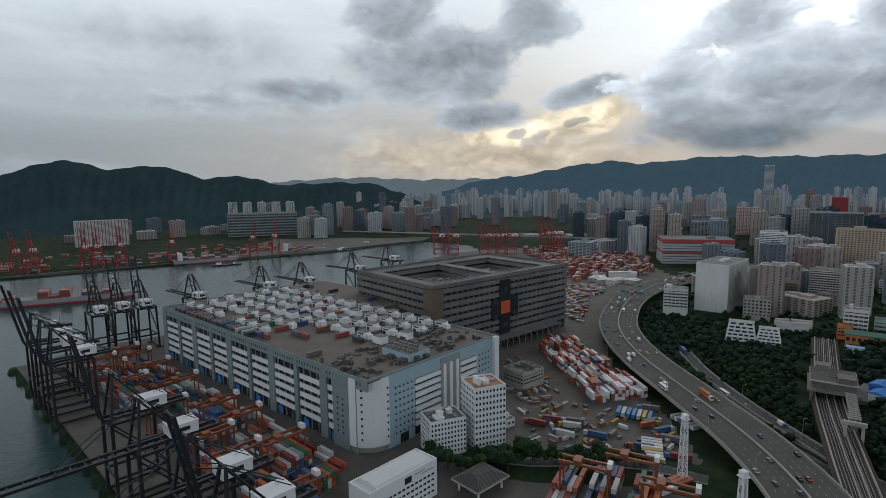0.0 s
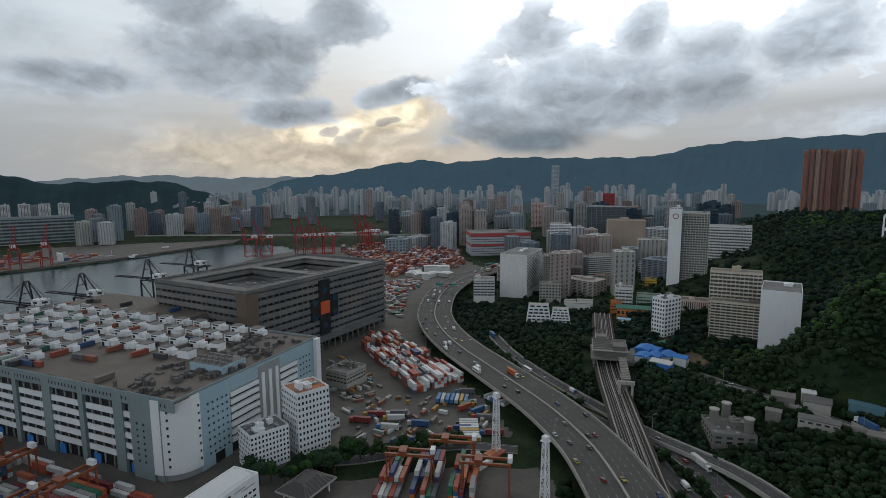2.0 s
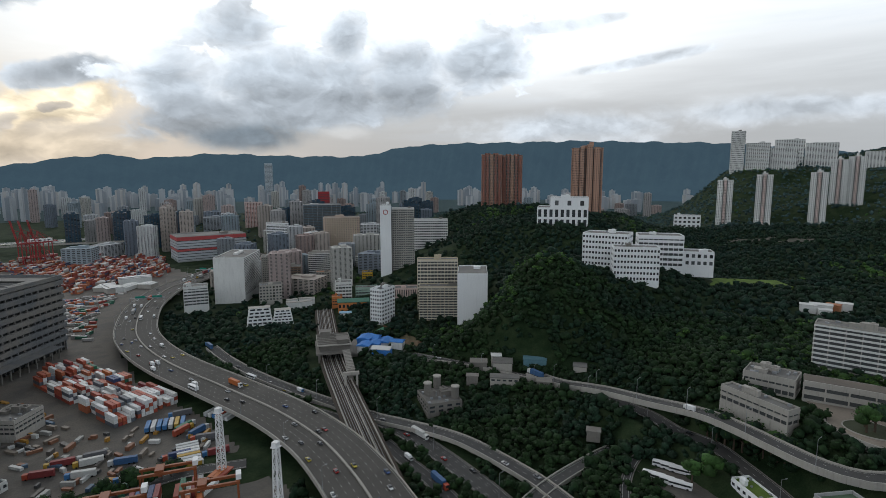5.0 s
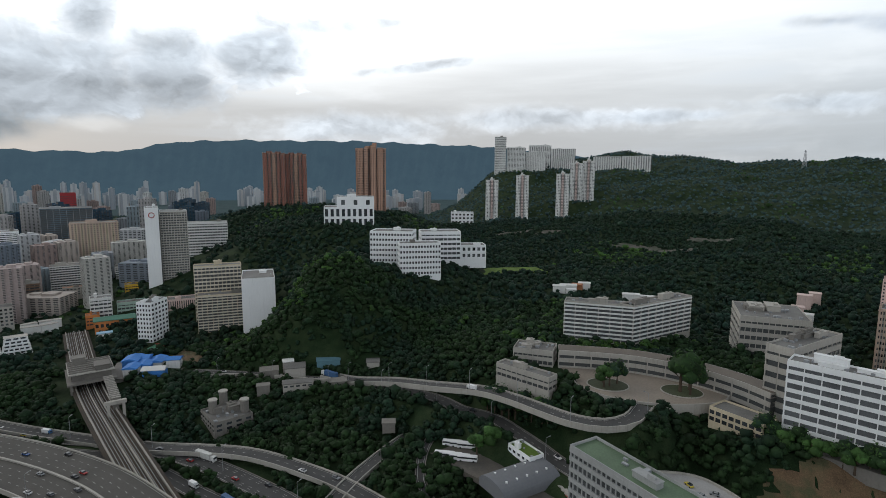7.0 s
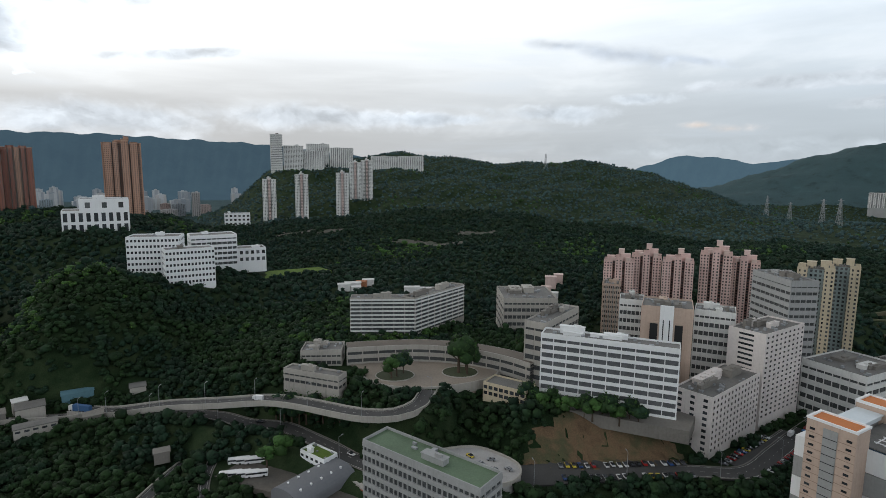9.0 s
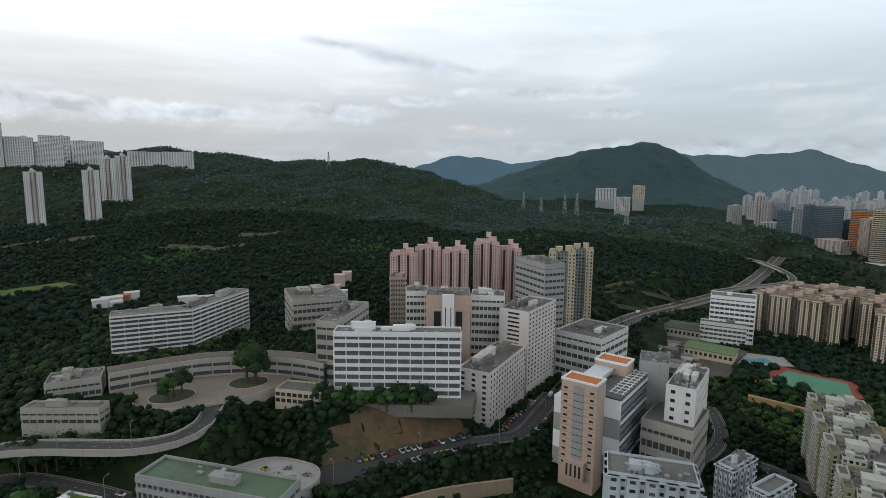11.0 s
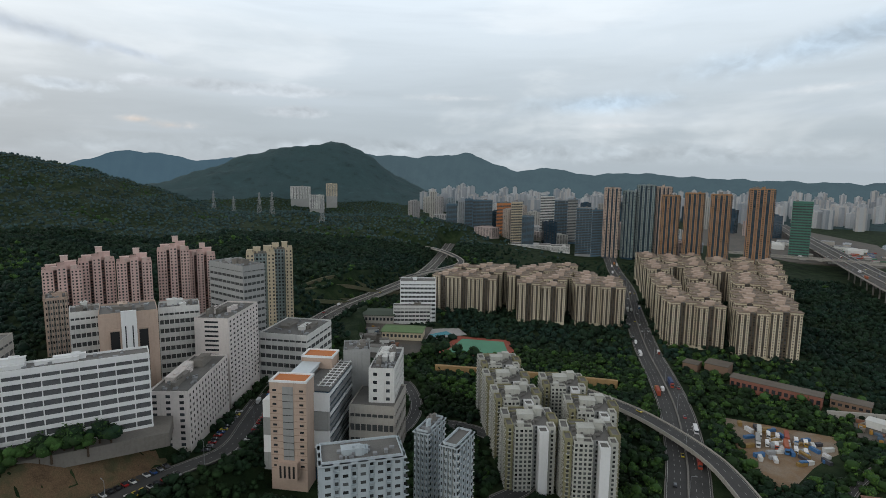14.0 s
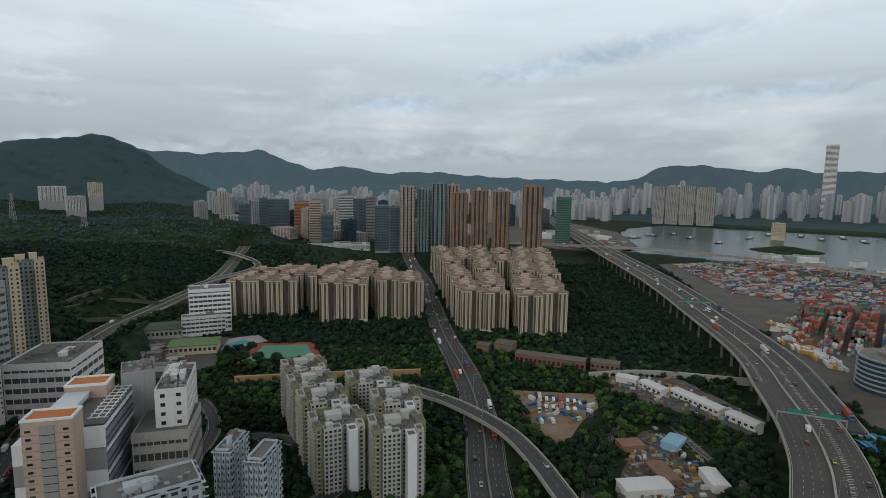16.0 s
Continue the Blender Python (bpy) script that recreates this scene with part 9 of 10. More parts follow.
WHITEI = palette("white_stack_paint", [(0.62, 0.62, 0.6), (0.7, 0.7, 0.68), (0.4, 0.09, 0.05), (0.66, 0.66, 0.66), (0.55, 0.55, 0.53), (0.3, 0.05, 0.035)], per="island")
stuff("container_stacks", LOOSE_BOXES, BOXI, "stacks of many-coloured shipping containers", "containers")
stuff("container_stacks", LOOSE_REEFERS, WHITEI, "stacks of mostly white shipping containers", "containers")
stuff("container_stacks", RED_ROWS, RUST, "dense rust-red container stacks far off", "containers")
stuff("parked_lorries", CLUTTER, MIXED, "closely parked lorries and cars on the depot ground", "vehicles")
stuff("container_stacks", DEPOT_ROWS, MIXED, "mixed container stacks on the depot ground", "containers")


# ---- cranes ----
def quay_crane(x, y, z, rot, raised, steel, label, group, size=1.0, boom=48.0):
    b = thing("quay_crane", x, y, z, rot, label, "crane", group)
    b.scale = (size, size, size)
    hg, gx, gy = 42.0, 9.0, 12.5
    for sx in (-1, 1):
        for sy in (-1, 1):
            part("leg", beams("leg", [((sx * gx, sy * gy, 0.4), (sx * gx * 0.9, sy * gy, hg), 1.5)], steel), b)
        part("side_frame", beams("side_frame", [((sx * gx, -gy, 1.4), (sx * gx, gy, 1.4), 1.4), ((sx * gx, -gy, 13), (sx * gx, gy, 13), 1.3), ((sx * gx * 0.9, -gy, hg), (sx * gx * 0.9, gy, hg), 1.3), ((sx * gx, -gy, 13), (sx * gx * 0.92, gy, hg - 2), 0.8)], steel), b)
        for sy in (-1, 1) if steel is BLACKS else ():
            part("bogie", boxes("bogie", [(sx * gx, sy * gy, 0.5, 7, 1.2, 1.0)], BLACKS), b)
    part("portal", beams("portal", [((-gx, sy * gy, zz), (gx, sy * gy, zz), 1.4) for sy in (-1, 1) for zz in (14, hg - 1)], steel), b)
    part("girder", beams("girder", [((sx * 3, -26, hg + 1), (sx * 3, 15, hg + 1), 1.5) for sx in (-1, 1)] + [((-3, q, hg + 1), (3, q, hg + 1), 0.8) for q in (-26, -14, 0, 14)], steel), b)
    part("apex_frame", beams("apex_frame", [((sx * 7, 12, hg), (sx * 2.2, 9, hg + 24), 1.1) for sx in (-1, 1)] + [((sx * 5, -10, hg), (sx * 2.2, 8.5, hg + 23), 0.8) for sx in (-1, 1)] + [((-2.2, 9, hg + 24), (2.2, 9, hg + 24), 0.9), ((-4.5, 10.5, hg + 12), (4.5, 10.5, hg + 12), 0.8)], steel), b)
    a = radians(78 if raised else 0)
    tip = (15 + boom * math.cos(a), hg + 1 + boom * math.sin(a))
    rails = [((sx * 3, 15, hg + 1), (sx * 3, tip[0], tip[1]), 1.3) for sx in (-1, 1)]
    n = 9
    for i in range(1, n + 1):
        f = i / n
        p = (15 + boom * f * math.cos(a), hg + 1 + boom * f * math.sin(a))
        rails.append(((-3, p[0], p[1]), (3, p[0], p[1]), 0.6))
    part("boom", beams("boom", rails, steel), b)
    mid = (15 + boom * 0.6 * math.cos(a), hg + 1 + boom * 0.6 * math.sin(a))
    part("stay", beams("stay", [((sx * 2.2, 9, hg + 24), (sx * 3, mid[0], mid[1]), 0.35) for sx in (-1, 1)] + [((sx * 2.2, 9, hg + 24), (sx * 3, -24, hg + 1.5), 0.35) for sx in (-1, 1)], steel), b, kind="stuff")
    house = part("machine_house", boxes("machine_house", [(0, -9, hg + 4.6, 9.5, 13, 5.2), (0, -9, hg + 7.4, 10.0, 13.5, 0.4), (2, -12, hg + 8.0, 1.4, 1.4, 1.0)], WHITES), b, "white machine house with a black sign bar")
    part("sign_bar", boxes("sign_bar", [(0, -15.56, hg + 4.8, 5.0, 0.12, 2.0), (4.81, -9, hg + 4.8, 0.12, 5.0, 2.0), (-4.81, -9, hg + 4.8, 0.12, 5.0, 2.0)], BLACKP), house)
    part("cabin", boxes("cabin", [(0, 6, hg - 2.6, 2.6, 3.2, 2.8)], GREYW), b)
    return b


BLACK_LABEL = "black steel quay crane with a white machine house"
for hx, hy, up in ((-159, 283, True), (-127, 250, False), (-88, 213, False), (-64, 190, True), (-302, 419, True), (-279, 397, True), (-254, 373, True)):
    quay_crane(hx + 0.692 * -9, hy + 0.722 * -9, 5, 136.2, up, BLACKS, BLACK_LABEL + (", boom raised" if up else ", boom lowered"), "black quay cranes")
for hx, hy in ((-321, 499), (-309, 514), (-294, 527)):
    quay_crane(hx - 6, hy + 6, 5, 45, True, BLACKS, BLACK_LABEL + ", boom raised", "black quay cranes")
for hx, hy in ((-262, 566), (-205, 620), (-166, 650), (-118, 735), (-80, 830)):
    quay_crane(hx, hy, 5, 50, False, BLACKS, BLACK_LABEL + ", boom lowered", "black quay cranes")
for hx, hy, up in ((-8, 1203, True), (23, 1201, True), (95, 1196, True), (112, 1196, True), (130, 1194, True), (152, 1192, True), (236, 1233, True), (248, 1233, True), (262, 1235, True), (-783, 989, True), (-760, 1000, True), (-690, 1044, True), (-672, 1052, True), (-640, 1075, True), (-560, 1120, True), (-420, 1200, True), (-380, 1230, True)):
    quay_crane(hx, hy, 5, 100 if hx > -100 else 205, up, REDS, "distant red quay crane with raised boom", "red quay cranes", 0.9)


def yard_gantry(x, y, z, rot, span=24.0):
    """A rubber-tyred gantry over a stack: two portal frames, girders, trolley, tyres."""
    b = thing("yard_gantry", x, y, z, rot, "orange rubber-tyred yard gantry over container rows", "crane", "yard gantries")
    h = 19.0
    for sy in (-1, 1):
        for sx in (-1, 1):
            part("leg", beams("leg", [((sx * 3.6, sy * span / 2, 1.6), (sx * 3.2, sy * span / 2, h), 0.8)], ORNS), b)
            part("tyre", boxes("tyre", [(sx * 3.8, sy * span / 2, 0.8, 1.6, 0.7, 1.6)], TYRE), b)
        part("sill", beams("sill", [((-4.6, sy * span / 2, 1.9), (4.6, sy * span / 2, 1.9), 0.9)], ORNS), b)
    for sx in (-1, 1):
        part("girder", beams("girder", [((sx * 3.2, -span / 2 - 1, h), (sx * 3.2, span / 2 + 1, h), 1.3)], ORNS), b)
    part("trolley", boxes("trolley", [(0, span * 0.15, h + 1.2, 6.6, 4.0, 1.2), (0, span * 0.15, h - 1.8, 2.0, 2.0, 2.2)], ORNS), b)
    part("electric_house", boxes("electric_house", [(0, -span / 2 - 0.4, h + 2.0, 4.6, 2.4, 2.6)], WHITES), b)
    return b


first_gantry = yard_gantry(*yard_at(30, 38), 5, YARD_ANG)
for u, v in ((78, 38), (108, 38), (170, 38), (222, 38), (262, 38), (-20, 63), (35, 63), (66, 63), (130, 63), (200, 63), (245, 63), (270, 63), (285, 40)):
    copy_thing(first_gantry, pose(*yard_at(u, v), 5, 0, 0, YARD_ANG))
for x, y, a in ((72, 262, 62), (98, 268, 62), (106, 240, 62)):
    copy_thing(first_gantry, pose(x, y, 5, 0, 0, a))


# ---- ships and small craft ----
def cargo_ship(x, y, rot, length, label, boxes_on=True):
    b = thing("container_ship", x, y, 0, rot, label, "ship", "ships")
    w = length * 0.145
    outline = [(-length / 2, -w / 2), (length * 0.36, -w / 2), (length * 0.46, -w * 0.28), (length / 2, 0), (length * 0.46, w * 0.28), (length * 0.36, w / 2), (-length / 2, w / 2)]
    part("lower_hull", prism("lower_hull", outline, -2, 2.2, REDS), b, "red lower hull")
    part("upper_hull", prism("upper_hull", outline, 2.2, 8.6, GREYW), b)
    part("bridge", boxes("bridge", [(-length * 0.4, 0, 15, length * 0.06, w * 0.9, 14), (-length * 0.4, 0, 22.5, length * 0.05, w * 1.05, 2), (-length * 0.43, 0, 22, 4, 4, 8)], WHITES), b)
    part("mast", beams("mast", [((length * 0.45, 0, 8), (length * 0.45, 0, 20), 0.5)], WHITES), b)
    if boxes_on:
        rng = random.Random(int(length))
        rows = []
        for i in range(int(length * 0.75 / 13)):
            if rng.random() < 0.15:
                continue
            n = rng.randint(1, 4)
            for j in range(int(w * 0.9 / 2.6)):
                for k in range(n):
                    rows.append((-length * 0.34 + i * 13, -w * 0.43 + j * 2.6 + 1.3, 9.9 + k * 2.6, *BOX40))
        part("deck_cargo", boxes("deck_cargo", rows, RUST), b, kind="stuff")
    return b


cargo_ship(-560, 762, 26, 210, "container ship with red hull and stacked deck cargo")
cargo_ship(-500, 1145, 32, 130, "moored freighter at the far quay", True)
cargo_ship(-330, 1290, 32, 110, "moored freighter at the far quay", True)


def work_boat(x, y, rot, length, label):
    b = thing("work_boat", x, y, 0, rot, label, "boat", "small craft")
    w = length * 0.28
    part("hull", prism("hull", [(-length / 2, -w / 2), (length * 0.3, -w / 2), (length / 2, 0), (length * 0.3, w / 2), (-length / 2, w / 2)], -0.8, 2.0, BLACKS), b)
    part("wheelhouse", boxes("wheelhouse", [(-length * 0.2, 0, 3.6, length * 0.22, w * 0.6, 3.4), (-length * 0.2, 0, 5.5, length * 0.26, w * 0.7, 0.4)], WHITES), b)
    part("derrick", beams("derrick", [((0, 0, 2), (length * 0.05, 0, 11), 0.5), ((length * 0.05, 0, 4), (length * 0.42, 0, 10), 0.4)], STEEL), b)
    return b


for x, y, r, l in ((-448, 1100, 20, 42), (-462, 639, 5, 30), (-425, 1109, 20, 20), (-241, 1317, 15, 50), (-193, 1462, 10, 60), (-255, 1331, 200, 40)):
    work_boat(x, y, r, l, "small dark work boat on the channel")
for a, r, l in ((189, 1500, 30), (191, 1560, 26), (192.5, 1480, 22), (199, 1700, 44), (200, 1640, 44), (201.5, 1720, 44), (203, 1650, 44), (204.5, 1740, 44), (197.5, 1560, 30), (187, 1420, 50), (206, 1660, 44), (195, 1400, 26)):
    work_boat(*at(a, r), a * 3 % 180, l * 1.3, "dark lighter barge with a derrick at anchor")


# ---- yard clutter ----
def heap(name, outline, count, sizes, material, label, category, seed, z=6.2):
    rng = random.Random(seed)
    poly = [(px * MAP, py * MAP) for px, py in outline]
    xs, ys = [p[0] for p in poly], [p[1] for p in poly]
    rows, lay_of = [], rng.uniform(0, 180)
    while len(rows) < count:
        x, y = rng.uniform(min(xs), max(xs)), rng.uniform(min(ys), max(ys))
        if inside(poly, np.array([x]), np.array([y]))[0]:
            l, w, h = (rng.uniform(*q) for q in sizes)
            rows.append((x, y, z + h / 2, l, w, h, lay_of + rng.choice((0, 0, 0, 90, 62)) + rng.uniform(-5, 5)))
    return stuff(name, rows, material, label, category)


JUNK = palette("scrap_paint", [(0.34, 0.18, 0.03), (0.3, 0.3, 0.28), (0.20, 0.09, 0.05), (0.5, 0.5, 0.48), (0.06, 0.06, 0.06), (0.07, 0.12, 0.18), (0.10, 0.09, 0.08), (0.18, 0.15, 0.12)], per="island")
heap("scrap", [(-30, -228), (-41, -280), (-58, -305), (-76, -282), (-67, -236), (-45, -218)], 260, ((1.0, 5.0), (1.0, 2.2), (0.6, 2.2)), JUNK, "scattered scrap, old trucks and machines", "scrap", 1)
heap("machines", [(-40, -376), (-84, -384), (-117, -327), (-107, -311), (-70, -336), (-40, -356)], 190, ((1.5, 5), (1.2, 2.2), (0.8, 2.4)), JUNK, "rows of yellow machines and pallets", "machinery", 2)
heap("parked_lorries", [(20, -334), (-25, -340), (-24, -305), (5, -290)], 46, ((4.5, 7), (1.9, 2.3), (1.6, 2.6)), palette("parked_lorry_paint", [(0.55, 0.55, 0.53), (0.05, 0.14, 0.30), (0.3, 0.31, 0.32), (0.6, 0.6, 0.6), (0.05, 0.05, 0.06), (0.25, 0.16, 0.05)], per="island"), "lorries parked on bare earth", "vehicles", 3)
heap("yard_goods", [(100, 255), (50, 262), (40, 290), (70, 320), (118, 300), (122, 262)], 70, ((2, 9), (1.5, 2.5), (1, 2.8)), JUNK, "trailers, spreaders and goods in the port yard", "goods", 4, 5.0)
heap("yard_goods", [(45, 300), (40, 380), (60, 420), (75, 330)], 50, ((2, 9), (1.5, 2.5), (1, 2.6)), JUNK, "trailers and spreaders in the port yard", "goods", 5, 5.0)
heap("yard_goods", [(130, 500), (165, 600), (220, 690), (150, 690), (120, 560)], 160, ((3, 12), (2, 2.6), (1.5, 3)), MIXED, "trailers and goods behind the terminal", "goods", 6, 5.0)
heap("works_goods", [(250, -330), (300, -368), (340, -350), (300, -305)], 80, ((2, 8), (1.5, 3), (0.8, 2.5)), JUNK, "pipes, huts and goods on the works ground", "goods", 7, 7.0)


def sheds(outline, count, seed, z):
    """Low white harbour sheds."""
    rng = random.Random(seed)
    poly = [(px * MAP, py * MAP) for px, py in outline]
    xs, ys = [p[0] for p in poly], [p[1] for p in poly]
    n = 0
    while n < count:
        x, y = rng.uniform(min(xs), max(xs)), rng.uniform(min(ys), max(ys))
        if inside(poly, np.array([x]), np.array([y]))[0]:
            n += 1
            w, d, h = rng.uniform(18, 50), rng.uniform(12, 22), rng.uniform(5, 10)
            b = thing("harbour_shed", x, y, z, rng.uniform(0, 180), "low white harbour shed with sheet roof", "shed", "harbour sheds")
            part("wall", boxes("wall", [(0, 0, h / 2 - 1, w, d, h + 2)], WHITE if rng.random() < 0.6 else PALE), b)
            part("roof", boxes("roof", [(0, 0, h + 0.2, w + 1, d + 1, 0.4), (0, 0, h + 0.8, w + 0.6, d * 0.5, 0.8)], STEEL if rng.random() < 0.5 else WHITE), b)


sheds([(-20, -1110), (-110, -1115), (-150, -1300), (-60, -1500), (60, -1400)], 22, 3, 6.0)
sheds([(-330, -1130), (-480, -1060), (-560, -980), (-500, -940), (-330, -1060)], 10, 4, 5.0)
sheds([(165, 690), (230, 690), (300, 720), (240, 760), (170, 760)], 8, 5, 5.0)


# the near corner of the container depot: tall red and green stacks, trailers, a round office, blue coaches
DEPOT_RED = palette("depot_box_paint", [(0.27, 0.06, 0.04), (0.30, 0.08, 0.045), (0.22, 0.045, 0.035), (0.03, 0.16, 0.11), (0.32, 0.11, 0.06), (0.035, 0.14, 0.10)], per="island")
near_rows = []
box_field([(-225, -500), (-245, -620), (-345, -650), (-380, -560), (-263, -492)], 62, 1500, 6, near_rows, 8)
stuff("container_stacks", near_rows, DEPOT_RED, "tall stacks of red and green containers in the depot", "containers")
heap("depot_trailers", [(-205, -570), (-188, -500), (-205, -430), (-218, -438), (-205, -505), (-222, -565)], 60, ((9, 13), (2.4, 2.6), (2.6, 3.4)), palette("pale_trailer_paint", [(0.6, 0.6, 0.58), (0.5, 0.5, 0.5), (0.62, 0.62, 0.62), (0.45, 0.25, 0.04)], per="island"), "white trailers and sheds lined up beside the highway", "trailers", 9, 6.0)


def round_office(x, y, z, r, h):
    b = thing("round_office", x, y, z, 0, "round dark glass office building with pale floor bands", "building")
    part("drum", tube("drum", r - 0.6, r - 0.6, h, BLUEG, 40), b)
    ring = tube("floor_band", r, r, 1.3, GREYW, 40)
    for k in range(7):
        part("floor_band", ring, b, m=pose(0, 0, 3 + k * (h - 4) / 6.0))
    part("roof", tube("roof", r - 2, r - 2, 0.3, CONC, 40), b, m=pose(0, 0, h + 0.35))
    part("roof_drum", tube("roof_drum", r * 0.45, r * 0.45, 3.0, CONC, 24), b, m=pose(0, 0, h + 0.6))


round_office(-264, -480, 6, 24, 27)
coach_paint = palette("blue_coach_paint", [(0.04, 0.22, 0.42), (0.05, 0.28, 0.5), (0.3, 0.35, 0.4)])
for i in range(12):
    b = thing("parked_coach", -190 - (i % 6) * 3.6, -384 + (i // 6) * 17 + (i % 6) * 1.2, 6.05, 100, "blue coach parked under the highway edge", "coach", "blue coaches")
    part("body", boxes("body", [(0, 0, 1.75, 10.5, 2.5, 2.7)], coach_paint), b)
    part("window_band", boxes("window_band", [(0, 0, 2.2, 10.2, 2.54, 0.9)], GLASS), b)
for k, (x0, y0, n, step, turn) in enumerate(((140, 352, 7, 3.4, 62), (166, 336, 6, 3.6, 20), (128, 318, 8, 3.6, 160))):
    c, s = math.cos(radians(turn + 90)), math.sin(radians(turn + 90))
    for i in range(n):
        b = thing("box_trailer", x0 + c * step * i, y0 + s * step * i, 5.0, turn, "parked box trailer in the port yard", "trailer", "box trailers")
        part("box", boxes("box", [(0, 0, 2.7, 12.2, 2.5, 2.7)], TRUCKP), b)
        part("chassis", boxes("chassis", [(0, 0, 1.15, 12.0, 1.6, 0.35), (-4, 0, 0.55, 2.4, 2.3, 1.0), (4.6, 0, 0.5, 0.4, 1.8, 1.0)], TYRE), b)


# ---- vehicles ----
def wheel_row(xs, half, r, wd=0.3):
    rows = []
    for x in xs:
        for s in (-1, 1):
            rows += [(x, s * half, r, r * 1.9, wd, r * 1.5), (x, s * half, r, r * 1.5, wd, r * 1.9)]
    return boxes("wheel_set", rows, TYRE)


def with_wheels(me, xs, half, r):
    """Adds wheels to a body mesh, in tyre black."""
    bm = bmesh.new()
    bm.from_mesh(me)
    me.materials.append(TYRE)
    n = len(bm.faces)
    bm.from_mesh(wheel_row(xs, half, r))
    for f in list(bm.faces)[n:]:
        f.material_index = 1
    bm.to_mesh(me)
    bm.free()
    return me


def make_car():
    b = thing("car", 0, 0, -300, 0, "small saloon car on the road", "car", "cars")
    me = prism("body", [(-2.2, 0.35), (2.1, 0.35), (2.25, 0.6), (2.2, 0.85), (1.0, 0.98), (-1.7, 1.0), (-2.25, 0.95)], -0.9, 0.9, CARP)
    me.transform(Matrix.Rotation(math.pi / 2, 4, "X"))
    part("body", with_wheels(me, (-1.35, 1.4), 0.82, 0.32), b)
    me = prism("cabin", [(-1.75, 0.98), (0.95, 0.98), (0.35, 1.46), (-1.3, 1.48)], -0.78, 0.78, GLASS)
    me.transform(Matrix.Rotation(math.pi / 2, 4, "X"))
    part("cabin", me, b, "dark glass cabin")
    return b


def make_van(name, l, w, h, label, paint_mat, group):
    b = thing(name, 0, 0, -300, 0, label, "vehicle", group)
    me = boxes("body", [(-0.1 * l, 0, h / 2 + 0.45, l * 0.78, w, h - 0.4), (-0.1 * l, 0, 0.6, l * 0.8, w * 0.8, 0.3)], paint_mat)
    part("body", with_wheels(me, (-l * 0.38, -l * 0.22, l * 0.38), w / 2 - 0.1, 0.48), b)
    cab = part("cab", boxes("cab", [(l * 0.41, 0, h * 0.38 + 0.35, l * 0.17, w * 0.95, h * 0.75)], TRUCKP), b)
    part("windscreen", boxes("windscreen", [(l * 0.497, 0, h * 0.52 + 0.35, 0.05, w * 0.85, h * 0.3)], GLASS), cab)
    return b


def make_bus():
    b = thing("bus", 0, 0, -300, 0, "white coach with dark window band", "bus", "buses")
    part("body", boxes("body", [(0, 0, 1.75, 10.5, 2.5, 2.7)], WHITES), b)
    part("window_band", boxes("window_band", [(0, 0, 2.2, 10.2, 2.54, 0.9), (0.3, 0, 2.15, 10.2, 2.3, 1.1)], GLASS), b)
    part("wheel_set", wheel_row((-3.4, 3.4), 1.15, 0.5), b, kind="stuff")
    return b


VEHICLES = [make_car(), make_van("van", 6.2, 2.1, 2.7, "white delivery van on the road", WHITES, "vans"), make_van("container_lorry", 15.0, 2.5, 3.9, "lorry with a container on its trailer", BOXP, "lorries"), make_bus()]
PLACED = [0, 0, 0, 0]
road_rng = random.Random(5)


def park_vehicle(k, x, y, z, rot):
    m = pose(x, y, z, 0, 0, rot)
    PLACED[k] += 1
    if PLACED[k] == 1:
        VEHICLES[k].matrix_basis = m
        return VEHICLES[k]
    return copy_thing(VEHICLES[k], m)


def traffic(name, count, lanes_each, first=0.0, last=1.0, mix=(0, 0, 0, 0, 0, 0, 0, 1, 1, 2, 3)):
    """Vehicles along a road's lanes, keeping left."""
    width, p, kind, lanes = ROADS[name]
    n = sides_of(p)
    used = []
    tries = 0
    while len(used) < count and tries < count * 20:
        tries += 1
        i = road_rng.randint(int(first * len(p)), min(len(p) - 2, int(last * len(p)) - 1))
        s = road_rng.choice((-1, 1))
        lane = road_rng.randrange(lanes_each)
        half = width / 2 - 1.8
        o = s * (0.9 + (half - 0.9) * (lane + 0.5) / lanes_each)
        if any(abs(i - j) < 4 and abs(o - q) < 2.4 for j, q in used):
            continue
        used.append((i, o))
        x, y = p[i, 0] + n[i, 0] * o, p[i, 1] + n[i, 1] * o
        t = math.degrees(math.atan2(n[i, 0], -n[i, 1]))
        park_vehicle(road_rng.choice(mix), x, y, p[i, 2] + 0.02, t + (0 if s < 0 else 180))


traffic("highway", 118, 4)
traffic("slip_viaduct", 6, 1)
traffic("trunk_road", 12, 2)
traffic("trunk_road_south", 7, 1)
traffic("hill_road", 3, 1)
traffic("lower_road", 9, 1)
traffic("sea_front_highway", 66, 4, 0.42)
traffic("merging_ramp", 8, 1, 0.3)
traffic("avenue", 50, 4, 0.2)
traffic("avenue_slip", 3, 1)
traffic("valley_road", 9, 4)
traffic("cross_viaduct", 6, 3)
for i in range(40):
    if i % 9 != 4:
        park_vehicle(0, (249.5 if i % 2 else 238.5) + road_rng.uniform(-0.4, 0.4), -74 - 3.3 * (i // 2) - (1.0 if i % 2 else 0), 24.42, road_rng.choice((0, 180)))
for x, y in ((250, -22), (253, -30), (246, -34), (249, -40), (240, -40), (240, -47)):
    park_vehicle(0, x, y, 29.02, road_rng.uniform(30, 80))
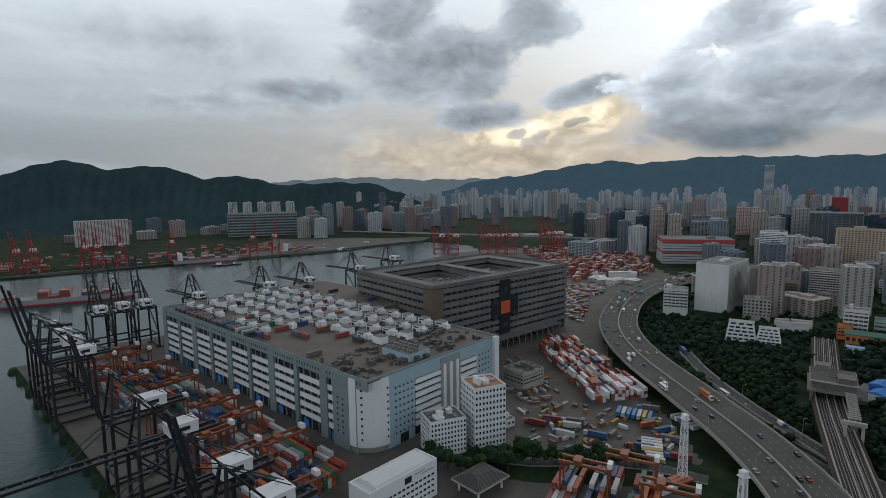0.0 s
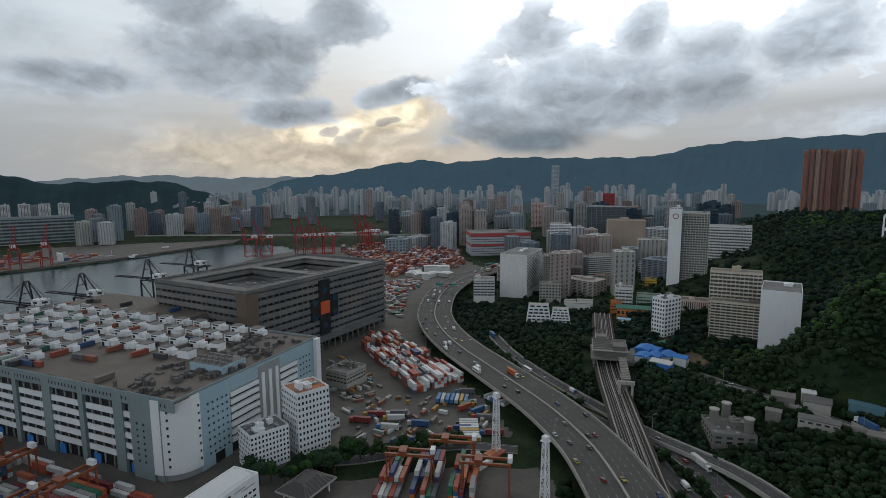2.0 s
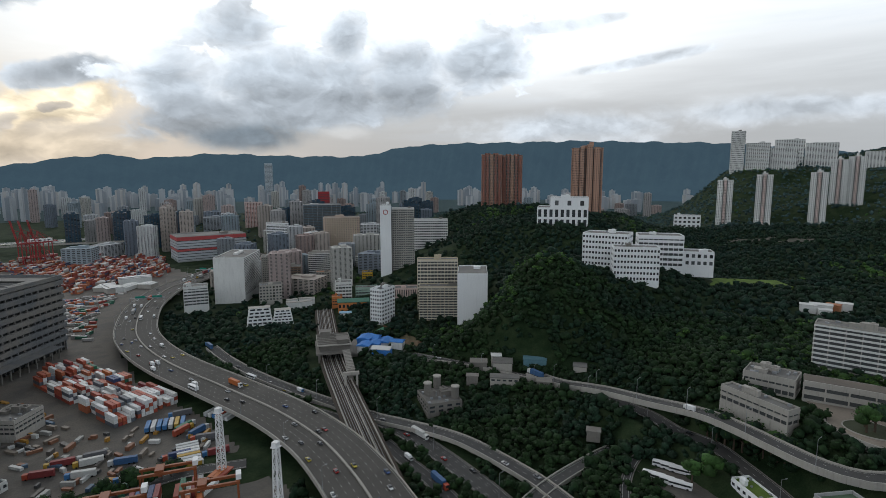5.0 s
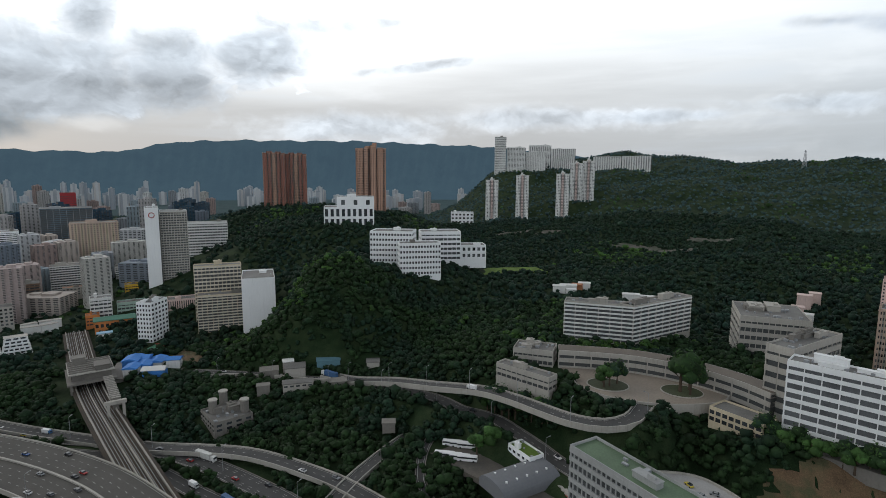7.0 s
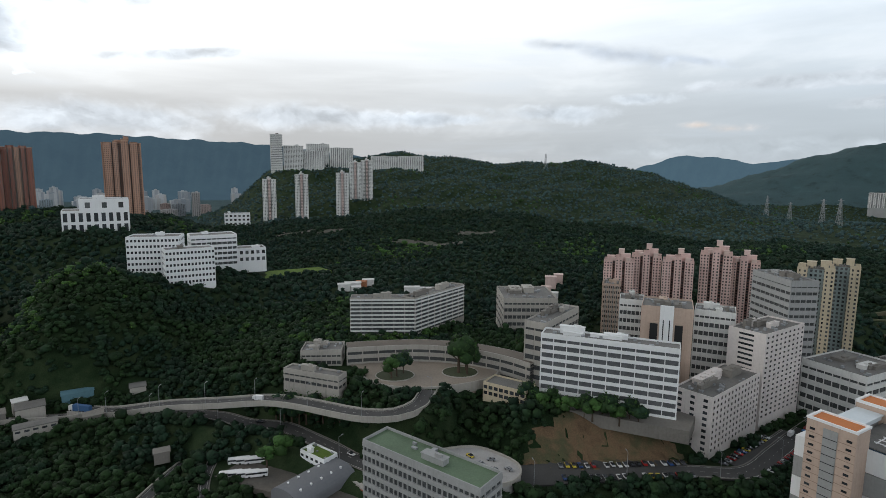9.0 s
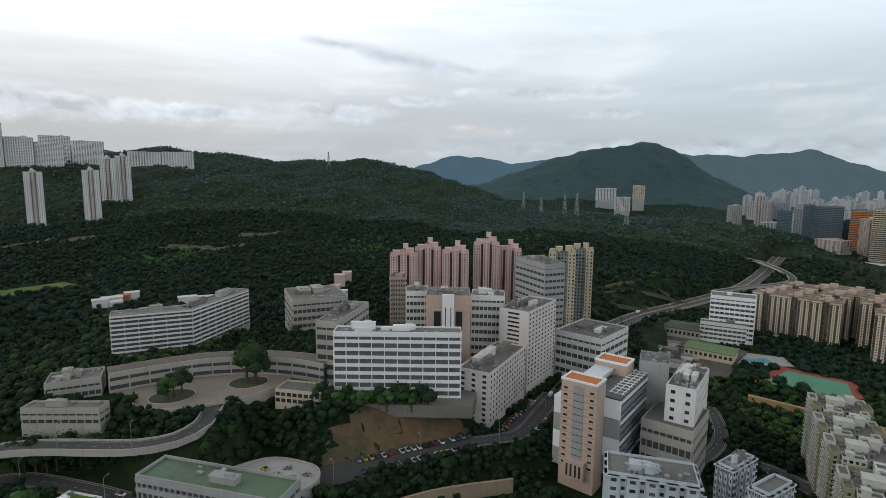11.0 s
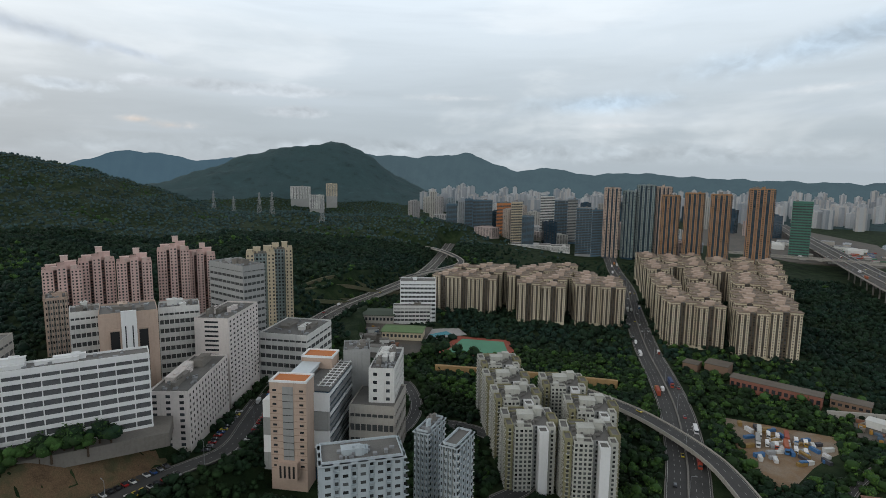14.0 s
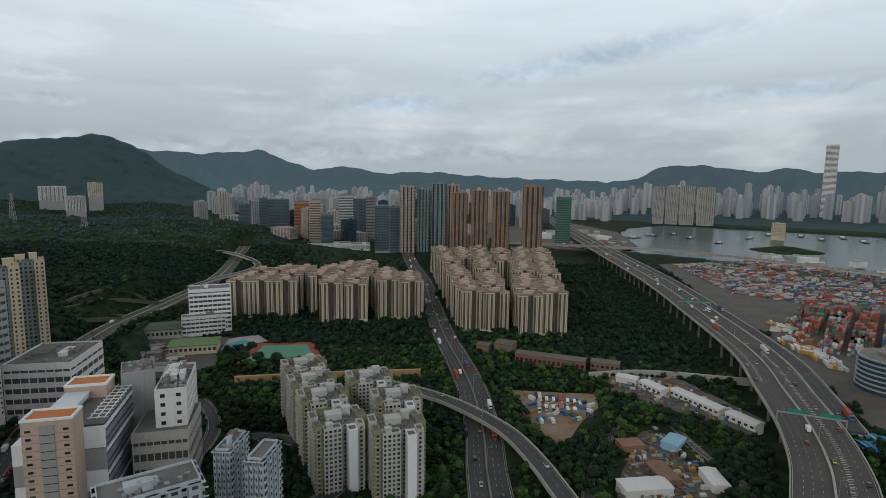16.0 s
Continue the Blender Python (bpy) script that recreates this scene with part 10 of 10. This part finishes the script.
for i in range(26):
    cx, cy = 251 + 1.42 * (i // 2) * 1.9 - (i % 2) * 15, -160 - 1.42 * (i // 2) * 2.6 - (i % 2) * 10
    park_vehicle(0, cx, cy, float(ground_z(np.array([cx]), np.array([cy]))[0]) + 0.45, 36 + road_rng.choice((0, 180)))
for i in range(7):
    park_vehicle(3, 256 + (i % 2) * 13, 88 - 4.2 * (i // 2), 19.52, 100)
for i in range(12):
    park_vehicle(1 if i % 3 else 2, 8 - (i % 6) * 5.0, -376 - (i // 6) * 14, 6.22, 95)
for i in range(16):
    park_vehicle(2, road_rng.uniform(60, 150), road_rng.uniform(292, 372), 5.02, road_rng.choice((20, 62, 150, 160)))


# ---- woods ----
ICO = []


def ico():
    if not ICO:
        bm = bmesh.new()
        bmesh.ops.create_icosphere(bm, subdivisions=1, radius=1.0)
        ICO.append((np.array([v.co[:] for v in bm.verts]), np.array([[v.index for v in f.verts] for f in bm.faces])))
        bm.free()
    return ICO[0]


def crown(rng, lumps, quads, leaf, squat):
    """An uneven crown about one unit in radius: dented leafy lumps at several heights, and loose blades along the rim."""
    base, faces = ico()
    vs, ts, qs = [], [], []
    n = 0
    mids = []
    for i in range(lumps):
        a, q = rng.uniform(0, 2 * np.pi), rng.uniform(0.15, 0.62) if i else 0.0
        c = np.array((q * np.cos(a), q * np.sin(a), rng.uniform(-0.25, 0.3) + (0.25 if i == 0 else 0)))
        r = rng.uniform(0.36, 0.55)
        v = base * r * rng.uniform(0.72, 1.2, (len(base), 1)) * (1, 1, squat) + c
        vs.append(v)
        ts.append(faces + n)
        n += len(v)
        mids.append((c, r))
    for i in range(quads):
        c, r = mids[rng.integers(lumps)]
        out = rng.normal(0, 1, 3)
        out /= np.linalg.norm(out)
        out[2] = abs(out[2]) * 0.8 + 0.2 * out[2]
        p = c + out * r * rng.uniform(0.9, 1.2) * (1, 1, squat)
        nrm = out + rng.normal(0, 0.35, 3)
        nrm /= np.linalg.norm(nrm)
        a = np.cross(nrm, rng.normal(0, 1, 3))
        a /= np.linalg.norm(a)
        b = np.cross(nrm, a)
        s, t = leaf * rng.uniform(0.6, 1.3), leaf * rng.uniform(0.6, 1.3)
        vs.append(np.array((p - a * s, p - b * t, p + a * s * 0.9 + b * t * 0.3)))
        ts.append(np.array([[n, n + 1, n + 2]]))
        n += 3
    return np.concatenate(vs), np.concatenate(ts)


def woods(name, x, y, z, radius, lumps, quads, leaf, material, tips, label, seed, tall=1.0):
    rng = np.random.default_rng(seed)
    kinds = [crown(rng, lumps, quads, leaf, rng.uniform(0.75, 1.05)) for i in range(8)]
    pick = rng.integers(8, size=len(x))
    turn = rng.uniform(0, 2 * np.pi, len(x))
    all_v, all_f, all_t, n = [], [], [], 0
    for k in range(8):
        m = pick == k
        if not m.any():
            continue
        v, f = kinds[k]
        c, s = np.cos(turn[m])[:, None], np.sin(turn[m])[:, None]
        r = radius[m][:, None]
        w = np.stack([(v[None, :, 0] * c - v[None, :, 1] * s) * r + x[m][:, None], (v[None, :, 0] * s + v[None, :, 1] * c) * r + y[m][:, None], v[None, :, 2] * r * tall + (z[m] + radius[m] * 0.55 * tall)[:, None]], -1)
        all_v.append(w.reshape(-1, 3))
        all_f.append((f[None] + n + len(v) * np.arange(m.sum())[:, None, None]).reshape(-1, 3))
        all_t.append(np.tile(np.arange(len(f)) >= lumps * len(ico()[1]), int(m.sum())))
        n += len(v) * int(m.sum())
    v, f = np.concatenate(all_v), np.concatenate(all_f)
    me = bpy.data.meshes.new(name)
    me.vertices.add(len(v))
    me.vertices.foreach_set("co", v.ravel())
    me.loops.add(3 * len(f))
    me.loops.foreach_set("vertex_index", f.ravel().astype(np.int32))
    me.polygons.add(len(f))
    me.polygons.foreach_set("loop_start", np.arange(0, 3 * len(f), 3, dtype=np.int32))
    me.update(calc_edges=True)
    me.polygons.foreach_set("use_smooth", np.ones(len(f), bool))
    me.materials.append(material)
    me.materials.append(tips)
    me.polygons.foreach_set("material_index", np.concatenate(all_t).astype(np.int32))
    return tagged(new(name, me), label, "woods", kind="stuff")


# parts of the land where few or no trees stand
TOWN = [[(x * MAP, y * MAP) for x, y in area] for area in (
    [(190, 560), (330, 400), (395, 330), (420, 345), (640, 560), (1400, 1500), (300, 2400), (-100, 1500), (330, 1000)],
    [(330, -640), (250, -520), (100, -640), (20, -1000), (200, -2600), (2200, -2600), (1500, -1900), (700, -1000), (480, -900)],
    [(190, -225), (185, -262), (262, -300), (290, -270), (270, -235)])]


def scatter(r0, r1, step, seed):
    rng = np.random.default_rng(seed)
    r0, r1, step = r0 * MAP, r1 * MAP, step * MAP
    rs, turns = [], []
    for q in np.arange(r0, r1, step * 0.93):
        k = int(radians(262) * q / step)
        rs.append(q + rng.uniform(-0.5, 0.5, k) * step)
        turns.append((np.arange(k) + rng.uniform(0.05, 0.95, k)) / k * 262 - 46)
    r, a = np.concatenate(rs), np.radians(np.concatenate(turns))
    n = len(r)
    x, y = r * np.sin(a), r * np.cos(a)
    ok = ~((x < -40) & (y > 80) & (y < 1200))
    for poly in SEAS + PAVED + FLAT[:1]:
        ok &= ~inside(poly, x, y)
    if r0 > 1000:
        turn = np.degrees(a)
        ok &= (turn > 22) & (turn < 160)
    town = np.zeros(n, bool)
    for poly in TOWN:
        town |= inside(poly, x, y)
    ok &= ~town | (rng.random(n) < 0.22)
    thin = np.sin(x * 0.011 + 2 * np.sin(y * 0.008)) + np.sin(y * 0.013 + 1.5 * np.sin(x * 0.009))
    ok &= (thin > -1.6) | (rng.random(n) < 0.4) | (r < 1100)
    x, y = x[ok], y[ok]
    ok = is_free(x, y)
    x, y = x[ok], y[ok]
    return x, y, ground_z(x, y), rng


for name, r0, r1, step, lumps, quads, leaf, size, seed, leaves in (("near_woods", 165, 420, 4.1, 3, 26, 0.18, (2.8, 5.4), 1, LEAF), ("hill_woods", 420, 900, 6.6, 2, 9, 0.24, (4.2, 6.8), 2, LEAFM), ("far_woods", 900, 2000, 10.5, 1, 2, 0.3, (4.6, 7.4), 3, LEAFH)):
    x, y, z, rng = scatter(r0, r1, step, seed)
    rad = rng.uniform(*size, len(x)) * np.where(rng.random(len(x)) < 0.10, 1.35, 1.0)
    bright = (np.sin(x * 0.017 + 0.7) + np.sin(y * 0.023 + 1.1) + rng.normal(0, 0.6, len(x))) > 1.95
    if r0 < 400:
        park = (y < -330) & (x < 420)
        bright |= park & (rng.random(len(x)) < 0.3)
    sink = 0.5 if r0 < 400 else (2.0 if r0 < 800 else 4.5)
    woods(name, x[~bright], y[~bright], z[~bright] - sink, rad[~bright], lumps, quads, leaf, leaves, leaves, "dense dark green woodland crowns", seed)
    woods(name, x[bright], y[bright], z[bright] - sink, rad[bright], lumps, quads, leaf, FERN, TIPS if r0 < 800 else FERN, "lighter green woodland crowns", seed + 20)


# ---- single trees with trunk and limbs ----
def single_tree(seed, h=9.0, material=None):
    rng = np.random.default_rng(seed)
    b = thing("tree", 0, 0, -400, 0, "broad leafy tree with a short trunk", "tree", "street trees")
    trunk = tube("trunk", 0.35, 0.16, h * 0.55, BARK, 7)
    part("trunk", trunk, b)
    limbs = []
    for i in range(5):
        a = i * 1.3
        limbs.append(((0, 0, h * (0.3 + 0.05 * i)), (math.cos(a) * h * 0.26, math.sin(a) * h * 0.26, h * (0.52 + 0.05 * i)), 0.16))
    part("limb", beams("limb", limbs, BARK), b)
    v, f = crown(rng, 7, 170, 0.10, 0.85)
    me = mesh_of("crown", v * h * 0.48 + np.array((0, 0, h * 0.62)), f, [material or LEAF, FERN])
    me.polygons.foreach_set("material_index", [0] * (7 * len(ico()[1])) + [1] * 170)
    me.polygons.foreach_set("use_smooth", [True] * len(f))
    part("crown", me, b)
    return b


TREES = [single_tree(31), single_tree(32, 8.0, FERN), single_tree(33, 11.0)]
TREE_USED = [False] * 3
tree_rng = random.Random(8)


def plant(x, y, z, s=1.0):
    k = tree_rng.randrange(3)
    m = pose(x, y, z, 0, 0, tree_rng.uniform(0, 360)) @ Matrix.Scale(s, 4)
    if TREE_USED[k]:
        copy_thing(TREES[k], m)
    else:
        TREE_USED[k] = True
        TREES[k].matrix_basis = m


for x, y, s in ((316, 8, 1.8), (320, 12, 1.5), (321, 4, 1.4), (321, -30, 1.7), (325, -35, 1.5), (318, -35, 1.4), (313, 11, 1.2), (268, 66, 1.3), (262, 72, 1.1)):
    plant(x, y, 46.6 if x > 290 else 20, s)
for i in range(13):
    x, y = 308 - 1.25 * i + tree_rng.uniform(-2, 2), 79 - 3.3 * i + tree_rng.uniform(-1, 1)
    plant(x, y, float(ground_z(np.array([x]), np.array([y]))[0]), tree_rng.uniform(0.9, 1.35))
for i in range(26):
    plant(20 + i * 3.8 + tree_rng.uniform(-1, 1), 300 - 0.35 * i + tree_rng.uniform(-2, 2), 5, tree_rng.uniform(0.5, 0.9))
for i in range(10):
    plant(10 + tree_rng.uniform(-4, 26), 292 + tree_rng.uniform(-6, 4), 5, tree_rng.uniform(0.6, 1.0))
for x, y in ((-8, 296), (-4, 290), (2, 292), (44, 300), (52, 296)):
    plant(x, y, 5, 1.0)
for i in range(14):
    plant(232 + tree_rng.uniform(-8, 40), -395 + tree_rng.uniform(-12, 8), 6, tree_rng.uniform(0.7, 1.1))

# a belt of trees between the highway and the depot, and trees at the foot of the white ward block
belt = np.random.default_rng(17)
bt = belt.uniform(0, 1, 150)
bx = (-180 + 10 * np.sin(bt * 5) * 0.3 + belt.normal(0, 3.5, 150) + 14 * bt) * MAP
by = (-525 + 235 * bt) * MAP
woods("tree_belt", bx, by, np.full(150, 5.8), belt.uniform(3.0, 5.5, 150), 4, 34, 0.16, LEAF, FERN, "belt of dark green trees beside the highway", 61)
for x, y in ((351, -125), (348, -137), (355, -146), (340, -149), (365, -117), (323, -169), (316, -174), (323, -184), (309, -182), (311, -197), (350, -76), (370, -87)):
    plant(x, y, float(ground_z(np.array([x]), np.array([y]))[0]), tree_rng.uniform(0.9, 1.5))
for x, y in ((286.7, -65.5), (282.9, -68.6), (279.1, -71.8), (280.7, -77.7), (277.0, -80.9), (273.2, -84.1), (274.8, -89.9), (271.0, -93.1), (267.2, -96.3), (268.8, -102.1), (265.0, -105.3), (261.2, -108.5), (262.8, -114.4), (259.0, -117.6)):
    plant(x, y, 39.5, tree_rng.uniform(0.8, 1.15))
